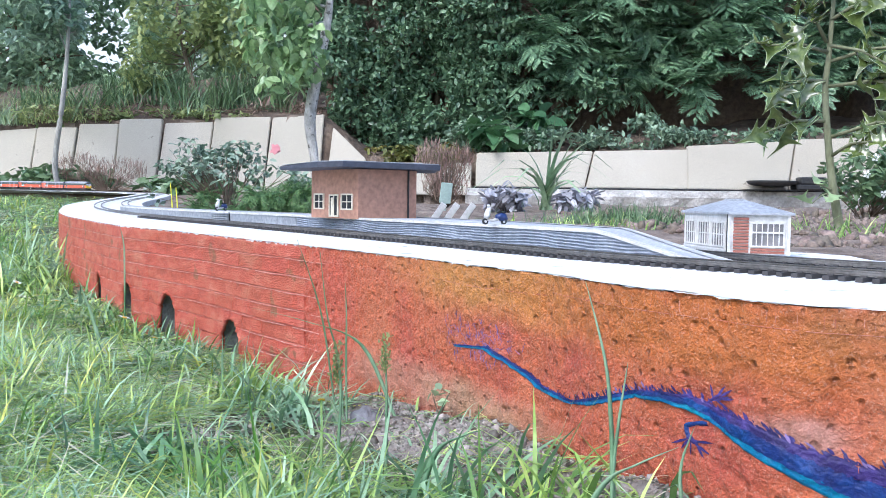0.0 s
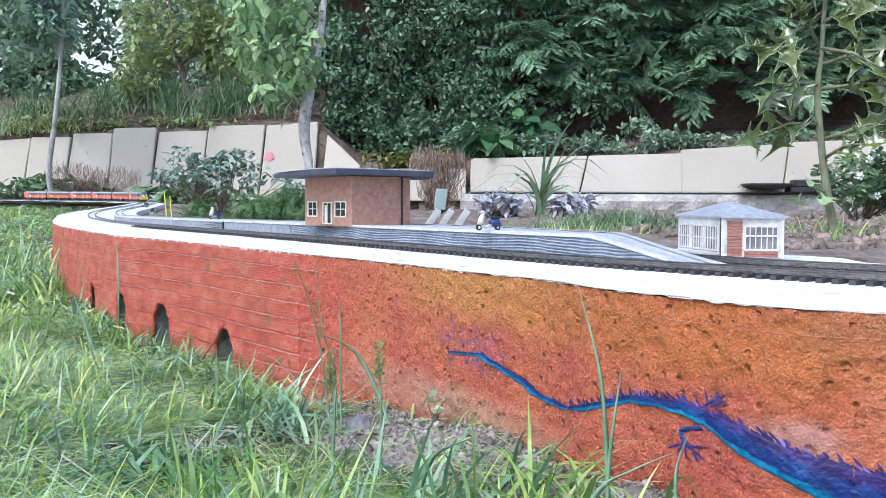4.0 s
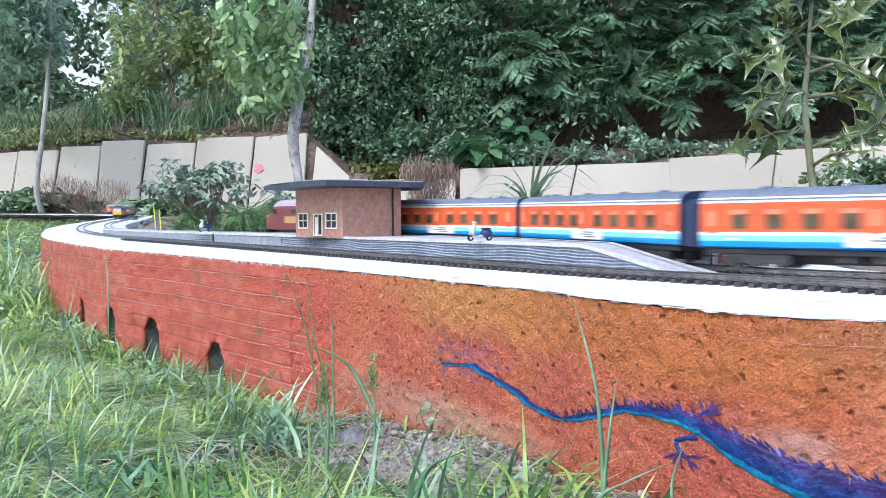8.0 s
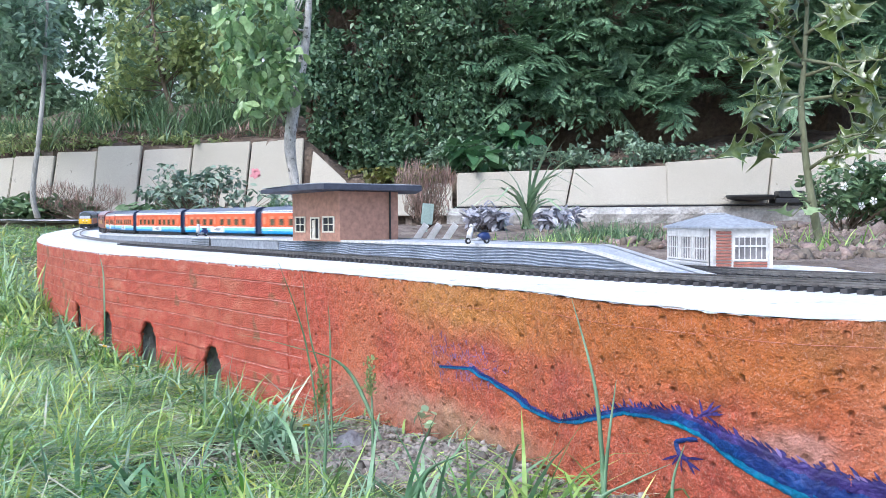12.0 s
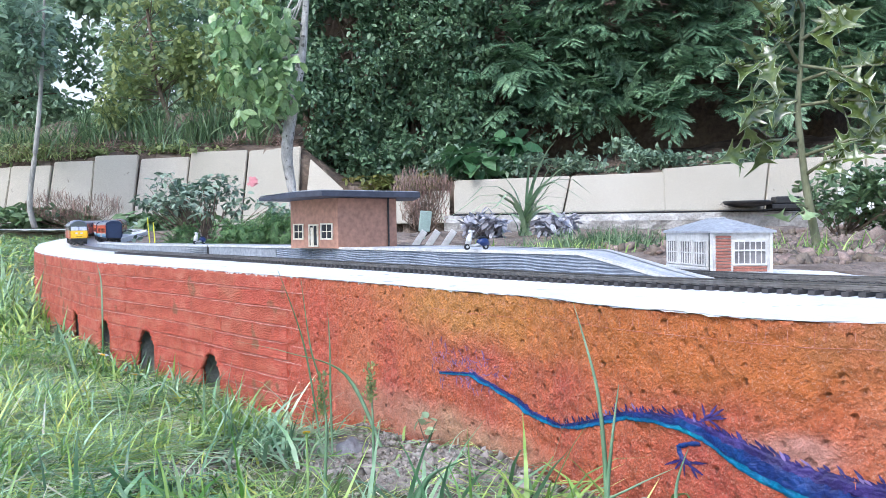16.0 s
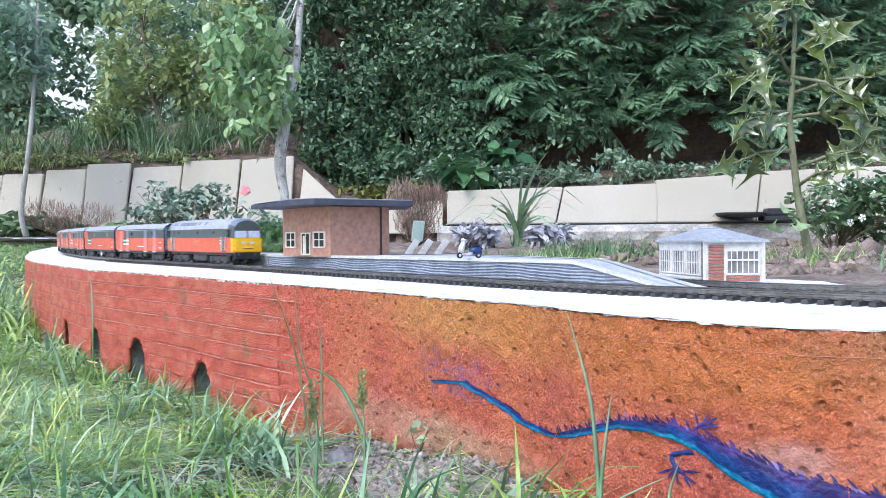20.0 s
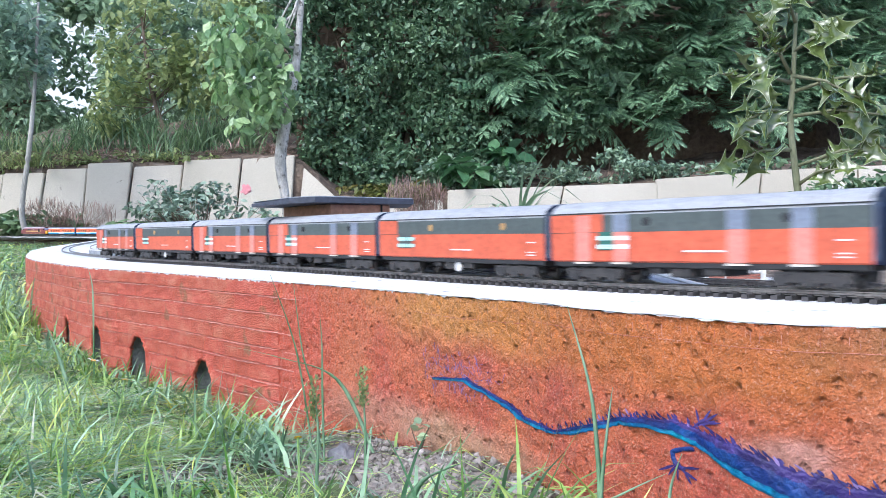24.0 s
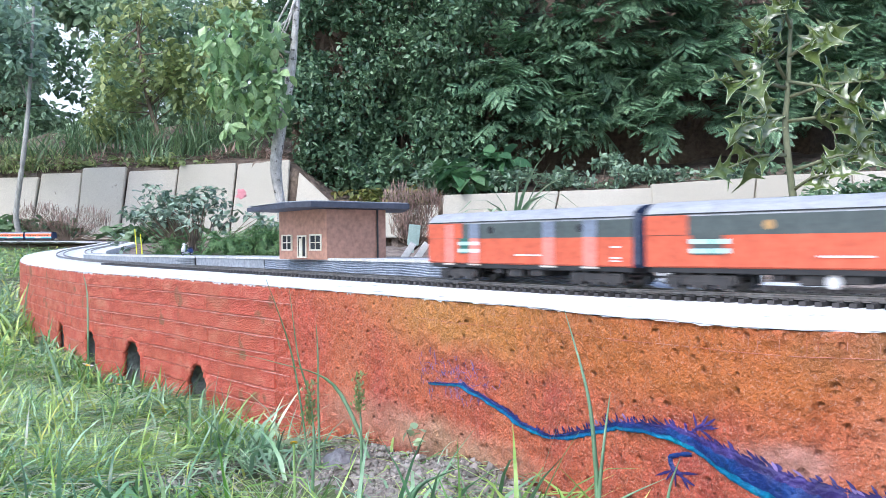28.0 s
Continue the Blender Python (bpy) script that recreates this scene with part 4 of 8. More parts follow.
def build_hut():
    """The station building: a five-sided brown card hut under a flat dark roof with a wide overhang."""
    hut = thing("station_building", "brown card station building with cream windows and a flat dark roof", "building")
    A, B, C = Vector((-0.1525, 1.056)), Vector((-0.0930, 0.993)), Vector((-0.0310, 1.039))
    D, E2 = C + Vector((-0.006, 0.075)), A + Vector((0.05, 0.085))
    base, h = PLATFORM_Z, 0.0535
    poly = [A, B, C, D, E2]
    bm = bmesh.new()
    lo = [bm.verts.new((p.x, p.y, base - 0.001)) for p in poly]
    hi = [bm.verts.new((p.x, p.y, base + h)) for p in poly]
    for i in range(5):
        j = (i + 1) % 5
        bm.faces.new((lo[i], lo[j], hi[j], hi[i]))
    bm.faces.new(hi)
    bmesh.ops.bevel(bm, geom=[e for e in bm.edges], offset=0.0005, segments=1, affect="EDGES")
    part("wall", bm, M["hut"], hut)
    # roof: overhangs far to the left, with a raised kink in the front edge
    roof = [Vector((-0.184, 1.030)), Vector((-0.134, 0.970)), Vector((-0.106, 0.960)), Vector((-0.0040, 1.018)), Vector((-0.012, 1.13)), Vector((-0.12, 1.17))]
    for name, z0, z1, mat, grow in (("roof", base + h, base + h + 0.0060, M["hut_roof"], 1.0), ("roof_sheet", base + h + 0.0060, base + h + 0.0070, M["slate"], 0.985)):
        bm = bmesh.new()
        cc = sum(roof, Vector((0, 0))) / len(roof)
        ps = [cc + (p - cc) * grow for p in roof]
        zs = [-0.0015, 0.0, 0.0007, 0, 0, 0]
        lo = [bm.verts.new((p.x, p.y, z0 + z)) for p, z in zip(ps, zs)]
        hi = [bm.verts.new((p.x, p.y, z1 + z - (0.002 if i == 0 else 0))) for i, (p, z) in enumerate(zip(ps, zs))]
        n = len(ps)
        for i in range(n):
            bm.faces.new((lo[i], lo[(i + 1) % n], hi[(i + 1) % n], hi[i]))
        bm.faces.new(hi)
        bm.faces.new(lo[::-1])
        bmesh.ops.bevel(bm, geom=list(bm.edges), offset=0.0004, segments=1, affect="EDGES")
        part(name, bm, mat, hut)
    # front openings in the space of the front wall
    d = (B - A)
    ln = d.length
    m = pose(A.x, A.y, base, 0, 0, math.degrees(math.atan2(d.y, d.x)))
    front = []
    for x0, x1 in ((0.007, 0.026), (0.058, 0.079)):
        front.append(window_set(hut, x0, x1, 0.0085, 0.0265, -0.0002, M["cream"], (1, 1)))
    door = window_set(hut, 0.036, 0.053, 0.0006, 0.0255, -0.0002, M["cream"], (1, 0), "door")
    boxed("door_panel", 0.0392, 0.0440, -0.0012, 0.0, 0.002, 0.022, M["cream"], door)
    for o in front + [door]:
        o.matrix_basis = m
    # drain pipe on the end wall
    p = B + (C - B) * 0.845
    bm = bmesh.new()
    tube(bm, [(p.x + 0.0008, p.y - 0.0012, base), (p.x + 0.0008, p.y - 0.0012, base + h)], 0.0011, 8)
    part("drain_pipe", bm, M["black"], hut, "dark brown drain pipe")
    return hut


def build_signal_box():
    """A low signal box: window bands with white bars, brick-red boarding and a hipped slate roof."""
    A = Vector((0.2232, 0.716))
    right, back = Vector((0.0436, -0.0115)), Vector((-0.0092, 0.096))
    bx = thing("signal_box", "white model signal box with red boarding and hipped grey roof", "building")
    base, h = 0.1222, 0.0308
    w, dlen = right.length, back.length
    m_front = pose(A.x, A.y, base, 0, 0, math.degrees(math.atan2(right.y, right.x)))
    m_side = pose(A.x + back.x, A.y + back.y, base, 0, 0, math.degrees(math.atan2(-back.y, -back.x)))
    bm = bmesh.new()
    poly = [A, A + right, A + right + back, A + back]
    lo = [bm.verts.new((p.x, p.y, base)) for p in poly]
    hi = [bm.verts.new((p.x, p.y, base + h)) for p in poly]
    for i in range(4):
        bm.faces.new((lo[i], lo[(i + 1) % 4], hi[(i + 1) % 4], hi[i]))
    bm.faces.new(hi)
    part("wall", bm, M["white"], bx)
    bm = bmesh.new()
    c = (A + A + right + back) / 2
    eave = [c + (p - c) * 1.05 for p in poly]
    eave = [p + (p - c).normalized() * 0.002 for p in eave]
    r0, r1 = c - back * 0.22, c + back * 0.22
    lo = [bm.verts.new((p.x, p.y, base + h)) for p in eave]
    lo2 = [bm.verts.new((p.x, p.y, base + h + 0.0016)) for p in eave]
    t0, t1 = bm.verts.new((r0.x, r0.y, base + h + 0.0115)), bm.verts.new((r1.x, r1.y, base + h + 0.0115))
    for i in range(4):
        bm.faces.new((lo[i], lo[(i + 1) % 4], lo2[(i + 1) % 4], lo2[i]))
    bm.faces.new((lo2[0], lo2[1], t0))
    bm.faces.new((lo2[1], lo2[2], t1, t0))
    bm.faces.new((lo2[2], lo2[3], t1))
    bm.faces.new((lo2[3], lo2[0], t0, t1))
    bm.faces.new(lo[::-1])
    part("roof", bm, M["slate"], bx, "grey slate hipped roof")
    boxed("ridge_tile", -0.019, 0.019, -0.0012, 0.0012, h + 0.011, h + 0.0125, M["platform_top"], bx, 0.0004, "",
          pose(c.x, c.y, base, 0, 0, math.degrees(math.atan2(back.y, back.x))))
    # end facing the tracks: boarding panel, then a four-light window
    made = []
    for k in range(11):
        made.append((boxed("board", 0.0035, 0.0150, -0.0012, 0.0, 0.0012 + k * 0.00255, 0.0031 + k * 0.00255, M["red_slat"], bx, 0.0003), m_front))
    for k in range(2):
        made.append((boxed("board", 0.0165, 0.0415, -0.0012, 0.0, 0.0008 + k * 0.0022, 0.0026 + k * 0.0022, M["red_slat"], bx, 0.0003), m_front))
    made.append((boxed("transom", 0.0165, 0.0415, -0.0022, -0.0003, 0.0165, 0.0178, M["white"], bx), m_front))
    made.append((window_set(bx, 0.0165, 0.0415, 0.0058, 0.0250, -0.0003, M["white"], (5, 0), t=0.0012, pane=M["reflect_glass"]), m_front))
    for x in (-0.0008, 0.0433):
        made.append((boxed("corner_post", x, x + 0.0022, -0.0018, 0.0004, 0, h, M["white"], bx), m_front))
    # long side: three windows with many bars
    for k in range(3):
        x0 = 0.005 + k * 0.0300
        made.append((window_set(bx, x0, x0 + 0.0265, 0.0045, 0.0250, -0.0003, M["white"], (4, 1), t=0.0013, pane=M["reflect_glass"]), m_side))
    made.append((boxed("corner_trim", dlen - 0.0016, dlen + 0.0002, -0.0012, 0.0, 0, h, M["black"], bx), m_side))
    made.append((boxed("sill", 0.004, dlen - 0.004, -0.002, 0.0, 0.0022, 0.0038, M["white"], bx), m_side))
    for o, m in made:
        o.matrix_basis = m
    return bx


def build_scooter(m, size=1.0):
    """A toy motor scooter: shield, footboard, rounded tail, seat, handlebar and two wheels."""
    sc = thing("toy_scooter", "tiny white and dark blue toy motor scooter on the platform", "scooter", m)
    s = size
    bm = bmesh.new()
    tube(bm, [(0.010 * s, 0, 0.006 * s), (0.0085 * s, 0, 0.012 * s), (0.006 * s, 0, 0.019 * s)], [0.0034 * s, 0.0036 * s, 0.0018 * s], 10, squash=0.7)
    part("leg_shield", bm, M["white"], sc, "", True)
    bm = bmesh.new()
    tube(bm, [(0.009 * s, 0, 0.005 * s), (0.002 * s, 0, 0.0042 * s), (-0.003 * s, 0, 0.006 * s)], [0.0022 * s, 0.0024 * s, 0.003 * s], 10, squash=0.6)
    part("footboard", bm, M["white"], sc, "", True)
    bm = bmesh.new()
    tube(bm, [(-0.001 * s, 0, 0.0075 * s), (-0.006 * s, 0, 0.0085 * s), (-0.011 * s, 0, 0.0078 * s), (-0.0145 * s, 0, 0.0055 * s)],
         [0.0025 * s, 0.0046 * s, 0.0044 * s, 0.0014 * s], 10)
    part("tail_body", bm, M["scooter_blue"], sc, "", True)
    boxed("seat", -0.0125 * s, -0.002 * s, -0.0022 * s, 0.0022 * s, 0.0122 * s, 0.0142 * s, M["black"], sc, 0.0006)
    bm = bmesh.new()
    tube(bm, [(0.006 * s, -0.0055 * s, 0.0198 * s), (0.0062 * s, 0, 0.0192 * s), (0.006 * s, 0.0055 * s, 0.0198 * s)], 0.0007 * s, 6)
    part("handlebar", bm, M["white"], sc)
    bm = bmesh.new()
    disc(bm, (0.0075 * s, 0, 0.0196 * s), (1, 0, 0.1), 0.0018 * s, 0.0022 * s, 10)
    part("headlamp", bm, M["white"], sc)
    for x in (0.011, -0.0105):
        bm = bmesh.new()
        disc(bm, (x * s, 0, 0.0033 * s), (0, 1, 0), 0.0033 * s, 0.002 * s, 14)
        w = part("wheel", bm, M["black"], sc)
        bm = bmesh.new()
        disc(bm, (x * s, 0, 0.0033 * s), (0, 1, 0), 0.0015 * s, 0.0024 * s, 10)
        part("hub", bm, M["white"], w)
    return sc


platform = build_platform()
station = build_hut()
signal_box = build_signal_box()
build_scooter(pose(0.044, 0.785, PLATFORM_Z + 0.0006, 0, 0, 200), 0.80)
build_scooter(pose(-0.335, 1.38, PLATFORM_Z + 0.0002, 0, 0, 240), 0.85)


# ---- rolling stock; x ahead, y to the left, z up from the rail ----
def shell(name, parent, xs, widths, tops, profile, bands, mats, label="", caps=None, smooth=False):
    """A body lofted along x. profile: half section from the bottom edge up to the roof's middle; bands: heights at which the paint changes."""
    bm = bmesh.new()
    sec = [(y, z) for y, z in profile] + [(-y, z) for y, z in profile[::-1][1:]]
    rings = []
    for x, w, t in zip(xs, widths, tops):
        rings.append([bm.verts.new((x, y * w, profile[0][1] + (z - profile[0][1]) * t)) for y, z in sec])

    def band(z):
        return sum(z > b for b in bands)
    for u, v in zip(rings, rings[1:]):
        for k in range(len(sec) - 1):
            f = bm.faces.new((u[k], u[k + 1], v[k + 1], v[k]))
            f.material_index = band((sec[k][1] + sec[k + 1][1]) / 2)
        f = bm.faces.new((u[-1], u[0], v[0], v[-1]))
        f.material_index = 0
    for r, rev in ((rings[0], False), (rings[-1], True)):
        f = bm.faces.new(r if not rev else r[::-1])
        f.material_index = len(mats) - 1 if caps is None else caps
    bmesh.ops.recalc_face_normals(bm, faces=bm.faces)
    return part(name, bm, mats, parent, label, smooth)


def build_bogie(parent, x, wheels, span, name="bogie"):
    bm = bmesh.new()
    half = span / 2
    for y in (-0.0146, 0.0146):
        box(bm, x - half - 0.007, x + half + 0.007, y - 0.0014, y + 0.0014, 0.0038, 0.0098, 0.0004)
        for k in range(wheels):
            wx = x - half + span * k / (wheels - 1)
            box(bm, wx - 0.0042, wx + 0.0042, y - 0.0026, y + 0.0026, 0.0020, 0.0082, 0.0004)
        for wx in (x - half * 0.5, x + half * 0.5):
            box(bm, wx - 0.0012, wx + 0.0012, y - 0.0022, y + 0.0022, 0.0085, 0.0115)
        box(bm, x - 0.004, x + 0.004, y - 0.0022, y + 0.0022, 0.0020, 0.0058, 0.0004)
    box(bm, x - half - 0.004, x + half + 0.004, -0.0115, 0.0115, 0.0085, 0.0125)
    b = part(name, bm, M["bogie"], parent)
    for k in range(wheels):
        wx = x - half + span * k / (wheels - 1)
        bm = bmesh.new()
        for y in (-0.0085, 0.0085):
            disc(bm, (wx, y, 0.0060), (0, 1, 0), 0.0060, 0.0026, 16)
        tube(bm, [(wx, -0.0085, 0.006), (wx, 0.0085, 0.006)], 0.0012, 6)
        part("wheelset", bm, M["wheel"], b)
    return b


COACH, VAN, LOCO = 0.258, 0.2225, 0.238
SIDES = ((-1, "near"), (1, "far"))


def panel(parent, name, x0, x1, z0, z1, side, mat, y=0.0190, thick=0.0005, label=""):
    a, b = (y, y + thick) if side > 0 else (-y - thick, -y)
    return boxed(name, x0, x1, a, b, z0, z1, mat, parent, 0, label)


def gangway(parent, x, sign, reach, half, z0, z1):
    """A ribbed corridor bellows, one folded tube."""
    bm = bmesh.new()
    rings = []
    for k in range(9):
        g = 0.0007 if k % 2 else 0.0
        xx = x + sign * reach * k / 8
        rings.append([bm.verts.new((xx, y, z)) for y, z in ((-half + g, z0), (half - g, z0), (half - g, z1 - 0.003), (half * 0.72, z1 - g), (-half * 0.72, z1 - g), (-half + g, z1 - 0.003))])
    for u, v in zip(rings, rings[1:]):
        for k in range(6):
            bm.faces.new((u[k], u[(k + 1) % 6], v[(k + 1) % 6], v[k]))
    bm.faces.new(rings[0][::-1])
    bm.faces.new(rings[-1])
    bmesh.ops.recalc_face_normals(bm, faces=bm.faces)
    return part("gangway", bm, M["coach_end"], parent, "dark blue corridor bellows")


def build_coach(m):
    coach = thing("passenger_coach", "orange model passenger coach with white and light blue stripes", "coach", m, "coaches of the orange train")
    h = COACH / 2
    prof = [(0.0160, 0.0138), (0.0182, 0.0150), (0.0188, 0.0172), (0.0189, 0.0188), (0.0189, 0.0226), (0.0189, 0.0249), (0.0188, 0.0445), (0.0182, 0.0482), (0.0158, 0.0512),
            (0.0098, 0.0535), (0.0, 0.0543)]
    shell("body", coach, [-h, h], [1, 1], [1, 1], prof, [0.0155, 0.0190, 0.0230, 0.0300, 0.0440, 0.0480],
          [M["navy"], M["navy"], M["cyan"], M["pale_cyan"], M["coach_white"], M["orange"], M["coach_white"], M["coach_roof"], M["coach_end"]][1:])
    for x in (-0.085, -0.028, 0.03, 0.088):
        boxed("roof_vent", x - 0.004, x + 0.004, -0.003, 0.003, 0.0535, 0.0558, M["coach_roof"], coach, 0.0006)
    for side, _ in SIDES:
        for k in range(8):
            x = -0.0985 + k * 0.0252 + (0.015 if k > 3 else 0.0)
            w = panel(coach, "window", x, x + 0.0115, 0.0272, 0.0362, side, M["coach_glass"])
            panel(w, "top_light", x, x + 0.0115, 0.0368, 0.0400, side, M["pale_orange"], 0.0191)
        for x in (-0.122, 0.004, 0.115):
            d = panel(coach, "door", x, x + 0.0085, 0.0242, 0.0428, side, M["orange"], 0.0189, 0.0007)
            panel(d, "door_window", x + 0.0014, x + 0.0071, 0.0290, 0.0390, side, M["pale_orange"], 0.0194)
        sgn = panel(coach, "side_plate", -0.024, 0.026, 0.0158, 0.0243, side, M["coach_white"], 0.0189, 0.0006, "white plate with blurred lettering")
        for k, (a, b, z) in enumerate(((-0.012, 0.006, 0.0218), (-0.010, 0.012, 0.0200), (-0.013, 0.004, 0.0180))):
            panel(sgn, "lettering_bar", a, b, z - 0.0004, z + 0.0004, side, M["van_grey"], 0.0195, 0.0002)
        for x in (-0.108, 0.098):
            panel(coach, "number_bar", x, x + 0.010, 0.0195, 0.0207, side, M["coach_white"], 0.0190, 0.0003)
        panel(coach, "gutter", -h, h, 0.0464, 0.0470, side, M["coach_roof"], 0.0184, 0.0008)
    for sign in (-1, 1):
        e = boxed("end_panel", min(sign * h, sign * (h + 0.0008)), max(sign * h, sign * (h + 0.0008)), -0.0172, 0.0172, 0.0150, 0.0500, M["coach_end"], coach, 0, "dark blue coach end")
        gangway(coach, sign * (h + 0.0010), sign, 0.0080, 0.0150, 0.014, 0.0480)
        for k in range(4):
            boxed("step_iron", min(sign * h, sign * (h + 0.0022)), max(sign * h, sign * (h + 0.0022)), -0.0165, -0.0120, 0.022 + k * 0.006, 0.0226 + k * 0.006, M["black"], e)
    boxed("underframe", -h + 0.004, h - 0.004, -0.0160, 0.0160, 0.0100, 0.0138, M["black"], coach, 0.0005)
    boxed("centre_sill", -h + 0.01, h - 0.01, -0.0040, 0.0040, 0.0040, 0.0102, M["bogie"], coach, 0.0005)
    for x0, x1 in ((-0.030, -0.008), (0.0, 0.012), (0.02, 0.036)):
        boxed("equipment_box", x0, x1, -0.0135, 0.0135, 0.0050, 0.0110, M["bogie"], coach, 0.0008)
    for x in (-0.088, 0.088):
        build_bogie(coach, x, 2, 0.034)
    for sign in (-1, 1):
        boxed("coupling", min(sign * h, sign * (h + 0.006)), max(sign * h, sign * (h + 0.006)), -0.0012, 0.0012, 0.0068, 0.0082, M["black"], coach)
    return coach


def build_van(m, slatted):
    """slatted: the kind with three pale roller doors a side; else the plain-sided kind with an ochre end mark."""
    van = thing("parcels_van", "red-orange and dark grey model parcels van with " + ("pale roller doors" if slatted else "plain closed sides"), "van", m, "vans of the parcels train")
    h = VAN / 2
    prof = [(0.0170, 0.0140), (0.0186, 0.0150), (0.0188, 0.0332), (0.0188, 0.0340), (0.0186, 0.0445), (0.0182, 0.0466), (0.0160, 0.0500), (0.0100, 0.0530), (0.0, 0.0542)]
    shell("body", van, [-h, h], [1, 1], [1, 1], prof, [0.0336, 0.0455], [M["van_orange"], M["van_grey"], M["van_roof"], M["coach_end"]], caps=3)
    for side, _ in SIDES:
        f = side
        panel(van, "end_panel_strip", min(f * h, f * (h - 0.046)) if slatted else min(f * h, f * (h - 0.030)), max(f * h, f * (h - (0.046 if slatted else 0.030))), 0.0335, 0.0452, side, M["van_orange"], 0.01885, 0.0004)
        if slatted:
            for x in (f * 0.082, f * 0.050, f * -0.034, f * -0.074):
                d = panel(van, "roller_door", x - 0.0062, x + 0.0062, 0.0145, 0.0335, side, M["van_door"], 0.0189, 0.0006)
                panel(d, "door_top", x - 0.0062, x + 0.0062, 0.0336, 0.0445, side, M["van_door"] if x == f * 0.082 else M["van_door_top"], 0.0189, 0.0006)
                panel(van, "door_step", x - 0.007, x + 0.007, 0.0128, 0.0140, side, M["wood"], 0.0184, 0.0016)
        x = f * (0.0560 if slatted else 0.066)
        mark = panel(van, "marking", x - 0.0125, x + 0.0075, 0.0218, 0.0335, side, M["green_mark"] if slatted else M["van_grey"], 0.01885, 0.0004, "dark square with pale bars")
        for z in (0.0240, 0.0295):
            for a, b in ((-0.0135, -0.0005), (0.0015, 0.0125)):
                panel(mark, "marking_bar", x + a, x + b, z - 0.0014, z + 0.0014, side, M["teal"] if a < 0 or not slatted else M["coach_white"], 0.0195, 0.0003)
        panel(van, "lettering_bar", -0.014 + f * -0.012, 0.014 + f * -0.012, 0.0205, 0.0215, side, M["coach_white"], 0.0189, 0.0004)
        for z in (0.0175, 0.0195, 0.0265):
            panel(van, "number_bar", f * -0.097 - 0.004, f * -0.097 + 0.004, z, z + 0.0008, side, M["coach_white"], 0.0189, 0.0004)
        for x in (f * 0.03, f * -0.065):
            bm = bmesh.new()
            disc(bm, (x, side * 0.0190, 0.0395 if slatted else 0.0385), (0, 1, 0), 0.0028, 0.0008, 12)
            part("end_lamp_plate", bm, M["glass"] if slatted else M["gold"], van)
        panel(van, "gutter", -h, h, 0.0456, 0.0463, side, M["black"], 0.0180, 0.0010)
        panel(van, "solebar", -h + 0.002, h - 0.002, 0.0112, 0.0140, side, M["black"], 0.0160, 0.0010)
    for sign in (-1, 1):
        gangway(van, sign * (h + 0.0002), sign, 0.0036, 0.0150, 0.014, 0.0460)
        for k in range(3):
            boxed("end_rib", min(sign * h, sign * (h + 0.001)), max(sign * h, sign * (h + 0.001)), -0.0165 + k * 0.013, -0.0135 + k * 0.013, 0.016, 0.048, M["van_door_top"] if k == 0 else M["coach_end"], van)
    boxed("underframe", -h + 0.004, h - 0.004, -0.0145, 0.0145, 0.0105, 0.0138, M["black"], van, 0.0005)
    for x0, x1, z0 in ((-0.016, 0.0, 0.0050), (0.008, 0.022, 0.0062), (-0.032, -0.022, 0.0070)):
        boxed("equipment_box", x0, x1, -0.0145, 0.0145, z0, 0.0112, M["bogie"], van, 0.0008)
    if not slatted:
        bm = bmesh.new()
        disc(bm, (0.004, -0.0150, 0.0075), (0, 1, 0), 0.0040, 0.0012, 16)
        part("white_disc", bm, M["white"], van, "white round brake plate")
    for x in (-0.076, 0.076):
        build_bogie(van, x, 2, 0.033)
    for sign in (-1, 1):
        boxed("coupling", min(sign * h, sign * (h + 0.005)), max(sign * h, sign * (h + 0.005)), -0.0012, 0.0012, 0.0068, 0.0082, M["black"], van)
    return van


def cab_glass(loco, x, sign, y, z0, z1, mat, lean):
    bm = bmesh.new()
    a, b = (0.0008, y)
    for s in (-1, 1):
        vs = [bm.verts.new(p) for p in ((x, s * a, z0), (x, s * b, z0), (x - sign * lean, s * b * 0.93, z1), (x - sign * lean, s * a, z1))]
        us = [bm.verts.new((v.co.x + sign * 0.0006, v.co.y, v.co.z)) for v in vs]
        for i in range(4):
            bm.faces.new((vs[i], vs[(i + 1) % 4], us[(i + 1) % 4], us[i]))
        bm.faces.new(us)
    bmesh.ops.recalc_face_normals(bm, faces=bm.faces)
    return part("windscreen", bm, mat, loco, "cab windscreen with a pale sky reflection put into its colour")


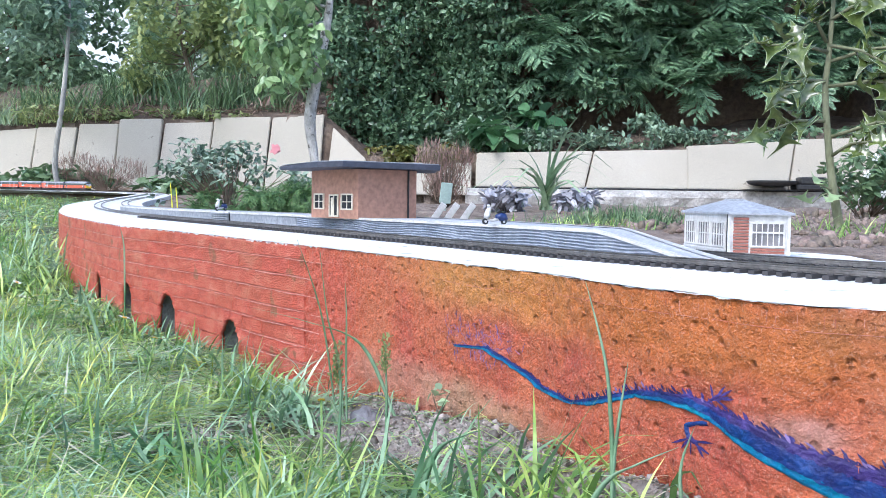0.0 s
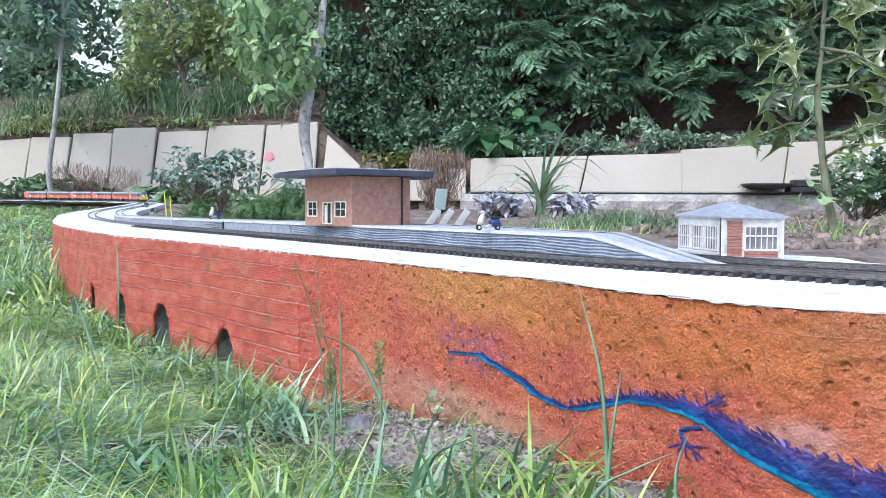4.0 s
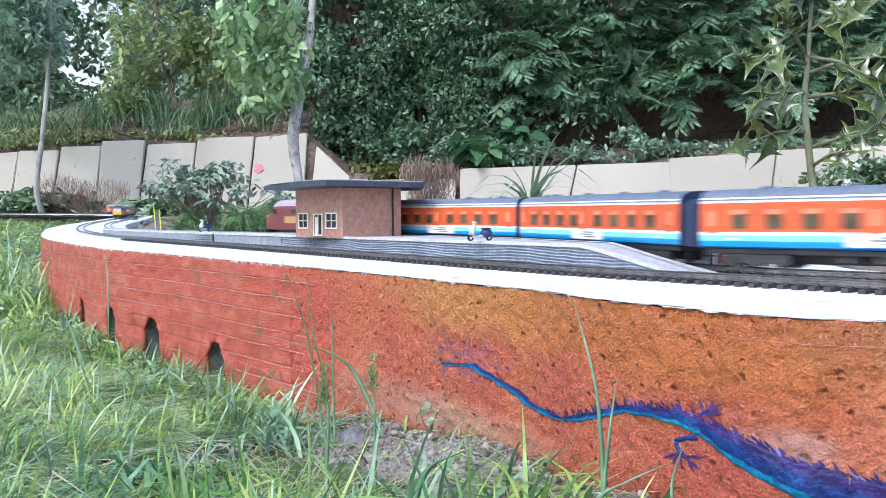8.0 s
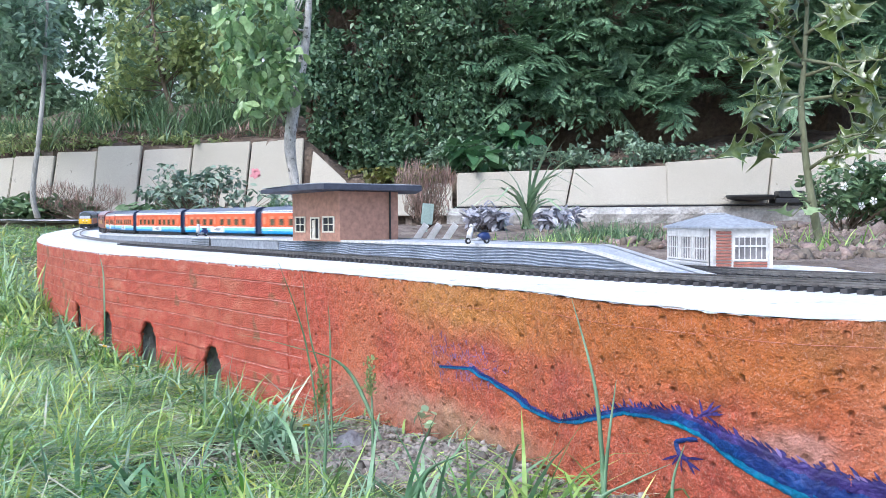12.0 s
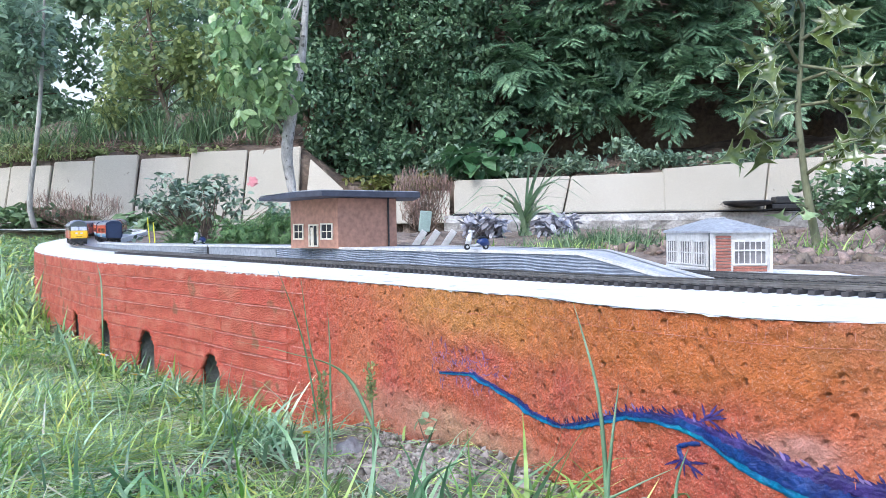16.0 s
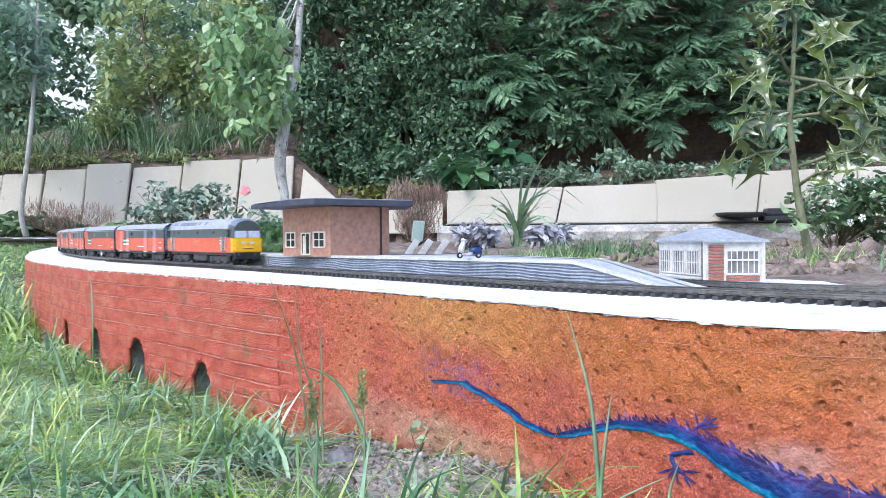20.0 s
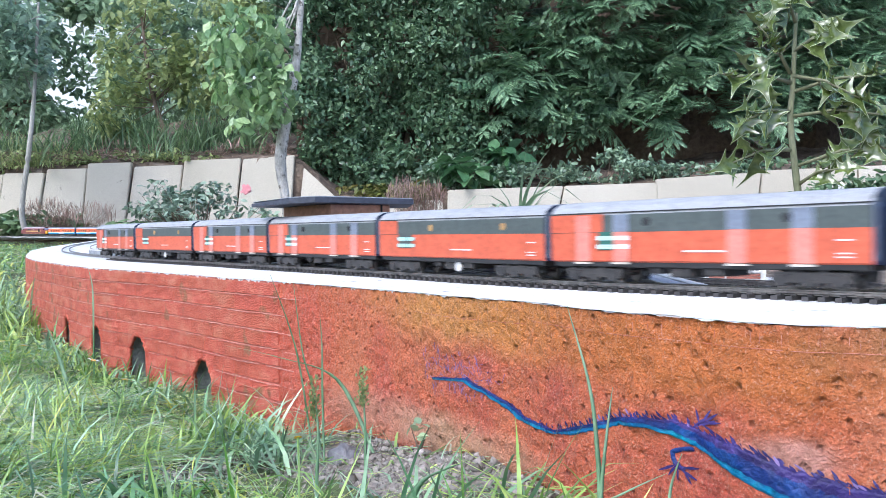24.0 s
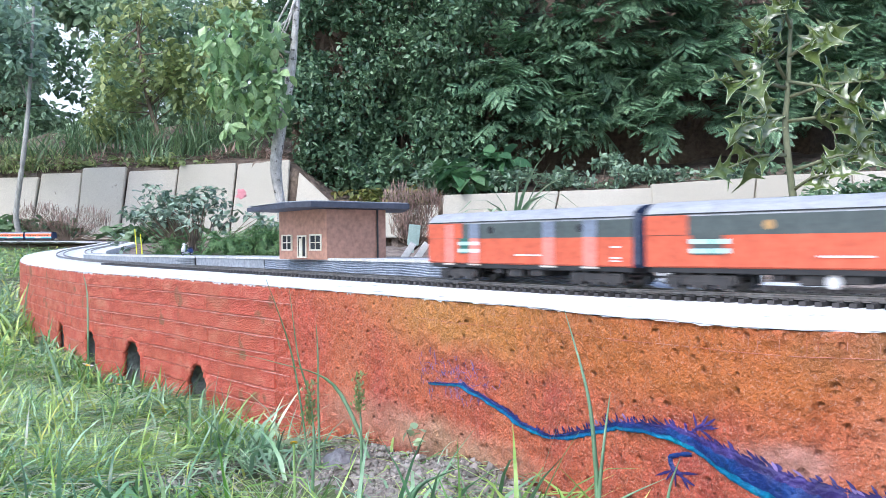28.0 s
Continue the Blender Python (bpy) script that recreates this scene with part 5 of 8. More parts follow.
def build_express_loco(m):
    """The maroon locomotive with a gold band, yellow noses and six-wheel bogies."""
    loco = thing("maroon_locomotive", "maroon model diesel locomotive with a gold band and yellow nose ends", "locomotive", m)
    h = LOCO / 2
    prof = [(0.0165, 0.0135), (0.0178, 0.0145), (0.0180, 0.0180), (0.0180, 0.0400), (0.0170, 0.0440), (0.0135, 0.0490), (0.0070, 0.0522), (0.0, 0.0530)]
    shell("body", loco, [-h + 0.034, h - 0.034], [1, 1], [1, 1], prof, [0.0160, 0.0425], [M["gold"], M["maroon"], M["loco_roof"], M["maroon"]], caps=1)
    for sign in (-1, 1):
        x = sign * (h - 0.034)
        shell("cab", loco, [x, x + sign * 0.012], [1, 0.97], [1.0, 0.98], prof, [0.0160, 0.0425], [M["gold"], M["maroon"], M["loco_roof"]], caps=1)
        low = [(0.0155, 0.0135), (0.0168, 0.0145), (0.0170, 0.0180), (0.0166, 0.0300), (0.0140, 0.0345), (0.0080, 0.0362), (0.0, 0.0366)]
        shell("nose", loco, [x + sign * 0.012, x + sign * 0.030, x + sign * 0.034], [1, 0.94, 0.82], [1.0, 0.97, 0.90], low, [0.0310], [M["maroon"], M["maroon"], M["yellow"]], caps=2)
        boxed("nose_end", min(x + sign * 0.0335, x + sign * 0.0348), max(x + sign * 0.0335, x + sign * 0.0348), -0.0138, 0.0138, 0.0140, 0.0330, M["yellow"], loco, 0.0006, "yellow warning panel")
        for side in (-1, 1) if sign < 0 else ():
            panel(loco, "nose_side", min(x + sign * 0.022, x + sign * 0.0332), max(x + sign * 0.022, x + sign * 0.0332), 0.0146, 0.0300, side, M["yellow"], 0.0157, 0.0008)
        cab_glass(loco, x + sign * 0.0124, sign, 0.0145, 0.0370, 0.0465, M["loco_screen"], 0.0012)
        for side in (-1, 1):
            panel(loco, "cab_window", x + sign * 0.006 - 0.004, x + sign * 0.006 + 0.004, 0.0335, 0.0405, side, M["glass"], 0.0178)
            bm = bmesh.new()
            disc(bm, (x + sign * 0.036, side * 0.0095, 0.0120), (1, 0, 0), 0.0021, 0.0040, 12)
            part("buffer", bm, M["black"], loco)
        boxed("buffer_beam", min(x + sign * 0.033, x + sign * 0.0352), max(x + sign * 0.033, x + sign * 0.0352), -0.0155, 0.0155, 0.0095, 0.0138, M["black"], loco)
    for side in (-1, 1):
        panel(loco, "gold_band", -0.068, 0.066, 0.0225, 0.0310, side, M["gold"], 0.0180, 0.0004)
        panel(loco, "engine_grille", -0.060, -0.046, 0.0240, 0.0395, side, M["glass"], 0.0181, 0.0006)
        panel(loco, "engine_grille", 0.025, 0.050, 0.0345, 0.0400, side, M["bogie"], 0.0180, 0.0005)
        panel(loco, "panel_plate", -0.010, 0.002, 0.0350, 0.0375, side, M["loco_roof"], 0.0180, 0.0004)
    for x in (-0.05, -0.02, 0.03):
        boxed("roof_hatch", x - 0.010, x + 0.010, -0.007, 0.007, 0.0515, 0.0536, M["loco_roof"], loco, 0.0006)
    boxed("underframe", -h + 0.03, h - 0.03, -0.0145, 0.0145, 0.0108, 0.0136, M["black"], loco)
    boxed("fuel_tank", -0.026, 0.026, -0.0150, 0.0150, 0.0035, 0.0110, M["bogie"], loco, 0.001)
    for x in (-0.066, 0.066):
        build_bogie(loco, x, 3, 0.046)
    return loco


def build_parcels_loco(m):
    """The orange and dark grey locomotive with a flat yellow front and a ribbed pale roof."""
    loco = thing("orange_locomotive", "orange and dark grey model diesel locomotive with yellow cab fronts", "locomotive", m)
    h = LOCO / 2
    prof = [(0.0168, 0.0135), (0.0184, 0.0145), (0.0186, 0.0300), (0.0186, 0.0308), (0.0182, 0.0412), (0.0170, 0.0452), (0.0125, 0.0500), (0.0065, 0.0524), (0.0, 0.0532)]
    shell("body", loco, [-h + 0.016, h - 0.016], [1, 1], [1, 1], prof, [0.0304, 0.0420], [M["van_orange"], M["van_grey"], M["van_roof"], M["van_grey"]], caps=1)
    for sign in (-1, 1):
        x = sign * (h - 0.016)
        shell("cab", loco, [x, x + sign * 0.010, x + sign * 0.0145], [1, 0.97, 0.90], [1, 0.985, 0.93], prof, [0.0304, 0.0470], [M["van_orange"], M["van_grey"], M["coach_roof"]], caps=1)
        boxed("cab_front", min(x + sign * 0.0142, x + sign * 0.0160), max(x + sign * 0.0142, x + sign * 0.0160), -0.0168, 0.0168, 0.0145, 0.0306, M["yellow"], loco, 0.0014, "yellow warning panel")
        for side in (-1, 1) if sign > 0 else ():
            panel(loco, "front_corner", min(x + sign * 0.0095, x + sign * 0.0145), max(x + sign * 0.0095, x + sign * 0.0145), 0.0146, 0.0304, side, M["yellow"], 0.0174, 0.0010)
        for y in (-0.0075, 0.0025):
            boxed("headlight", min(x + sign * 0.0160, x + sign * 0.0166), max(x + sign * 0.0160, x + sign * 0.0166), y, y + 0.005, 0.0235, 0.0265, M["white"], loco)
        boxed("code_panel", min(x + sign * 0.0158, x + sign * 0.0163), max(x + sign * 0.0158, x + sign * 0.0163), -0.006, 0.006, 0.0180, 0.0188, M["black"], loco)
        cab_glass(loco, x + sign * 0.0152, sign, 0.0158, 0.0308, 0.0440, M["loco_screen"], 0.0022)
        for side in (-1, 1):
            panel(loco, "cab_window", x - 0.004 + sign * 0.003, x + 0.004 + sign * 0.003, 0.0318, 0.0400, side, M["glass"], 0.0184)
            d = panel(loco, "cab_door", x - sign * 0.013 - 0.0042, x - sign * 0.013 + 0.0042, 0.0150, 0.0400, side, M["van_grey"], 0.0186, 0.0005)
            for k in (-1, 1):
                panel(d, "handrail", x - sign * 0.013 + k * 0.0052 - 0.0005, x - sign * 0.013 + k * 0.0052 + 0.0005, 0.016, 0.032, side, M["white"], 0.0190, 0.0006)
            bm = bmesh.new()
            disc(bm, (x + sign * 0.018, side * 0.0100, 0.0118), (1, 0, 0), 0.0023, 0.0050, 12)
            part("buffer", bm, M["black"], loco)
        boxed("buffer_beam", min(x + sign * 0.0125, x + sign * 0.0158), max(x + sign * 0.0125, x + sign * 0.0158), -0.0160, 0.0160, 0.0070, 0.0140, M["black"], loco)
    for side in (-1, 1):
        slope = Matrix.Translation((0, side * 0.0149, 0.0477)) @ Matrix.Rotation(radians(-47 * side), 4, "X")
        for x0, x1 in ((-0.096, -0.082), (-0.070, -0.055), (-0.052, -0.037), (-0.034, -0.012), (0.0, 0.004), (0.020, 0.025)):
            boxed("roof_panel", x0, x1, -0.0024, 0.0024, 0.0, 0.0004, M["coach_roof"], loco, 0, "", slope)
    boxed("roof_fan", -0.012, 0.012, -0.0060, 0.0060, 0.0522, 0.0540, M["coach_roof"], loco, 0.0008)
    for side in (-1, 1):
        for x in (-0.070, 0.0, 0.055):
            panel(loco, "body_vent", x, x + 0.005, 0.0355, 0.0385, side, M["bogie"], 0.0184, 0.0004)
        panel(loco, "name_plate", -0.007, 0.007, 0.0262, 0.0276, side, M["gold"], 0.0186, 0.0004)
        for z in (0.024, 0.027):
            panel(loco, "arrow_bar", side * -1 * 0.084 - 0.006, side * -1 * 0.084 + 0.006, z, z + 0.001, side, M["coach_white"], 0.0186, 0.0004)
    boxed("underframe", -h + 0.012, h - 0.012, -0.0150, 0.0150, 0.0108, 0.0136, M["black"], loco)
    boxed("fuel_tank", -0.022, 0.022, -0.0155, 0.0155, 0.0035, 0.0110, M["bogie"], loco, 0.001)
    for x in (-0.068, 0.068):
        build_bogie(loco, x, 3, 0.046)
    return loco


# ---- timetable: metres along each track against seconds ----
EXPRESS_TAIL = [(0, -2.81), (5.5, -0.925), (6, -0.745), (6.5, -0.55), (7, -0.37), (8, -0.012), (9, 0.348), (10, 0.712), (10.5, 0.878), (11, 1.06), (12.5, 1.53),
                (14.5, 2.12), (15, 2.30), (16, 2.66), (26, 6.06), (28, 6.665)]
PARCELS_HEAD = [(0, 6.55), (3, 5.76), (16, 2.52), (17, 2.24), (19, 1.66), (20, 1.40), (21, 1.122), (24, 0.376), (26, -0.127), (28, -0.633)]
LOCO_PITCH, COACH_PITCH, VAN_PITCH = 0.2455, 0.277, 0.2310


def on_line(line, s):
    if s < 0.3:
        a, b = along(line, 0.3), along(line, 0.5)
        return a + (b - a) * (s - 0.3) / 0.2
    return along(line, s)


def ride(line, s, reach, ahead):
    """The pose of a vehicle whose middle stands at s; reach: half the distance between bogies; ahead: +1 if it runs with the line."""
    a, b = on_line(line, s + reach), on_line(line, s - reach)
    if ahead < 0:
        a, b = b, a
    c = (a + b) / 2
    za, zb = deck_z(a[1]), deck_z(b[1])
    d = a - b
    return pose(c[0], c[1], (za + zb) / 2 + RAIL_TOP, 0, -math.degrees(math.atan2(za - zb, math.hypot(*d))), math.degrees(math.atan2(d[1], d[0])))


def enlarge(ob, k):
    """Sizes a vehicle's parts as one."""
    for c in ob.children_recursive:
        c.data.transform(Matrix.Diagonal((*k, 1)))


def build_trains():
    made = []
    lo = build_express_loco(pose(0, 0, 0))
    enlarge(lo, (1.09, 1.06, 1.10))
    made.append((lo, "express", 5 * COACH_PITCH + LOCO / 2 * 1.09 + 0.010, 0.072))
    first = build_coach(pose(0, 0, 0))
    for k in range(5):
        ob = first if k == 0 else copy_thing(first, pose(0, 0, 0))
        made.append((ob, "express", (k + 0.5) * COACH_PITCH, 0.088))
    lo = build_parcels_loco(pose(0, 0, 0))
    enlarge(lo, (0.96, 1.04, 1.07))
    made.append((lo, "parcels", 0.1265, 0.066))
    slat, flat = build_van(pose(0, 0, 0), True), build_van(pose(0, 0, 0), False)
    for k, kind in enumerate("sfssfs"):
        src = slat if kind == "s" else flat
        ob = src if k in (0, 1) else copy_thing(src, pose(0, 0, 0))
        made.append((ob, "parcels", LOCO_PITCH + (k + 0.5) * VAN_PITCH, 0.076))
    return made


TRAINS = build_trains()


def timed(table, t):
    """Glides through the timetable without corners."""
    ts, ss = [a for a, _ in table], [b for _, b in table]
    return float(np.mean([np.interp(t + o, ts, ss) + (0 if 0 <= t + o <= 28 else (ss[1] - ss[0]) / (ts[1] - ts[0]) * (t + o) if t + o < 0 else
                          (ss[-1] - ss[-2]) / (ts[-1] - ts[-2]) * (t + o - 28)) for o in (-0.3, -0.15, 0, 0.15, 0.3)]))


def motions():
    for ob, train, back, reach in TRAINS:
        rows = []
        for k in range(57):
            t = k * 0.5
            if train == "express":
                rows.append((t, ride(TRACK_FAR, FAR_0 + timed(EXPRESS_TAIL, t) + back, reach, 1)))
            else:
                rows.append((t, ride(TRACK_NEAR, NEAR_0 + timed(PARCELS_HEAD, t) + back, reach, -1)))
        walk(ob, rows)
# ---- retaining wall of garden slabs ----
def build_slabs():
    wall = thing("garden_retaining_wall", "cream concrete slabs on edge holding back a bank", "wall", kind="structure")
    xs_left = [-5.3, -4.9, -4.45, -4.03, -3.60, -3.22, -2.89, -2.545, -2.21, -1.82, -1.37, -0.94]
    tops_left = [0.64, 0.62, 0.63, 0.64, 0.655, 0.68, 0.715, 0.74, 0.715, 0.76, 0.775]
    rng = random.Random(2)

    def slab(x0, x1, z0, ta, tb, lean, skew=(0, 0)):
        y0, y1 = wall_line_y(x0), wall_line_y(x1)
        bm = bmesh.new()
        t = 0.045
        f = [(x0 + 0.006, y0, z0), (x1 - 0.006, y1, z0), (x1 - 0.006 + skew[1], y1 + lean, tb), (x0 + 0.006 + skew[0], y0 + lean, ta)]
        a = [bm.verts.new(p) for p in f]
        b = [bm.verts.new((p[0], p[1] + t, p[2])) for p in f]
        bm.faces.new(a)
        bm.faces.new(b[::-1])
        for i in range(4):
            bm.faces.new((a[i], b[i], b[(i + 1) % 4], a[(i + 1) % 4]))
        bmesh.ops.recalc_face_normals(bm, faces=bm.faces)
        bmesh.ops.bevel(bm, geom=list(bm.edges), offset=0.006, segments=2, affect="EDGES")
        part("slab", bm, M["slab"], wall)
    tilt = [rng.uniform(0.02, 0.07) for _ in xs_left]
    for k in range(len(xs_left) - 1):
        t = tops_left[k]
        slab(xs_left[k], xs_left[k + 1], 0.20, t + rng.uniform(-0.01, 0.01), t + rng.uniform(-0.005, 0.025), 0.05 + rng.uniform(0, 0.05), (tilt[k], tilt[k + 1]))
    slab(-0.90, -0.60, 0.2, 0.70, 0.46, 0.06, (0.05, 0.02))
    slab(-0.59, 0.20, 0.2, 0.44, 0.43, 0.05)
    xs = [0.22, 0.99, 1.69, 2.36, 3.05, 3.7, 4.5]
    tops = [(0.50, 0.52), (0.52, 0.535), (0.560, 0.60), (0.61, 0.63), (0.63, 0.65), (0.65, 0.66)]
    push = [0, 0.06, -0.012, 0.05, 0.0, 0.0, 0]
    for k in range(6):
        slab(xs[k] - (0.010 if k == 2 else 0), xs[k + 1] + (0.004 if k == 1 else 0), 0.262, *tops[k], 0.03, (push[k] if k != 2 else 0, push[k + 1] if k != 1 else 0))
    # ledge line and rough footing under the right-hand slabs
    bm = bmesh.new()
    n = 60
    rows = []
    for i in range(n):
        x = 0.15 + 4.6 * i / (n - 1)
        y = wall_line_y(x)
        rows.append([bm.verts.new((x, y - 0.05 + 0.02 * hum(x, 0, 7), 0.04)), bm.verts.new((x, y - 0.10 + 0.04 * hum(x, 1, 5), 0.14)),
                     bm.verts.new((x, y - 0.12 + 0.03 * hum(x, 2, 6), 0.20)), bm.verts.new((x, y - 0.10 + 0.02 * hum(x, 3, 9), 0.246)), bm.verts.new((x, y + 0.04, 0.25))])
    for u, v in zip(rows, rows[1:]):
        for k in range(4):
            bm.faces.new((u[k], v[k], v[k + 1], u[k + 1]))
    part("footing", bm, M["footing"], wall, "rough pale concrete footing")
    bm = bmesh.new()
    tube(bm, [(x, wall_line_y(x) - 0.07, 0.255 + 0.003 * hum(x, 5, 3)) for x in np.arange(0.2, 4.6, 0.2)], 0.006, 6)
    part("cable", bm, M["black"], wall, "thin black cable along the ledge")


build_slabs()


# ---- planting ----
def frames_for(rng, n, flat=0.3, droop=0.0, heading=None):
    """n random turns as 3x3 matrices: leaves whose faces look up and outward; flat: how far they scatter."""
    yaw = rng.uniform(0, 2 * np.pi, n) if heading is None else heading
    tilt = rng.normal(droop, flat, n)
    roll = rng.normal(0, flat, n)
    cy, sy, ct, st, cr, sr = np.cos(yaw), np.sin(yaw), np.cos(tilt), np.sin(tilt), np.cos(roll), np.sin(roll)
    z = np.zeros(n)
    o = np.ones(n)
    rz = np.array([[cy, -sy, z], [sy, cy, z], [z, z, o]]).transpose(2, 0, 1)
    ry = np.array([[ct, z, st], [z, o, z], [-st, z, ct]]).transpose(2, 0, 1)
    rx = np.array([[o, z, z], [z, cr, -sr], [z, sr, cr]]).transpose(2, 0, 1)
    return rz @ ry @ rx


LEAF = (np.array([(0, 0, 0), (0.3, -0.26, 0.03), (0.72, -0.2, 0.0), (1, 0, -0.12), (0.72, 0.2, 0.0), (0.3, 0.26, 0.03), (0.5, 0, -0.05)]),
        [(0, 1, 6, 5), (1, 2, 6), (2, 3, 6), (3, 4, 6), (4, 5, 6)])
BROAD = (np.array([(0, 0, 0), (0.18, -0.24, 0.04), (0.45, -0.34, 0.05), (0.75, -0.22, 0.0), (1, 0, -0.16), (0.75, 0.22, 0.0), (0.45, 0.34, 0.05), (0.18, 0.24, 0.04), (0.3, 0, -0.03), (0.65, 0, -0.06)]),
         [(0, 1, 8), (1, 2, 9, 8), (2, 3, 9), (3, 4, 9), (4, 5, 9), (5, 6, 9), (6, 7, 8, 9), (7, 0, 8)])


def frond_shape():
    """A flat feathery spray: a midrib with slim side sprigs."""
    v, f = [(0, -0.012, 0), (0, 0.012, 0), (1.0, 0, -0.22)], [(0, 2, 1)]
    for k in range(6):
        u = 0.14 + 0.14 * k
        reach = 0.30 * (1 - 0.55 * abs(u - 0.42) / 0.5)
        for side in (-1, 1):
            i = len(v)
            z = -0.22 * u * u
            v += [(u - 0.035, 0, z), (u + 0.05, 0, z), (u + reach * 0.55, side * reach * 0.62, z - 0.05), (u + reach * 0.95, side * reach * 0.85, z - 0.11)]
            f += [(i, i + 1, i + 2), (i + 1, i + 3, i + 2)] if side > 0 else [(i, i + 2, i + 1), (i + 1, i + 2, i + 3)]
    return np.array(v), f


FROND = frond_shape()
STRAP = (np.array([(0, -0.03, 0), (0, 0.03, 0), (0.35, -0.032, 0.0), (0.35, 0.032, 0.0), (0.7, -0.024, -0.06), (0.7, 0.024, -0.06), (1, 0, -0.2)]),
         [(0, 2, 3, 1), (2, 4, 5, 3), (4, 6, 5)])


def foliage(name, leaf, points, sizes, turns, mat, parent=None):
    v, f = leaf
    n, k = len(points), len(v)
    pts = np.einsum("nij,kj->nki", turns, v) * np.asarray(sizes)[:, None, None] + np.asarray(points)[:, None, :]
    verts = pts.reshape(-1, 3)
    me = bpy.data.meshes.new(name)
    loops = np.concatenate([np.array(q) for q in f])
    count = np.array([len(q) for q in f])
    allloops = (loops[None, :] + (np.arange(n) * k)[:, None]).ravel()
    totals = np.tile(count, n)
    starts = np.r_[0, np.cumsum(totals)[:-1]]
    me.vertices.add(len(verts))
    me.vertices.foreach_set("co", verts.astype(np.float32).ravel())
    me.loops.add(len(allloops))
    me.loops.foreach_set("vertex_index", allloops.astype(np.int32))
    me.polygons.add(len(totals))
    me.polygons.foreach_set("loop_start", starts.astype(np.int32))
    me.polygons.foreach_set("loop_total", totals.astype(np.int32))
    me.materials.append(mat)
    me.update(calc_edges=True)
    me.validate()
    ob = new(name, me)
    if parent is not None:
        ob.parent = parent
    return ob


def spray_shape():
    """A flat cypress spray: a midrib with blunt side lobes that lean forward."""
    v, f = [], []

    def lobe(u, side, reach, wide):
        i = len(v)
        z = -0.16 * u * u
        v.extend([(u - wide * 0.5, 0, z), (u + wide * 0.5, 0, z), (u + reach * 0.80 + wide * 0.3, side * reach * 0.62, z - 0.03), (u + reach * 1.05, side * reach * 0.80, z - 0.06),
                  (u + reach * 0.55 - wide * 0.2, side * reach * 0.66, z - 0.03)])
        f.append((i, i + 1, i + 2, i + 3, i + 4) if side > 0 else (i, i + 4, i + 3, i + 2, i + 1))
    for k in range(6):
        u = 0.10 + 0.14 * k
        for side in (-1, 1):
            lobe(u + 0.03 * side, side, 0.30 * (1 - 0.55 * u), 0.11)
    i = len(v)
    v.extend([(0, -0.02, 0), (0, 0.02, 0), (0.95, 0.03, -0.15), (1.1, 0, -0.19), (0.95, -0.03, -0.15)])
    f.append((i, i + 4, i + 3, i + 2, i + 1))
    return np.array(v), f


SPRAY = spray_shape()


def hedge_heart(hedge, x0, x1, y, z0, stem_z, seed):
    """Twigs and old needles in the shade behind the leaves, and bare branches before them."""
    rng = np.random.default_rng(seed)
    bm = bmesh.new()
    for k in range(34):
        bx = rng.uniform(x0 + 0.1, x1)
        by = y - rng.uniform(0.05, 0.45)
        pts = [(bx + rng.uniform(-0.1, 0.1) * i, by + rng.uniform(-0.05, 0.05), stem_z + 0.40 * i) for i in range(6)]
        tube(bm, pts, [0.022, 0.02, 0.016, 0.013, 0.01, 0.006], 6)
    for k in range(90):
        p = Vector((rng.uniform(x0, x1), y - rng.uniform(0.1, 0.45), rng.uniform(stem_z, 2.4)))
        q = p + Vector((rng.uniform(-0.3, 0.3), -rng.uniform(0.0, 0.25), rng.uniform(-0.2, 0.25)))
        tube(bm, [p, (p + q) / 2 + Vector((0, 0, 0.03)), q], [0.007, 0.005, 0.002], 5)
    part("branch_tangle", bm, M["twig"], hedge)["kind"] = "stuff"
    bm = bmesh.new()
    cols = 30
    rows = []
    for i in range(cols):
        xx = x0 + (x1 - x0) * i / (cols - 1)
        rows.append([bm.verts.new((xx, y + 0.12 * hum(xx, zz, 3, seed), zz)) for zz in np.linspace(z0 - 0.1, 2.9, 12)])
    for u, v in zip(rows, rows[1:]):
        for k in range(11):
            bm.faces.new((u[k], v[k], v[k + 1], u[k + 1]))
    part("heart", bm, M["twig"], hedge)


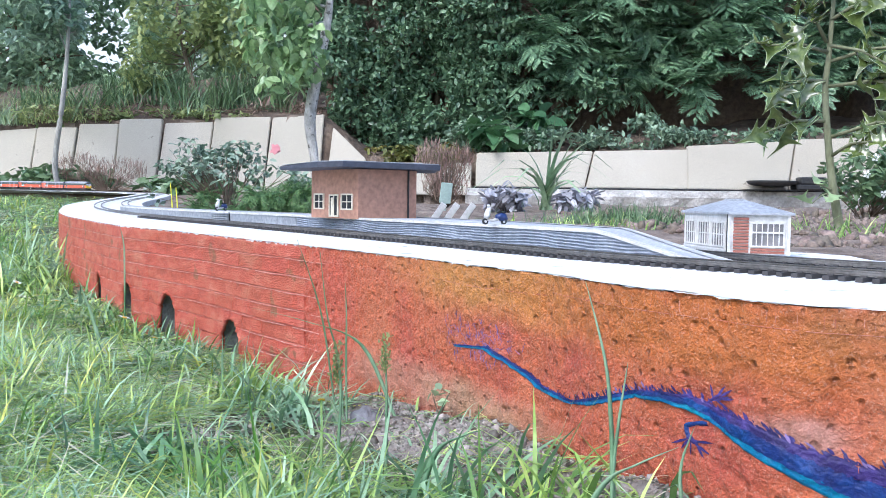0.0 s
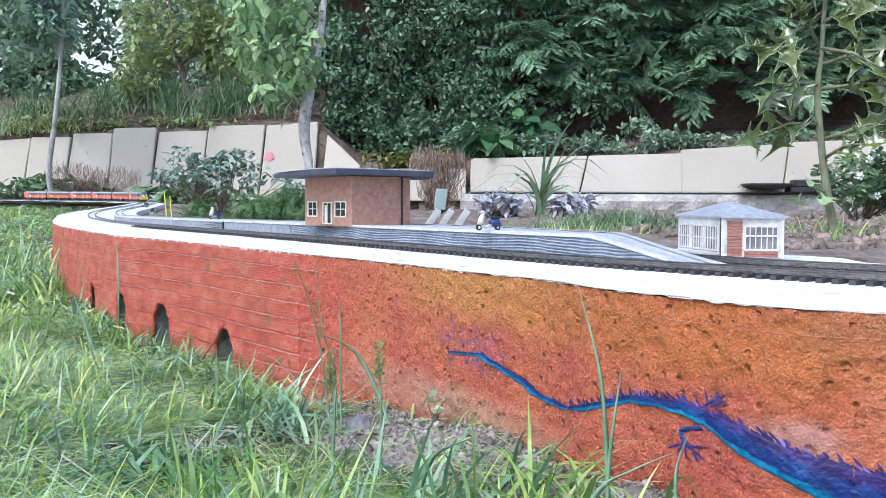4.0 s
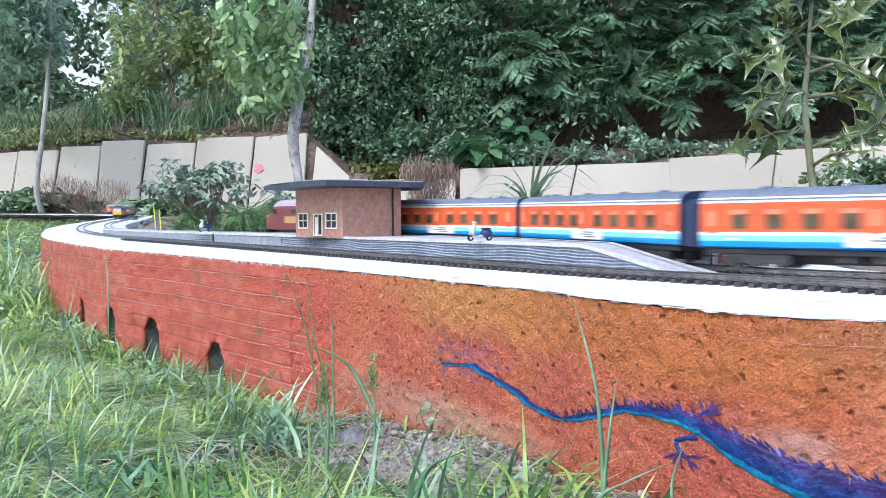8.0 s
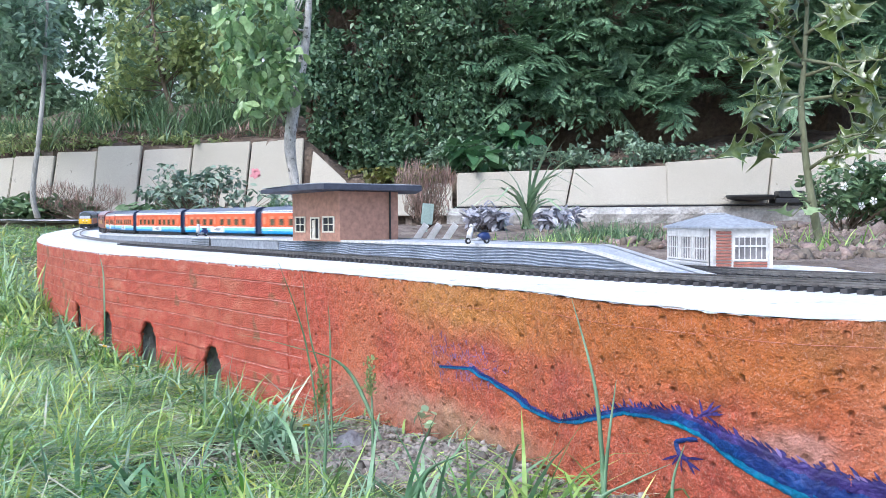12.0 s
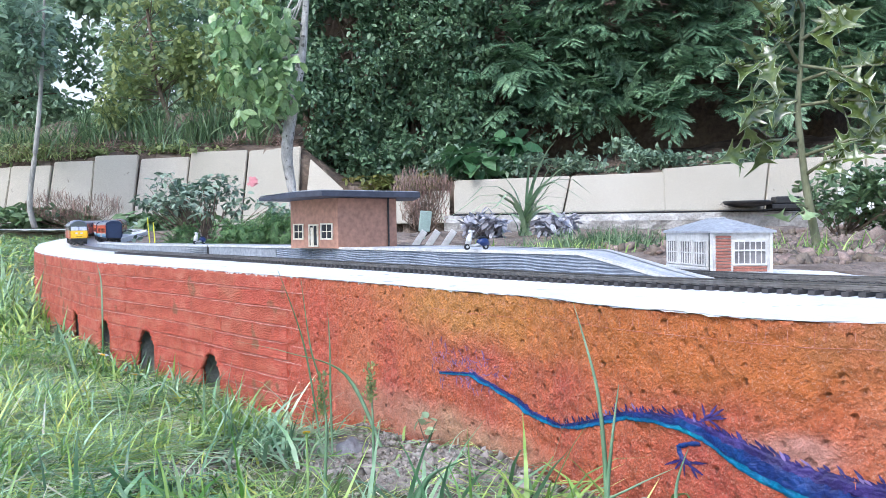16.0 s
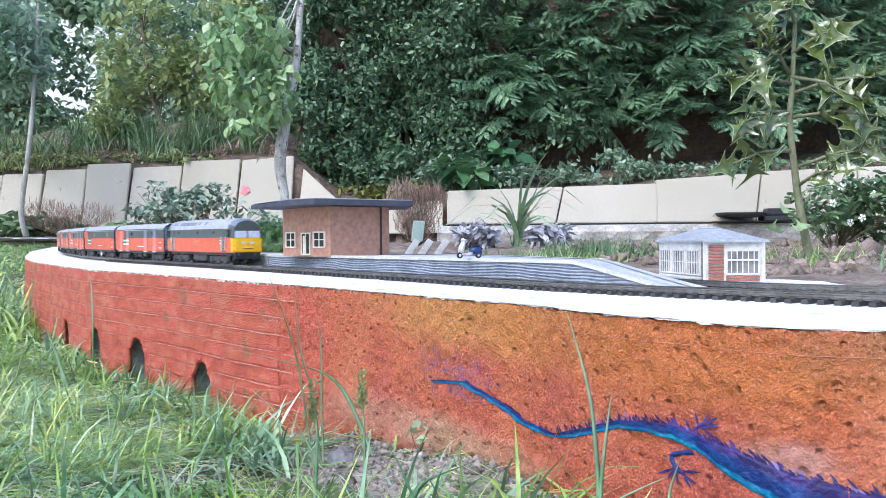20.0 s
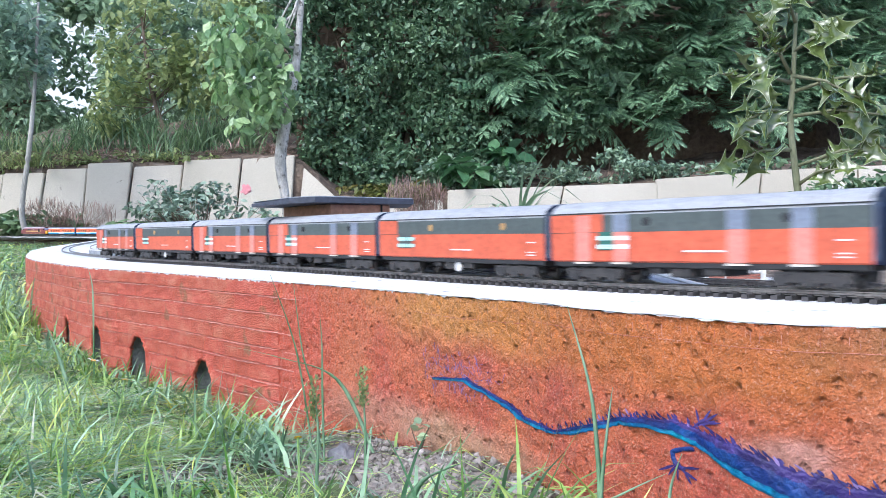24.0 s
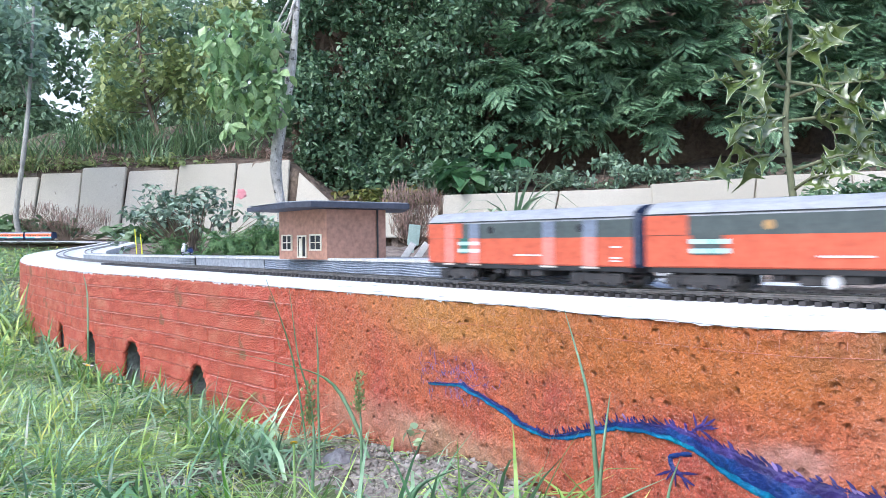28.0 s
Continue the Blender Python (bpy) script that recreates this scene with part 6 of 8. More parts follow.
def build_evergreen():
    """A dense small-leaved hedge: shoots of a few leaves each over a shaded heart, thinning out to the side."""
    rng = np.random.default_rng(11)
    hedge = thing("evergreen_hedge", "tall dense dark green evergreen hedge on the bank", "hedge")
    n = 9500
    x = rng.uniform(-1.15, 1.45, n)
    z = rng.uniform(0.48, 2.6, n)
    lump = np.array([0.20 * hum(a, b, 1.9, 11) + 0.16 * hum(a, b, 5.0, 14) for a, b in zip(x, z)])
    gaps = np.array([hum(a, b, 2.6, 19) + 0.6 * hum(a, b, 6.5, 23) for a, b in zip(x, z)])
    edge = np.clip((x - 0.55) / 0.6, 0, 1)
    keep = (gaps > -0.42 + 0.5 * edge) & (rng.random(n) > edge * 0.45) & (z > 0.5 + 0.05 * np.sin(x * 5) + 0.5 * edge)
    x, z, lump = x[keep], z[keep], lump[keep]
    y = 7.15 + lump + 0.5 * np.clip((0.62 - z) / 0.4, 0, 1) + rng.exponential(0.07, len(x)) + 0.35 * np.clip((-0.9 - x) / 0.25, 0, 1)
    per = 6
    base = np.repeat(np.stack([x, y, z], 1), per, 0)
    way = np.stack([rng.normal(0, 0.7, len(x)), -np.abs(rng.normal(0.8, 0.3, len(x))), rng.normal(0.25, 0.6, len(x))], 1)
    way /= np.linalg.norm(way, axis=1)[:, None]
    step = np.tile(np.arange(per) * 0.016, len(x))[:, None]
    pts = base + np.repeat(way, per, 0) * step + rng.normal(0, 0.006, base.shape)
    m = len(pts)
    foliage("leaves", LEAF, pts, rng.uniform(0.034, 0.062, m), frames_for(rng, m, 0.75, 0.2), M["privet"], hedge)
    hedge_heart(hedge, -1.0, 1.0, 7.75, 0.35, 0.5, 11)


def build_cypress():
    """Boughs of flat drooping sprays in layers, with dark hollows between and below them."""
    rng = np.random.default_rng(12)
    hedge = thing("cypress_hedge", "tall dark cypress hedge with flat feathery sprays", "hedge")
    origins, frames3, sizes = [], [], []
    for k in range(2300):
        x, z = rng.uniform(0.55, 4.7), rng.uniform(1.0, 2.75)
        if x < 1.05 and rng.random() < 0.45:
            continue
        if hum(x, z, 2.4, 41) + 0.5 * hum(x, z, 5.5, 43) < -0.34 or z < 1.08 + 0.18 * hum(x, 0, 2.5, 44):
            continue
        root = np.array([x, 7.30 + 0.30 * hum(x, z, 1.7, 12) + 0.16 * hum(x, z, 4.5, 15) + rng.exponential(0.07), z])
        d = np.array([rng.normal(-0.15, 0.75), -abs(rng.normal(0.75, 0.3)), rng.normal(-0.12, 0.30)])
        d /= np.linalg.norm(d)
        up = np.array([rng.normal(0, 0.35), -0.35 + rng.normal(0, 0.3), 1.0])
        side = np.cross(up, d)
        side /= np.linalg.norm(side)
        nor = np.cross(d, side)
        ln = rng.uniform(0.20, 0.40)
        for j in range(9):
            u = 0.12 + 0.11 * j
            s = 1 if j % 2 else -1
            a = s * rng.uniform(0.65, 0.95) if j < 8 else rng.uniform(-0.1, 0.1)
            e = d * math.cos(a) + side * math.sin(a) - nor * 0.15
            e /= np.linalg.norm(e)
            nn = nor - e * (nor @ e)
            nn /= np.linalg.norm(nn)
            origins.append(root + d * ln * u - nor * 0.10 * ln * u * u)
            frames3.append(np.stack([e, np.cross(nn, e), nn], 1))
            sizes.append(ln * (0.62 - 0.38 * u) * rng.uniform(0.8, 1.15))
    foliage("sprays", SPRAY, np.array(origins), np.array(sizes), np.array(frames3), M["conifer"], hedge)
    hedge_heart(hedge, 0.6, 4.8, 7.95, 0.55, 1.15, 12)


build_evergreen()
build_cypress()


# ---- painted lizard on the rendered wall ----
def build_lizard():
    liz = thing("painted_lizard", "blue and violet lizard painted in relief on the orange wall", "painting")
    s_top = [0.40, 0.3565, 0.330, 0.302, 0.271, 0.2405, 0.220, 0.202, 0.184, 0.167, 0.151, 0.1405, 0.127, 0.113, 0.098, 0.06, 0.0]
    z_top = [0.0668, 0.0716, 0.0652, 0.0565, 0.0550, 0.0636, 0.0708, 0.0735, 0.0742, 0.0712, 0.0694, 0.0664, 0.0622, 0.0594, 0.0572, 0.056, 0.062]
    s_low = [0.40, 0.3625, 0.335, 0.308, 0.2775, 0.2545, 0.236, 0.220, 0.200, 0.184, 0.1705, 0.1625, 0.151, 0.1345, 0.122, 0.1115, 0.0975, 0.05, 0.0]
    z_low = [0.0650, 0.0686, 0.0628, 0.0530, 0.0520, 0.0555, 0.0612, 0.0664, 0.0686, 0.0662, 0.0636, 0.0600, 0.0551, 0.0490, 0.0442, 0.0396, 0.0348, 0.022, 0.015]
    ends = 0.40

    def edge(run, kind):
        a, b = (s_top, z_top) if kind else (s_low, z_low)
        return float(np.interp(run, [ends - v for v in a], b))

    def on_wall(s, z, o):
        x, y, d = wall_point(s, o + relief(s, z))
        return x, y, z
    n = 330
    for name, a, b, mat, lift in (("belly", 0.0, 0.33, M["lizard_low"], 0.0010), ("flank", 0.28, 0.72, M["lizard"], 0.0013), ("back", 0.66, 1.0, M["lizard_dark"], 0.0011)):
        bm = bmesh.new()
        rows = []
        for i in range(n):
            run = 0.40 * i / (n - 1)
            lo, hi = edge(run, 0), edge(run, 1)
            thick = hi - lo
            lo -= 0.0008 * hum(run, 0, 230, 1) * min(1, thick / 0.006)
            hi += (0.0016 * max(0, hum(run, 0, 260, 2)) + 0.0008 * hum(run, 0, 600, 3)) * min(1, thick / 0.006)
            row = []
            # the tail is blue up to its top; the violet back begins at the hips
            grow = min(1.0, max(0.0, (run - 0.15) / 0.09))
            a1 = 1 - (1 - a) * grow if name == "back" else a
            b1 = 1 - (1 - b) * grow if name == "flank" else b
            if name == "belly":
                b1 = b + (0.70 - b) * (1 - grow)
            elif name == "flank":
                a1 = a + (0.62 - a) * (1 - grow)
            for k in range(6):
                w = a1 + (b1 - a1) * k / 5
                if (k == 0 and a > 0) or (k == 5 and b < 1):
                    w += 0.06 * hum(run, a, 160, 3) + 0.05 * hum(run, a, 420, 4)
                rim = (k == 0 and a == 0) or (k == 5 and b == 1)
                row.append(bm.verts.new(on_wall(ends - run, lo + (hi - lo) * w, -0.0004 if rim else lift + 0.0005 * hum(run, w, 200, 7))))
            rows.append(row)
        for u, v in zip(rows, rows[1:]):
            for k in range(5):
                bm.faces.new((u[k], u[k + 1], v[k + 1], v[k]))
        bmesh.ops.recalc_face_normals(bm, faces=bm.faces)
        part(name, bm, mat, liz, "", True)
    rng = random.Random(3)

    def flake(name, s, z, length, angle, width, mat, lift=0.0010):
        """A short tapering brush stroke."""
        bm = bmesh.new()
        c, t = math.cos(angle), math.sin(angle)
        vs = []
        for u, w in ((0, 0.35), (0.35, 1.0), (0.75, 0.6)):
            for side in (-1, 1):
                vs.append(bm.verts.new(on_wall(s - c * length * u + t * width * w * side, z + t * length * u + c * width * w * side, lift * (1 - 0.4 * u))))
        tip = bm.verts.new(on_wall(s - c * length, z + t * length, 0.0002))
        for i in (0, 2):
            bm.faces.new((vs[i], vs[i + 2], vs[i + 3], vs[i + 1]))
        bm.faces.new((vs[4], tip, vs[5]))
        bmesh.ops.recalc_face_normals(bm, faces=bm.faces)
        part(name, bm, mat, liz, "", True)
    # spiky crest: short strokes leaning back along the spine
    for i in range(120):
        run = 0.115 + 0.265 * i / 119 + rng.uniform(-0.001, 0.001)
        big = min(1.0, (run - 0.10) / 0.08)
        for row in range(1 if i % 3 else 2):
            flake("crest_spike", ends - run, edge(run, 1) - 0.0006 + row * 0.0016, rng.uniform(0.0028, 0.0052) * (0.45 + 0.6 * big), rng.uniform(2.15, 2.8), rng.uniform(0.0005, 0.0008),
                  M["lizard_dark"] if rng.random() < 0.85 else M["pale_violet"])

    # feet in single strokes
    for pts, w, mat in (([(0.1745, 0.0636), (0.1818, 0.0622), (0.1878, 0.0600)], 0.0011, M["lizard"]), ([(0.1880, 0.0606), (0.1872, 0.0575), (0.1852, 0.0545)], 0.0012, M["lizard"]),
                        ([(0.1860, 0.0552), (0.1825, 0.0540), (0.1790, 0.0536)], 0.0014, M["lizard_dark"]), ([(0.1760, 0.0725), (0.1725, 0.0755), (0.1690, 0.0772)], 0.0010, M["lizard_dark"])):
        bm = bmesh.new()
        vs = []
        for j, (s, z) in enumerate(pts):
            d = np.array(pts[min(j + 1, 2)]) - np.array(pts[max(j - 1, 0)])
            d = d / np.hypot(*d)
            vs.append([bm.verts.new(on_wall(s - d[1] * w * k, z + d[0] * w * k, -0.0003 if k else 0.0012)) for k in (-1, 0, 1)])
        for u, v in zip(vs, vs[1:]):
            for k in (0, 1):
                bm.faces.new((u[k], u[k + 1], v[k + 1], v[k]))
        bmesh.ops.recalc_face_normals(bm, faces=bm.faces)
        part("leg", bm, mat, liz, "", True)
    for s, z, ln, ang, w in ((0.1855, 0.0545, 0.011, 3.55, 0.0007), (0.1845, 0.0545, 0.008, 3.95, 0.0007), (0.1800, 0.0540, 0.008, -0.9, 0.0007), (0.1800, 0.0545, 0.010, 0.15, 0.0007), (0.1810, 0.0535, 0.0105, -0.35, 0.0007),
                             (0.1830, 0.0540, 0.007, -1.6, 0.0006), (0.1725, 0.0755, 0.0065, 1.9, 0.0007), (0.1700, 0.0765, 0.0065, 1.0, 0.0008), (0.1685, 0.0768, 0.009, 0.55, 0.0007),
                             (0.1690, 0.0760, 0.010, 0.15, 0.0007), (0.1700, 0.0750, 0.008, -0.35, 0.0006), (0.1720, 0.0745, 0.012, 0.35, 0.0007)):
        flake("toe", s, z, ln, ang, w, M["lizard_dark"])
    # fine violet hatching round the tail's tip
    bm = bmesh.new()
    for k in range(150):
        a = rng.uniform(-0.3, 3.4) if k % 4 else rng.uniform(3.4, 6.0)
        c = (0.372 + rng.uniform(-0.034, 0.034), 0.0705)
        r0 = rng.uniform(0.003, 0.016) * (1 if k % 4 else 0.7)
        r1 = r0 + rng.uniform(0.002, 0.005)
        b = a + rng.uniform(-0.3, 0.3)
        tube(bm, [on_wall(c[0] - math.cos(a) * r0, c[1] + math.sin(a) * r0, 0.0004), on_wall(c[0] - math.cos(b) * r1, c[1] + math.sin(b) * r1, 0.0004)], 0.00017, 4)
    hatch = part("hatching", bm, M["pale_violet"], liz, "thin faded violet hatching strokes")
    hatch["kind"] = "stuff"
    return liz


build_lizard()


def build_scored_lines(wall):
    """Pale lines scored under the deck's edge: one along the render and short upright ticks."""
    rng = random.Random(6)
    for s0, s1, z, wob in ((-0.1, 0.30, 0.1100, 0.0012), (0.30, 0.62, 0.1075, 0.002)):
        bm = bmesh.new()
        tube(bm, [wall_point(s, 0.0022 * hum(s, z, 38, 2) + 0.0012 * hum(s, z, 110, 4) + 0.0002)[:2] + (z + wob * hum(s, 1, 9),) for s in np.arange(s0, s1, 0.006)], 0.00016, 5)
        part("scored_line", bm, M["mortar"], wall, "pale scored line")
    for k in range(30):
        s = 0.02 + k * 0.0075 + rng.uniform(-0.0024, 0.0024)
        bm = bmesh.new()
        z1 = 0.1155
        tube(bm, [wall_point(s, 0.0022 * hum(s, z, 38, 2) + 0.0012 * hum(s, z, 110, 4) + 0.0001)[:2] + (z,) for z in (0.1105 + rng.uniform(0, 0.003), 0.1130, 0.1165)], 0.00013, 4)
        part("scored_tick", bm, M["mortar"], wall)


build_scored_lines(outer_wall)


# ---- grass ----
def signed_many(xy):
    q = EDGE[0]
    out = np.empty(len(xy))
    for a in range(0, len(xy), 4000):
        b = xy[a:a + 4000]
        d2 = (b[:, None, 0] - q[None, :, 0]) ** 2 + (b[:, None, 1] - q[None, :, 1]) ** 2
        i = np.argmin(d2, 1)
        t = q[np.minimum(i + 1, len(q) - 1)] - q[np.maximum(i - 1, 0)]
        side = t[:, 0] * (b[:, 1] - q[i, 1]) - t[:, 1] * (b[:, 0] - q[i, 0])
        out[a:a + 4000] = np.sqrt(d2[np.arange(len(b)), i]) * np.sign(side)
    return out


def blades(name, pts, length, width, lean, bend, rng, mat, parent=None, steps=4):
    n = len(pts)
    clump = np.array([hum(a, b, 16, 31) * 9 for a, b in pts[:, :2]])
    yaw = clump + rng.normal(0, 1.1, n)
    face = yaw + rng.normal(np.pi / 2, 0.5, n)
    h = np.stack([np.cos(yaw), np.sin(yaw), np.zeros(n)], 1)
    w = np.stack([np.cos(face), np.sin(face), rng.normal(0, 0.15, n)], 1)
    up = np.array([0, 0, 1.0])
    rings = []
    for k in range(steps + 1):
        u = k / steps
        c = pts + h * ((lean * u + bend * u * u) * length)[:, None] + up * (length * u * np.sqrt(np.maximum(0.05, 1 - np.minimum(0.95, (lean + bend * u) ** 2))))[:, None]
        if k < steps:
            half = (width * 0.5 * (1 - u ** 1.6) * (0.75 + 0.5 * min(u * 3, 0.5)))[:, None]
            rings += [c - w * half, c + w * half]
        else:
            rings.append(c)
    v = np.stack(rings, 1)
    k = v.shape[1]
    faces = [(2 * i, 2 * i + 1, 2 * i + 3, 2 * i + 2) for i in range(steps - 1)] + [(2 * steps - 2, 2 * steps - 1, 2 * steps)]
    me = bpy.data.meshes.new(name)
    loops = np.concatenate([np.array(f) for f in faces])
    count = np.array([len(f) for f in faces])
    allloops = (loops[None, :] + (np.arange(n) * k)[:, None]).ravel()
    totals = np.tile(count, n)
    me.vertices.add(n * k)
    me.vertices.foreach_set("co", v.reshape(-1, 3).astype(np.float32).ravel())
    me.loops.add(len(allloops))
    me.loops.foreach_set("vertex_index", allloops.astype(np.int32))
    me.polygons.add(len(totals))
    me.polygons.foreach_set("loop_start", np.r_[0, np.cumsum(totals)[:-1]].astype(np.int32))
    me.polygons.foreach_set("loop_total", totals.astype(np.int32))
    me.materials.append(mat)
    me.update(calc_edges=True)
    me.validate()
    me.polygons.foreach_set("use_smooth", [True] * len(me.polygons))
    ob = new(name, me)
    if parent is not None:
        ob.parent = parent
    return ob


def on_ground(xy):
    return np.array([(x, y, ground_z(x, y)) for x, y in xy])


def build_lawn():
    rng = np.random.default_rng(5)
    green, blue, lime, dry = [], [], [], []
    for y0, y1, n, ln, wd in ((0.30, 0.75, 24000, (0.016, 0.046), 0.0017), (0.75, 1.3, 25000, (0.016, 0.042), 0.0020), (1.3, 2.2, 18000, (0.02, 0.048), 0.0032), (2.2, 5.9, 15000, (0.03, 0.065), 0.007)):
        y = rng.uniform(y0, y1, n * 2)
        x = rng.uniform(-0.60 * y - 0.05, 0.30, n * 2)
        s = signed_many(np.stack([x, y], 1))
        patch = np.array([hum(a, b, 3.5, 6) + 0.5 * hum(a, b, 11, 2) for a, b in zip(x, y)])
        bare = (s < 0.125 + 0.05 * patch) & (y < 0.78) & (rng.random(len(x)) < 0.93)
        thin = (patch < -0.16) & (rng.random(len(x)) < 0.85)
        worn = (((x + 0.165) / 0.045) ** 2 + ((y - 0.60) / 0.05) ** 2 < 1 + patch) & (rng.random(len(x)) < 0.88)
        ok = (s > 0.003) & ~bare & ~thin & ~worn
        x, y, patch = x[ok][:n], y[ok][:n], patch[ok][:n]
        pts = on_ground(np.stack([x, y], 1))
        m = len(pts)
        length = rng.uniform(*ln, m) * (1 + 0.5 * np.maximum(0, patch))
        lean, bend = np.abs(rng.normal(0.80, 0.34, m)), np.abs(rng.normal(0.85, 0.4, m))
        length *= np.clip(0.45 + 4 * s[ok][:n], 0.45, 1.0) * np.where(rng.random(m) < 0.12, 1.6, 1.0)
        width = wd * rng.uniform(0.6, 1.3, m)
        # dry, yellow-green and blue-green blades mixed in by clumps
        pick = rng.random(m) + 0.25 * np.array([hum(a, b, 9, 14) for a, b in pts[:, :2]])
        # extra yellow blades at the left edge stand in for a sunlit patch
        sunlit_side = (x < -0.43 * y - 0.06) & (y > 0.75) & (y < 1.35)
        kinds = np.where(pick < 0.13, 3, np.where(pick > 0.72, 1, np.where((pick < 0.24) | (sunlit_side & (pick < 0.62)), 2, 0)))
        for kind, sel in ((green, kinds == 0), (blue, kinds == 1), (lime, kinds == 2), (dry, kinds == 3)):
            kind.append((pts[sel], length[sel], width[sel], lean[sel] + (0.35 if kind is dry else 0), bend[sel]))
    for name, sets, mat, label in (("lawn_grass", green, M["blade"], "long unmown green lawn grass"), ("lawn_grass", blue, M["blue_blade"], "bluish green grass blades in the lawn"),
                                    ("lawn_grass", lime, M["lime_blade"], "yellow-green grass blades in the lawn, massed at the left as painted sunlight"), ("dry_lawn_grass", dry, M["straw"], "pale dry grass lying in the lawn")):
        a = [np.concatenate([s[k] for s in sets]) for k in range(5)]
        tagged(blades(name, a[0], a[1], a[2], a[3], a[4], rng, mat), label, "grass", kind="stuff")
    # tufts: against the wall, in front of the soil and at the far end
    spots = [(-0.15, 0.70, 110, 0.055), (-0.12, 0.655, 110, 0.06), (-0.17, 0.72, 60, 0.045), (-0.09, 0.62, 50, 0.05), (-0.05, 0.42, 60, 0.06), (0.0, 0.415, 70, 0.062), (0.035, 0.40, 60, 0.06),
             (-0.02, 0.40, 60, 0.05), (-0.68, 1.50, 110, 0.09), (-0.72, 1.58, 110, 0.11), (-0.62, 1.42, 60, 0.05), (-0.51, 1.27, 30, 0.035), (-0.42, 1.13, 30, 0.04), (-0.33, 1.02, 30, 0.035),
             (-0.80, 1.72, 120, 0.12), (-0.92, 1.95, 100, 0.11), (-0.10, 0.46, 50, 0.05), (-0.16, 0.52, 60, 0.05), (0.062, 0.385, 40, 0.055), (-0.25, 0.85, 30, 0.035), (-1.2, 2.4, 90, 0.09)]
    for s in (0.77, 0.80, 0.83, 0.95, 0.985, 1.02, 1.09, 1.13, 1.26, 1.30, 0.70, 0.88):
        x, y, d = wall_point(s, 0.045)
        spots.append((x, y, 40, 0.044))
    for k, (x, y, n, ln) in enumerate(spots):
        xy = np.stack([rng.normal(x, 0.018 + 0.02 * (y > 1.2), n), rng.normal(y, 0.018 + 0.03 * (y > 1.2), n)], 1)
        xy = xy[signed_many(xy) > 0.004]
        n = len(xy)
        if n < 5:
            continue
        tuft = blades("grass_tuft", on_ground(xy), rng.uniform(0.5, 1.15, n) * ln, rng.uniform(0.0018, 0.0038, n) * (1 + 0.5 * (y > 1.2)), np.abs(rng.normal(0.45, 0.28, n)), np.abs(rng.normal(0.7, 0.35, n)), rng, M["blue_blade"] if k % 2 else M["blade"])
        tagged(tuft, "tuft of long green grass beside the wall", "grass tuft", "grass tufts", "stuff")


build_lawn()


def build_stalk(points, r, label, head=False):
    st = thing("grass_stalk", label, "grass stalk", group="single grass stalks")
    bm = bmesh.new()
    q, run = spline(points, 6)
    n = len(q)
    prev = None
    for i in range(n):
        u = i / (n - 1)
        w = 0.75 * r * (1 - u ** 2.5) * (0.7 + 0.6 * min(u * 2, 0.5)) + 0.0001
        a = [bm.verts.new((q[i, 0] - w, q[i, 1], q[i, 2])), bm.verts.new((q[i, 0], q[i, 1] + w * 0.35, q[i, 2])), bm.verts.new((q[i, 0] + w, q[i, 1], q[i, 2])), bm.verts.new((q[i, 0], q[i, 1] + w * 0.15, q[i, 2]))]
        if prev:
            for k in range(4):
                bm.faces.new((prev[k], prev[(k + 1) % 4], a[(k + 1) % 4], a[k]))
        prev = a
    part("blade", bm, M["blue_blade"], st, "", True)
    if head:
        rng = np.random.default_rng(8)
        top = q[-1]
        k = 120
        u = rng.uniform(0, 1, k)
        pts = np.stack([top[0] + rng.normal(0, 0.0012, k), top[1] + rng.normal(0, 0.0012, k), top[2] - 0.016 + 0.022 * u], 1)
        foliage("seed_head", LEAF, pts, np.full(k, 0.0026), frames_for(rng, k, 0.5, -1.1), M["shrub_leaf"], st)
    return st


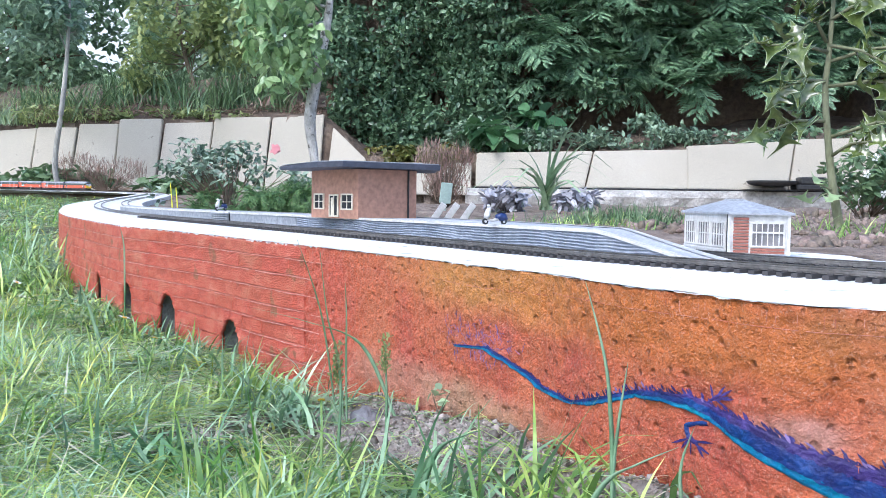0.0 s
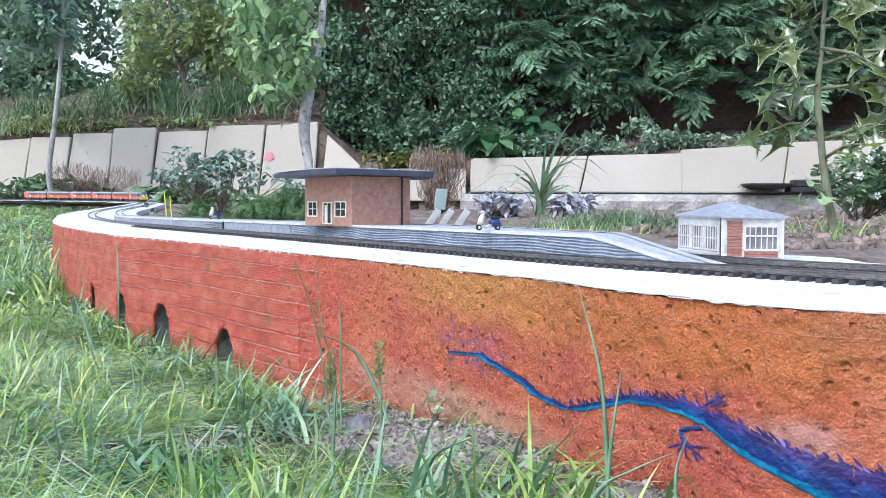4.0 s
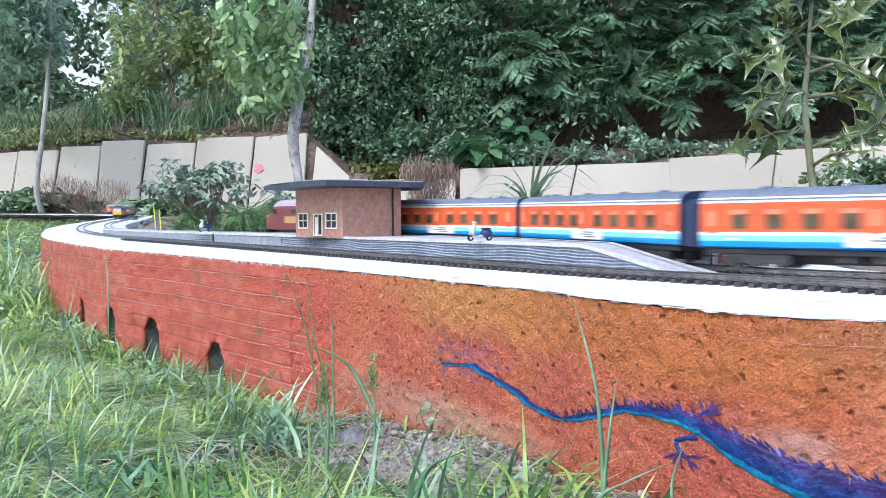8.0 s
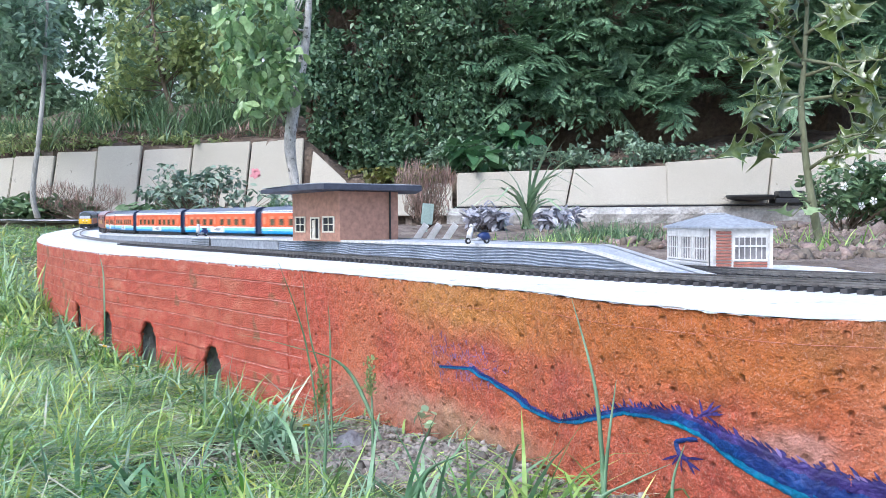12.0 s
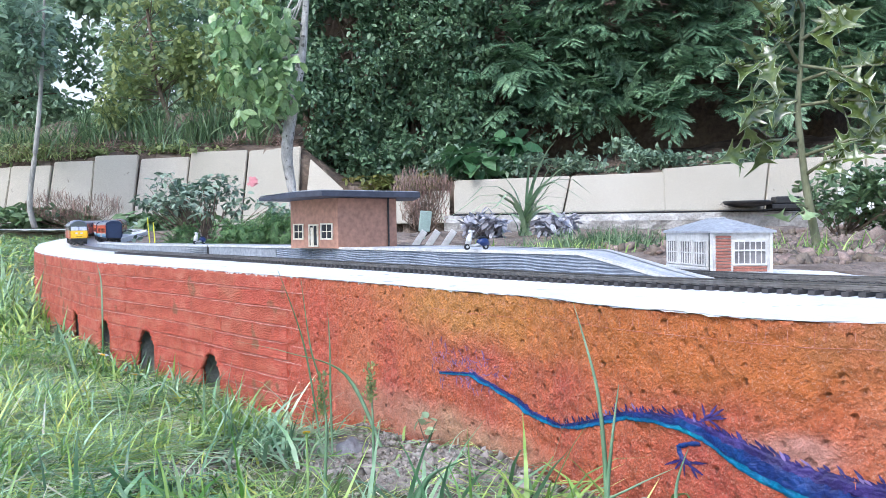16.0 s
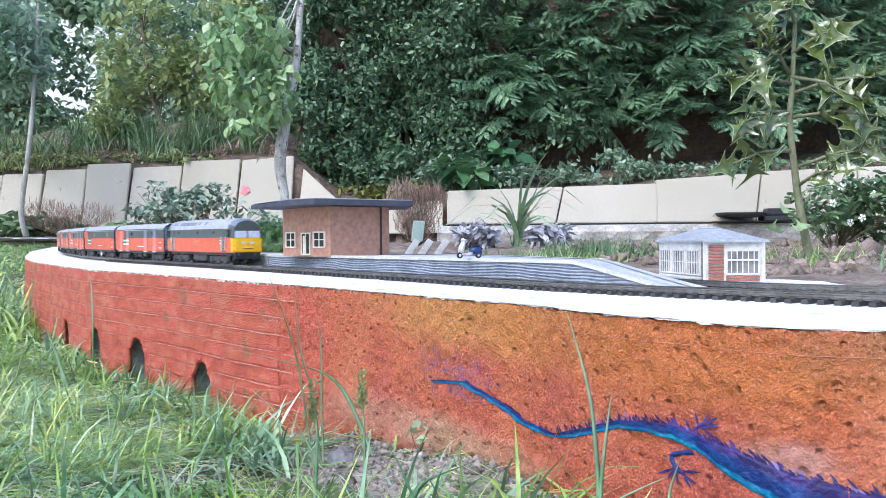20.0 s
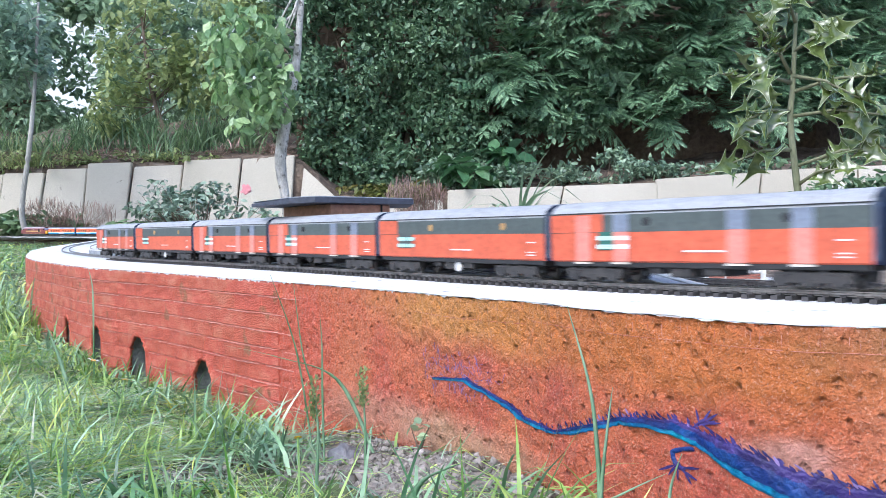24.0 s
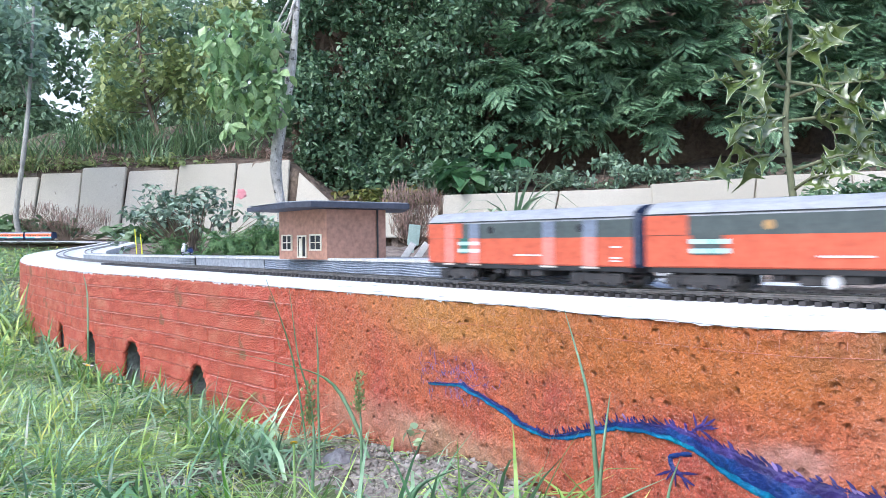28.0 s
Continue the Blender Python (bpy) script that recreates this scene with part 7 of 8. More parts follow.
for pts, r, head in (
        ([(0.071, 0.36, 0.0), (0.069, 0.36, 0.05), (0.068, 0.36, 0.071), (0.065, 0.36, 0.098), (0.058, 0.37, 0.129)], 0.0014, False),
        ([(0.069, 0.36, 0.0), (0.069, 0.36, 0.05), (0.071, 0.36, 0.075), (0.075, 0.365, 0.097)], 0.0011, False),
        ([(-0.030, 0.5, 0.0), (-0.030, 0.5, 0.025), (-0.030, 0.5, 0.053), (-0.031, 0.5, 0.080)], 0.0012, True),
        ([(-0.066, 0.62, 0.0), (-0.07, 0.62, 0.05), (-0.078, 0.62, 0.081), (-0.085, 0.63, 0.127)], 0.0009, False),
        ([(-0.070, 0.62, 0.0), (-0.079, 0.62, 0.065), (-0.086, 0.62, 0.096), (-0.099, 0.62, 0.133)], 0.0008, False),
        ([(-0.062, 0.60, 0.0), (-0.063, 0.6, 0.054), (-0.063, 0.6, 0.084), (-0.064, 0.6, 0.106)], 0.0009, False),
        ([(-0.052, 0.47, 0.0), (-0.053, 0.47, 0.029), (-0.052, 0.47, 0.059), (-0.054, 0.47, 0.080)], 0.0012, True),
        ([(-0.330, 0.9, 0.0), (-0.339, 0.9, 0.019), (-0.348, 0.9, 0.047), (-0.360, 0.9, 0.079)], 0.0030, False),
        ([(-0.366, 1.05, 0.0), (-0.366, 1.05, 0.081), (-0.367, 1.05, 0.107), (-0.371, 1.05, 0.125)], 0.0014, False),
        ([(-0.03, 0.59, 0.02), (-0.053, 0.6, 0.065), (-0.09, 0.6, 0.080), (-0.130, 0.62, 0.086)], 0.0019, False),
        ([(0.05, 0.36, 0.02), (0.065, 0.36, 0.048), (0.079, 0.36, 0.057), (0.097, 0.365, 0.063)], 0.0020, False),
        ([(-0.010, 0.42, 0.02), (-0.002, 0.42, 0.044), (0.011, 0.42, 0.052), (0.021, 0.42, 0.055)], 0.0022, False),
        ([(0.100, 0.36, 0.0), (0.098, 0.36, 0.03), (0.096, 0.36, 0.055), (0.101, 0.36, 0.072)], 0.0012, False)):
    build_stalk(pts, r, "single tall green grass stalk" + (" with a seed head" if head else " in front of the wall"), head)


def build_daisy(x, y, z, size, first=[]):
    m = pose(x, y, z, random.Random(int(x * 1000)).uniform(-30, 30), 15, 40)
    if first:
        return copy_thing(first[0], m)
    d = thing("daisy", "small white daisy in the lawn grass", "flower", m, "daisies")
    for k in range(13):
        a = 2 * math.pi * k / 13
        bm = bmesh.new()
        c, s = math.cos(a), math.sin(a)
        pts = [(0.3, -0.10, 0.02), (0.75, -0.16, 0.10), (1.0, 0, 0.12), (0.75, 0.16, 0.10), (0.3, 0.10, 0.02)]
        bm.faces.new([bm.verts.new(((u * c - v * s) * size, (u * s + v * c) * size, w * size)) for u, v, w in pts])
        part("petal", bm, M["petal"], d)
    bm = bmesh.new()
    disc(bm, (0, 0, 0.05 * size), (0, 0, 1), 0.34 * size, 0.2 * size, 12)
    part("eye", bm, M["yellow"], d, "yellow centre")
    bm = bmesh.new()
    tube(bm, [(0, 0, 0), (0.001, 0.002, -0.02), (0, 0.003, -0.05)], 0.0007, 6)
    part("stem", bm, M["blade"], d)
    first.append(d)
    return d


for x, y, z in ((-0.227, 0.72, 0.049), (-0.423, 1.0, 0.045), (-0.066, 0.5, 0.050), (-0.56, 1.2, 0.045), (-0.30, 0.86, 0.046), (-0.95, 2.0, 0.06)):
    build_daisy(x, y, z, 0.0062)


def build_stone(x, y, size, mat, label, seed, name="stone"):
    bm = bmesh.new()
    bmesh.ops.create_icosphere(bm, subdivisions=3 if name == "stone" else 2, radius=1)
    for v in bm.verts:
        k = 1 + 0.35 * noise.noise(v.co * 1.4 + Vector((seed, 0, 0))) + 0.12 * noise.noise(v.co * 4 + Vector((0, seed, 0)))
        v.co = Vector((v.co.x * size * k, v.co.y * size * 0.8 * k, v.co.z * size * 0.7 * k))
    ob = part(name, bm, mat, None, "", name == "stone")
    ob.location = (x, y, ground_z(x, y) + size * 0.25)
    return tagged(ob, label, "stone", "loose stones")


build_stone(-0.050, 0.605, 0.012, M["stone"], "grey violet stone lying at the wall's foot", 1)
rs = random.Random(9)
for k in range(46):
    s = rs.uniform(0.16, 0.52)
    x, y, d = wall_point(s, rs.uniform(0.012, 0.085))
    build_stone(x, y, rs.uniform(0.0016, 0.0036), M["soil"], "small dry clod of soil", k + 3, "soil_clod")
for k in range(34):
    x, y = rs.uniform(0.75, 1.6), rs.uniform(1.7, 3.6)
    build_stone(x, y, rs.uniform(0.006, 0.015), M["bed_soil"], "rough lump of dug soil in the bed", k + 90, "soil_clod")


for k in range(120):
    x, y = rs.uniform(0.45, 1.25), rs.uniform(1.35, 2.6)
    build_stone(x, y, rs.uniform(0.004, 0.011), M["bed_soil"], "crumbled clod of soil in the bed", k + 150, "soil_clod")


CRUMB = (np.array([(1, 0.1, 0), (0.2, 0.9, 0.1), (-0.8, 0.5, -0.1), (-0.7, -0.6, 0.1), (0.4, -0.9, -0.1), (0.2, 0.1, 0.7), (-0.2, -0.1, -0.6)]),
         [(0, 1, 5), (1, 2, 5), (2, 3, 5), (3, 4, 5), (4, 0, 5), (1, 0, 6), (2, 1, 6), (3, 2, 6), (4, 3, 6), (0, 4, 6)])


def build_crumbs():
    """Loose dry crumbs: at the foot of the rendered wall, on the worn patch of the lawn, and on the dug bed."""
    rng = np.random.default_rng(17)
    foot = []
    for s, o in zip(rng.uniform(0.10, 0.60, 7500), np.abs(rng.normal(0.0, 0.055, 7500)) + 0.004):
        x, y, d = wall_point(s, o)
        foot.append((x, y))
    patch = np.stack([rng.normal(-0.165, 0.028, 500), rng.normal(0.60, 0.03, 500)], 1)
    bed = np.stack([rng.uniform(0.40, 1.6, 5000), rng.uniform(1.2, 3.4, 5000)], 1)
    for xy, size, label in ((np.array(foot), 0.0008, "pale dry soil crumbs at the foot of the wall"), (patch, 0.0009, "pale soil crumbs on a worn patch of lawn"), (bed, 0.0055, "dug dry soil crumbs on the bed")):
        n = len(xy)
        sizes = size * (0.5 + rng.exponential(0.8, n))
        pts = on_ground(xy)
        pts[:, 2] += sizes * 0.2
        tagged(foliage("soil_crumbs", CRUMB, pts, sizes, frames_for(rng, n, 0.8), M["bed_crumb"] if xy is bed else M["crumb"]), label, "soil crumbs", kind="stuff")


# ---- bed and bank plants ----
build_crumbs()


def cloud(rng, n, blobs, rough=2.5, hole=-0.25, seed=0):
    """n points in lumpy masses, thinned by a coarse pattern so that gaps stay open. blobs: centre and radii."""
    out = []
    per = np.array([r[0] * r[1] * r[2] for _, r in blobs]) ** 0.6
    per = per / per.sum()
    for (c, r), share in zip(blobs, per):
        k = int(n * share * 2.2)
        d = rng.normal(0, 1, (k, 3))
        d /= np.linalg.norm(d, axis=1)[:, None]
        u = rng.uniform(0.35, 1, k) ** 0.6
        p = np.array(c) + d * u[:, None] * np.array(r)
        ok = np.array([hum(a * rough, b * rough + 7 * z, 1.0, z * rough + seed) > hole for a, b, z in p])
        out.append(p[ok][:int(n * share)])
    return np.concatenate(out)


def stems(bm, rng, base, tips, r, sides=5):
    for t in tips:
        b = Vector(base) + Vector((rng.uniform(-1, 1), rng.uniform(-1, 1), 0)) * r * 2
        mid = (b + Vector(t)) / 2 + Vector((rng.uniform(-1, 1), rng.uniform(-1, 1), 0.3)) * (Vector(t) - b).length * 0.10
        tube(bm, [b, mid, t], [r, r * 0.7, r * 0.3], sides)


def build_bush(name, label, base, blobs, n, size, mat, leaf=LEAF, seed=1, stem_r=0.004, twigs=14, hole=-0.2, rough=6.0, flat=0.5, droop=0.25):
    rng = np.random.default_rng(seed)
    bush = thing(name, label, "shrub")
    p = cloud(rng, n, blobs, rough, hole, seed)
    foliage("leaves", leaf, p, rng.uniform(*size, len(p)), frames_for(rng, len(p), flat, droop), mat, bush)
    bm = bmesh.new()
    stems(bm, rng, base, [tuple(q) for q in p[rng.integers(0, len(p), twigs)]], stem_r)
    part("stem_tangle", bm, M["twig"], bush)["kind"] = "stuff"
    return bush


rose = build_bush("rose_bush", "straggling grey-green rose bush with thin brown stems behind the track", (-0.62, 2.62, 0.10),
                  [((-0.77, 2.62, 0.20), (0.10, 0.12, 0.07)), ((-0.62, 2.6, 0.22), (0.12, 0.14, 0.08)), ((-0.47, 2.6, 0.19), (0.11, 0.14, 0.07)), ((-0.60, 2.7, 0.29), (0.10, 0.08, 0.04)),
                   ((-0.42, 2.55, 0.15), (0.10, 0.12, 0.05)), ((-0.50, 2.6, 0.315), (0.05, 0.05, 0.05)), ((-0.72, 2.6, 0.29), (0.05, 0.06, 0.04))], 1700, (0.014, 0.029), M["rose_leaf"], seed=21, stem_r=0.002, twigs=90, hole=0.08, rough=9.0)
bm = bmesh.new()
rr = np.random.default_rng(3)
for k in range(26):
    a, b = rr.uniform(0, 6.28), rr.uniform(0.2, 1)
    c = Vector((-0.478 + 0.014 * math.cos(a) * b, 2.6 + 0.014 * math.sin(a) * b, 0.292 + rr.uniform(-0.010, 0.012)))
    vs = [bm.verts.new(c + Vector(q) * 0.010) for q in ((0, 0, 0), (0.8, 0.2, 0.5), (0.2, 0.3, 1.0), (-0.5, 0.2, 0.6))]
    bm.faces.new(vs)
part("rose_bloom", bm, M["pink"], rose, "faded pink rose bloom")
build_bush("green_bush", "low feathery green bush beside the rose", (-0.47, 2.5, 0.10), [((-0.50, 2.45, 0.145), (0.09, 0.10, 0.05)), ((-0.38, 2.5, 0.16), (0.10, 0.10, 0.06)), ((-0.62, 2.45, 0.14), (0.08, 0.1, 0.045))],
           1500, (0.02, 0.05), leafy("feathery_green_leaf", (0.09, 0.18, 0.06), (0.20, 0.34, 0.13), 0.5, 0.3), FROND, 22, 0.002, 20)
build_bush("low_leafy_plant", "low broad-leaved plants on the bed at the far line", (-2.5, 6.5, 0.17), [((-3.0, 6.6, 0.28), (0.35, 0.20, 0.07)), ((-2.6, 6.55, 0.27), (0.3, 0.2, 0.07)), ((-1.7, 6.2, 0.24), (0.35, 0.3, 0.06))],
           900, (0.05, 0.11), M["bed_leaf"], seed=23, stem_r=0.004, rough=3)
build_bush("dry_lavender", "grey-brown dry lavender on the bed", (-2.35, 6.4, 0.17), [((-2.55, 6.4, 0.34), (0.20, 0.12, 0.10)), ((-2.25, 6.4, 0.32), (0.20, 0.12, 0.09))], 1300, (0.03, 0.06), M["dry_leaf"], STRAP, 24, 0.003, 60, -0.4, 4, 0.4, -1.2)
build_bush("dry_shrub", "dry brown shrub with withered flower heads", (0.01, 3.6, 0.13), [((-0.05, 3.6, 0.32), (0.07, 0.10, 0.06)), ((0.06, 3.6, 0.31), (0.07, 0.10, 0.06)), ((0.01, 3.55, 0.22), (0.10, 0.10, 0.07))],
           1500, (0.02, 0.045), M["dry_leaf"], STRAP, 25, 0.0018, 190, -0.3, 6, 0.35, -1.3)
for k, (x, y) in enumerate(((0.215, 3.2), (0.47, 3.25))):
    build_bush("grey_leaved_plant", "low mound of ruffled grey-mauve leaves in the bed", (x, y, 0.11), [((x, y, 0.165), (0.075, 0.09, 0.045))], 260, (0.028, 0.05), M["heuchera"], seed=30 + k, stem_r=0.0015)
build_bush("white_flowered_bush", "green bush with scattered white flowers", (1.40, 3.05, 0.1), [((1.40, 3.05, 0.26), (0.14, 0.16, 0.10)), ((1.55, 3.0, 0.25), (0.12, 0.16, 0.12))], 1500, (0.02, 0.045),
           M["bed_leaf"], seed=33, stem_r=0.003, twigs=30)
for k, (x, y, z) in enumerate(((1.345, 2.92, 0.262), (1.40, 2.92, 0.20), (1.43, 2.90, 0.215), (1.47, 2.9, 0.29), (1.36, 2.9, 0.315))):
    bm = bmesh.new()
    for j in range(5):
        a = 6.283 * j / 5 + k
        bm.faces.new([bm.verts.new((x + 0.013 * r * math.cos(a + o), y - 0.004 + 0.004 * r, z + 0.013 * r * math.sin(a + o))) for r, o in ((0.1, 0), (0.8, -0.5), (1.1, 0), (0.8, 0.5))])
    ob = part("white_flower", bm, M["petal"])
    tagged(ob, "open white flower on the bush", "flower", "white flowers")


def build_strap_plant(name, label, x, y, z, n, ln, wd, mat, seed, spread=0.02, lean=0.25, bend=0.55, category="plant"):
    rng = np.random.default_rng(seed)
    pts = np.stack([rng.normal(x, spread, n), rng.normal(y, spread, n), np.full(n, z)], 1)
    ob = blades(name, pts, rng.uniform(0.55, 1.1, n) * ln, np.full(n, wd) * rng.uniform(0.7, 1.2, n), np.abs(rng.normal(lean, 0.15, n)), np.abs(rng.normal(bend, 0.25, n)), rng, mat, None, 6)
    return tagged(ob, label, category, kind="stuff" if n > 40 else "")


build_bush("seedling", "small round-leaved seedling at the wall's foot", (0.0, 0.583, 0.02), [((0.0, 0.582, 0.036), (0.008, 0.007, 0.008))], 9, (0.006, 0.0095), M["iris_leaf"], seed=35, stem_r=0.0006, twigs=5, hole=-1.0, leaf=BROAD)
build_strap_plant("iris_plant", "tall iris with arching strap leaves in the bed", 0.375, 3.4, 0.13, 24, 0.40, 0.021, M["iris_leaf"], 41, 0.012, 0.14, 0.8)
build_strap_plant("grass_clump", "dense clump of green grass behind the platform", 0.46, 2.3, 0.095, 1100, 0.075, 0.0032, M["bed_leaf"], 42, 0.085, 0.25, 0.4, "grass")
build_strap_plant("grass_clump", "thin green grass on the soil by the signal box", 0.72, 1.75, 0.09, 160, 0.07, 0.004, M["blade"], 43, 0.12, 0.25, 0.4, "grass")
build_strap_plant("grass_clump", "green grass on the bed behind the platform", 0.25, 2.0, 0.095, 260, 0.05, 0.003, M["blade"], 44, 0.12, 0.25, 0.4, "grass")
build_strap_plant("grass_clump", "pale green leaves at the foot of the holly", 0.85, 1.35, 0.10, 90, 0.06, 0.006, M["bed_leaf"], 45, 0.08, 0.3, 0.5, "grass")
for k, (x, y, n) in enumerate(((-2.66, 7.5, 70), (-2.05, 7.4, 130), (-1.75, 7.4, 150), (-1.40, 7.45, 110), (-2.95, 7.4, 130), (-3.3, 7.5, 130), (-2.35, 7.7, 110), (-2.75, 7.8, 120), (-1.6, 7.7, 140))):
    build_strap_plant("bank_grass", "long arching green grass on the bank", x, y, ground_z(x, y) - 0.03, n, 0.46, 0.013, M["bed_leaf"], 50 + k, 0.09, 0.15, 0.5, "grass")
for k, (x, y, n) in enumerate(((-3.45, 7.25, 120), (-3.1, 7.3, 120), (-2.85, 7.22, 90), (-3.7, 7.5, 120), (-3.2, 7.65, 120), (-2.7, 7.5, 80), (-1.95, 7.25, 60), (-3.9, 7.8, 120), (-3.5, 8.0, 120))):
    build_strap_plant("bank_grass", "fine light green grass hanging over the bank", x, y, ground_z(x, y) - 0.02, n, 0.30, 0.008, M["shrub_leaf"] if k % 3 else M["iris_leaf"], 150 + k, 0.12, 0.3, 0.7, "grass")
build_bush("bank_ivy", "low trailing weeds and leaf litter on the soil bank", (-2.0, 7.3, 0.75), [((-3.0, 7.35, 0.78), (0.6, 0.25, 0.10)), ((-2.3, 7.35, 0.80), (0.35, 0.25, 0.06)), ((-1.8, 7.2, 0.80), (0.3, 0.15, 0.05))], 1500, (0.03, 0.07), M["shrub_leaf"], seed=66, rough=4, hole=0.0)
build_bush("dead_bracken", "dry brown stems and leaf litter lying on the bank", (-2.2, 7.4, 0.76), [((-2.9, 7.3, 0.80), (0.5, 0.2, 0.08)), ((-2.2, 7.35, 0.82), (0.4, 0.2, 0.08)), ((-1.3, 7.25, 0.84), (0.35, 0.2, 0.08))], 900, (0.05, 0.14), M["dry_leaf"], STRAP, 67, 0.003, 40, -0.1, 4, 0.5, -0.3)
build_bush("bank_groundcover", "low leafy groundcover along the top of the slabs", (1.4, 6.8, 0.45), [((0.75, 6.72, 0.60), (0.45, 0.25, 0.10)), ((1.45, 6.68, 0.63), (0.50, 0.25, 0.11)), ((2.1, 6.62, 0.64), (0.5, 0.25, 0.05)), ((0.3, 6.85, 0.62), (0.3, 0.25, 0.15)), ((1.5, 6.8, 0.72), (0.16, 0.12, 0.10))],
           4200, (0.030, 0.058), leafy("grey_green_groundcover_leaf", (0.12, 0.20, 0.12), (0.30, 0.41, 0.28), 0.4, 0.2, 0.45), seed=61, stem_r=0.004, twigs=60, rough=5, hole=-0.12, flat=0.7)
build_bush("large_leaved_plant", "plant with large rounded leaves on the bank", (0.45, 6.7, 0.5), [((0.40, 6.7, 0.66), (0.25, 0.15, 0.12)), ((0.62, 6.7, 0.76), (0.14, 0.12, 0.07))], 110, (0.12, 0.20), leafy("large_round_leaf", (0.06, 0.15, 0.06), (0.12, 0.25, 0.11), 0.45, 0.25), seed=62, stem_r=0.006, rough=2)
build_bush("reddish_groundcover", "mixed reddish and green groundcover above the low slab", (-0.3, 6.9, 0.42), [((-0.38, 6.85, 0.50), (0.28, 0.2, 0.07)), ((0.02, 6.75, 0.49), (0.22, 0.2, 0.08))],
           1100, (0.03, 0.07), leafy("red_green_leaf", (0.20, 0.12, 0.04), (0.16, 0.24, 0.06), 0.5, 0.25, 0.4), seed=63, rough=3)
build_bush("ivy_ground", "sparse plants on the shaded bank", (2.4, 6.9, 0.5), [((2.6, 6.75, 0.66), (0.7, 0.3, 0.07)), ((3.4, 6.6, 0.70), (0.6, 0.3, 0.08))], 900, (0.04, 0.08), M["privet"], seed=64, rough=2)


# ---- trees ----
def build_tree(name, label, trunk, radii, limbs, blobs, n, size, mat, bark, seed, leaf=LEAF, hole=-0.2, rough=2.5, flat=0.5, droop=0.4, low=0.45):
    rng = np.random.default_rng(seed)
    tree = thing(name, label, "tree")
    bm = bmesh.new()
    q, run = spline(trunk, 8)
    r = np.interp(np.linspace(0, 1, len(q)), np.linspace(0, 1, len(radii)), radii)
    tube(bm, [tuple(p) for p in q], [float(a) * (1 + 0.06 * hum(i, 0, 0.7, seed)) for i, a in enumerate(r)], 12)
    part("trunk", bm, bark, tree, "", True)
    p = cloud(rng, n, blobs, rough, hole, seed)
    for k in range(limbs):
        a = q[int(rng.uniform(low, 0.98) * (len(q) - 1))]
        near = p[rng.integers(0, len(p), 14)]
        b = near[int(np.argmin(np.linalg.norm(near - a, axis=1)))]
        if np.linalg.norm(b - a) > 0.75:
            continue
        mid = (a + b) / 2 + rng.normal(0, 0.04, 3) * np.linalg.norm(b - a)
        bm = bmesh.new()
        tube(bm, [tuple(a), tuple(mid), tuple(b)], [radii[-1] * 0.6, radii[-1] * 0.4, radii[-1] * 0.15], 6)
        part("limb", bm, bark, tree, "", True)
    foliage("crown", leaf, p, rng.uniform(*size, len(p)), frames_for(rng, len(p), flat, droop), mat, tree)
    return tree


build_tree("young_tree", "slender young tree with blue-green leaves before the slabs", [(-2.64, 6.3, 0.2), (-2.650, 6.25, 0.37), (-2.585, 6.2, 0.70), (-2.555, 6.2, 0.95), (-2.53, 6.2, 1.24), (-2.50, 6.2, 1.75)],
           [0.021, 0.018, 0.016, 0.013, 0.008], 9, [((-2.80, 6.25, 1.38), (0.36, 0.35, 0.22)), ((-2.74, 6.2, 1.30), (0.28, 0.3, 0.20)), ((-2.9, 6.3, 1.55), (0.4, 0.35, 0.3)), ((-2.78, 6.2, 1.75), (0.42, 0.4, 0.3))],
           2300, (0.045, 0.085), M["far_leaf"], M["bark"], 71, low=0.72)
build_tree("fresh_leaved_tree", "pale-barked tree with large fresh green leaves before the hedge", [(-0.78, 5.55, 0.2), (-0.775, 5.5, 0.37), (-0.80, 5.5, 0.55), (-0.803, 5.5, 0.67), (-0.765, 5.5, 0.905), (-0.715, 5.5, 1.16), (-0.69, 5.5, 1.36), (-0.66, 5.5, 1.8)],
           [0.026, 0.026, 0.034, 0.036, 0.030, 0.022, 0.016], 14, [((-1.02, 5.35, 1.12), (0.20, 0.2, 0.17)), ((-0.95, 5.35, 0.90), (0.15, 0.15, 0.17)), ((-1.0, 5.4, 1.36), (0.26, 0.25, 0.2)), ((-0.80, 5.4, 1.05), (0.12, 0.15, 0.22))],
           600, (0.055, 0.092), M["light_leaf"], M["pale_bark"], 72, droop=0.8, flat=0.55, low=0.6, leaf=BROAD)
build_tree("bank_shrub_tree", "many-stemmed shrub with thin yellow-green leaves on the bank", [(-1.98, 7.6, 0.75), (-2.06, 7.6, 1.05), (-2.16, 7.6, 1.4), (-2.25, 7.65, 2.0)],
           [0.026, 0.02, 0.016, 0.01], 40, [((-2.2, 7.6, 1.75), (0.42, 0.3, 0.45)), ((-1.75, 7.7, 1.60), (0.35, 0.3, 0.45)), ((-1.5, 7.8, 1.9), (0.4, 0.3, 0.4)), ((-2.45, 7.7, 1.25), (0.25, 0.3, 0.25))], 2600, (0.05, 0.09), M["shrub_leaf"], M["twig"], 73, hole=-0.1)
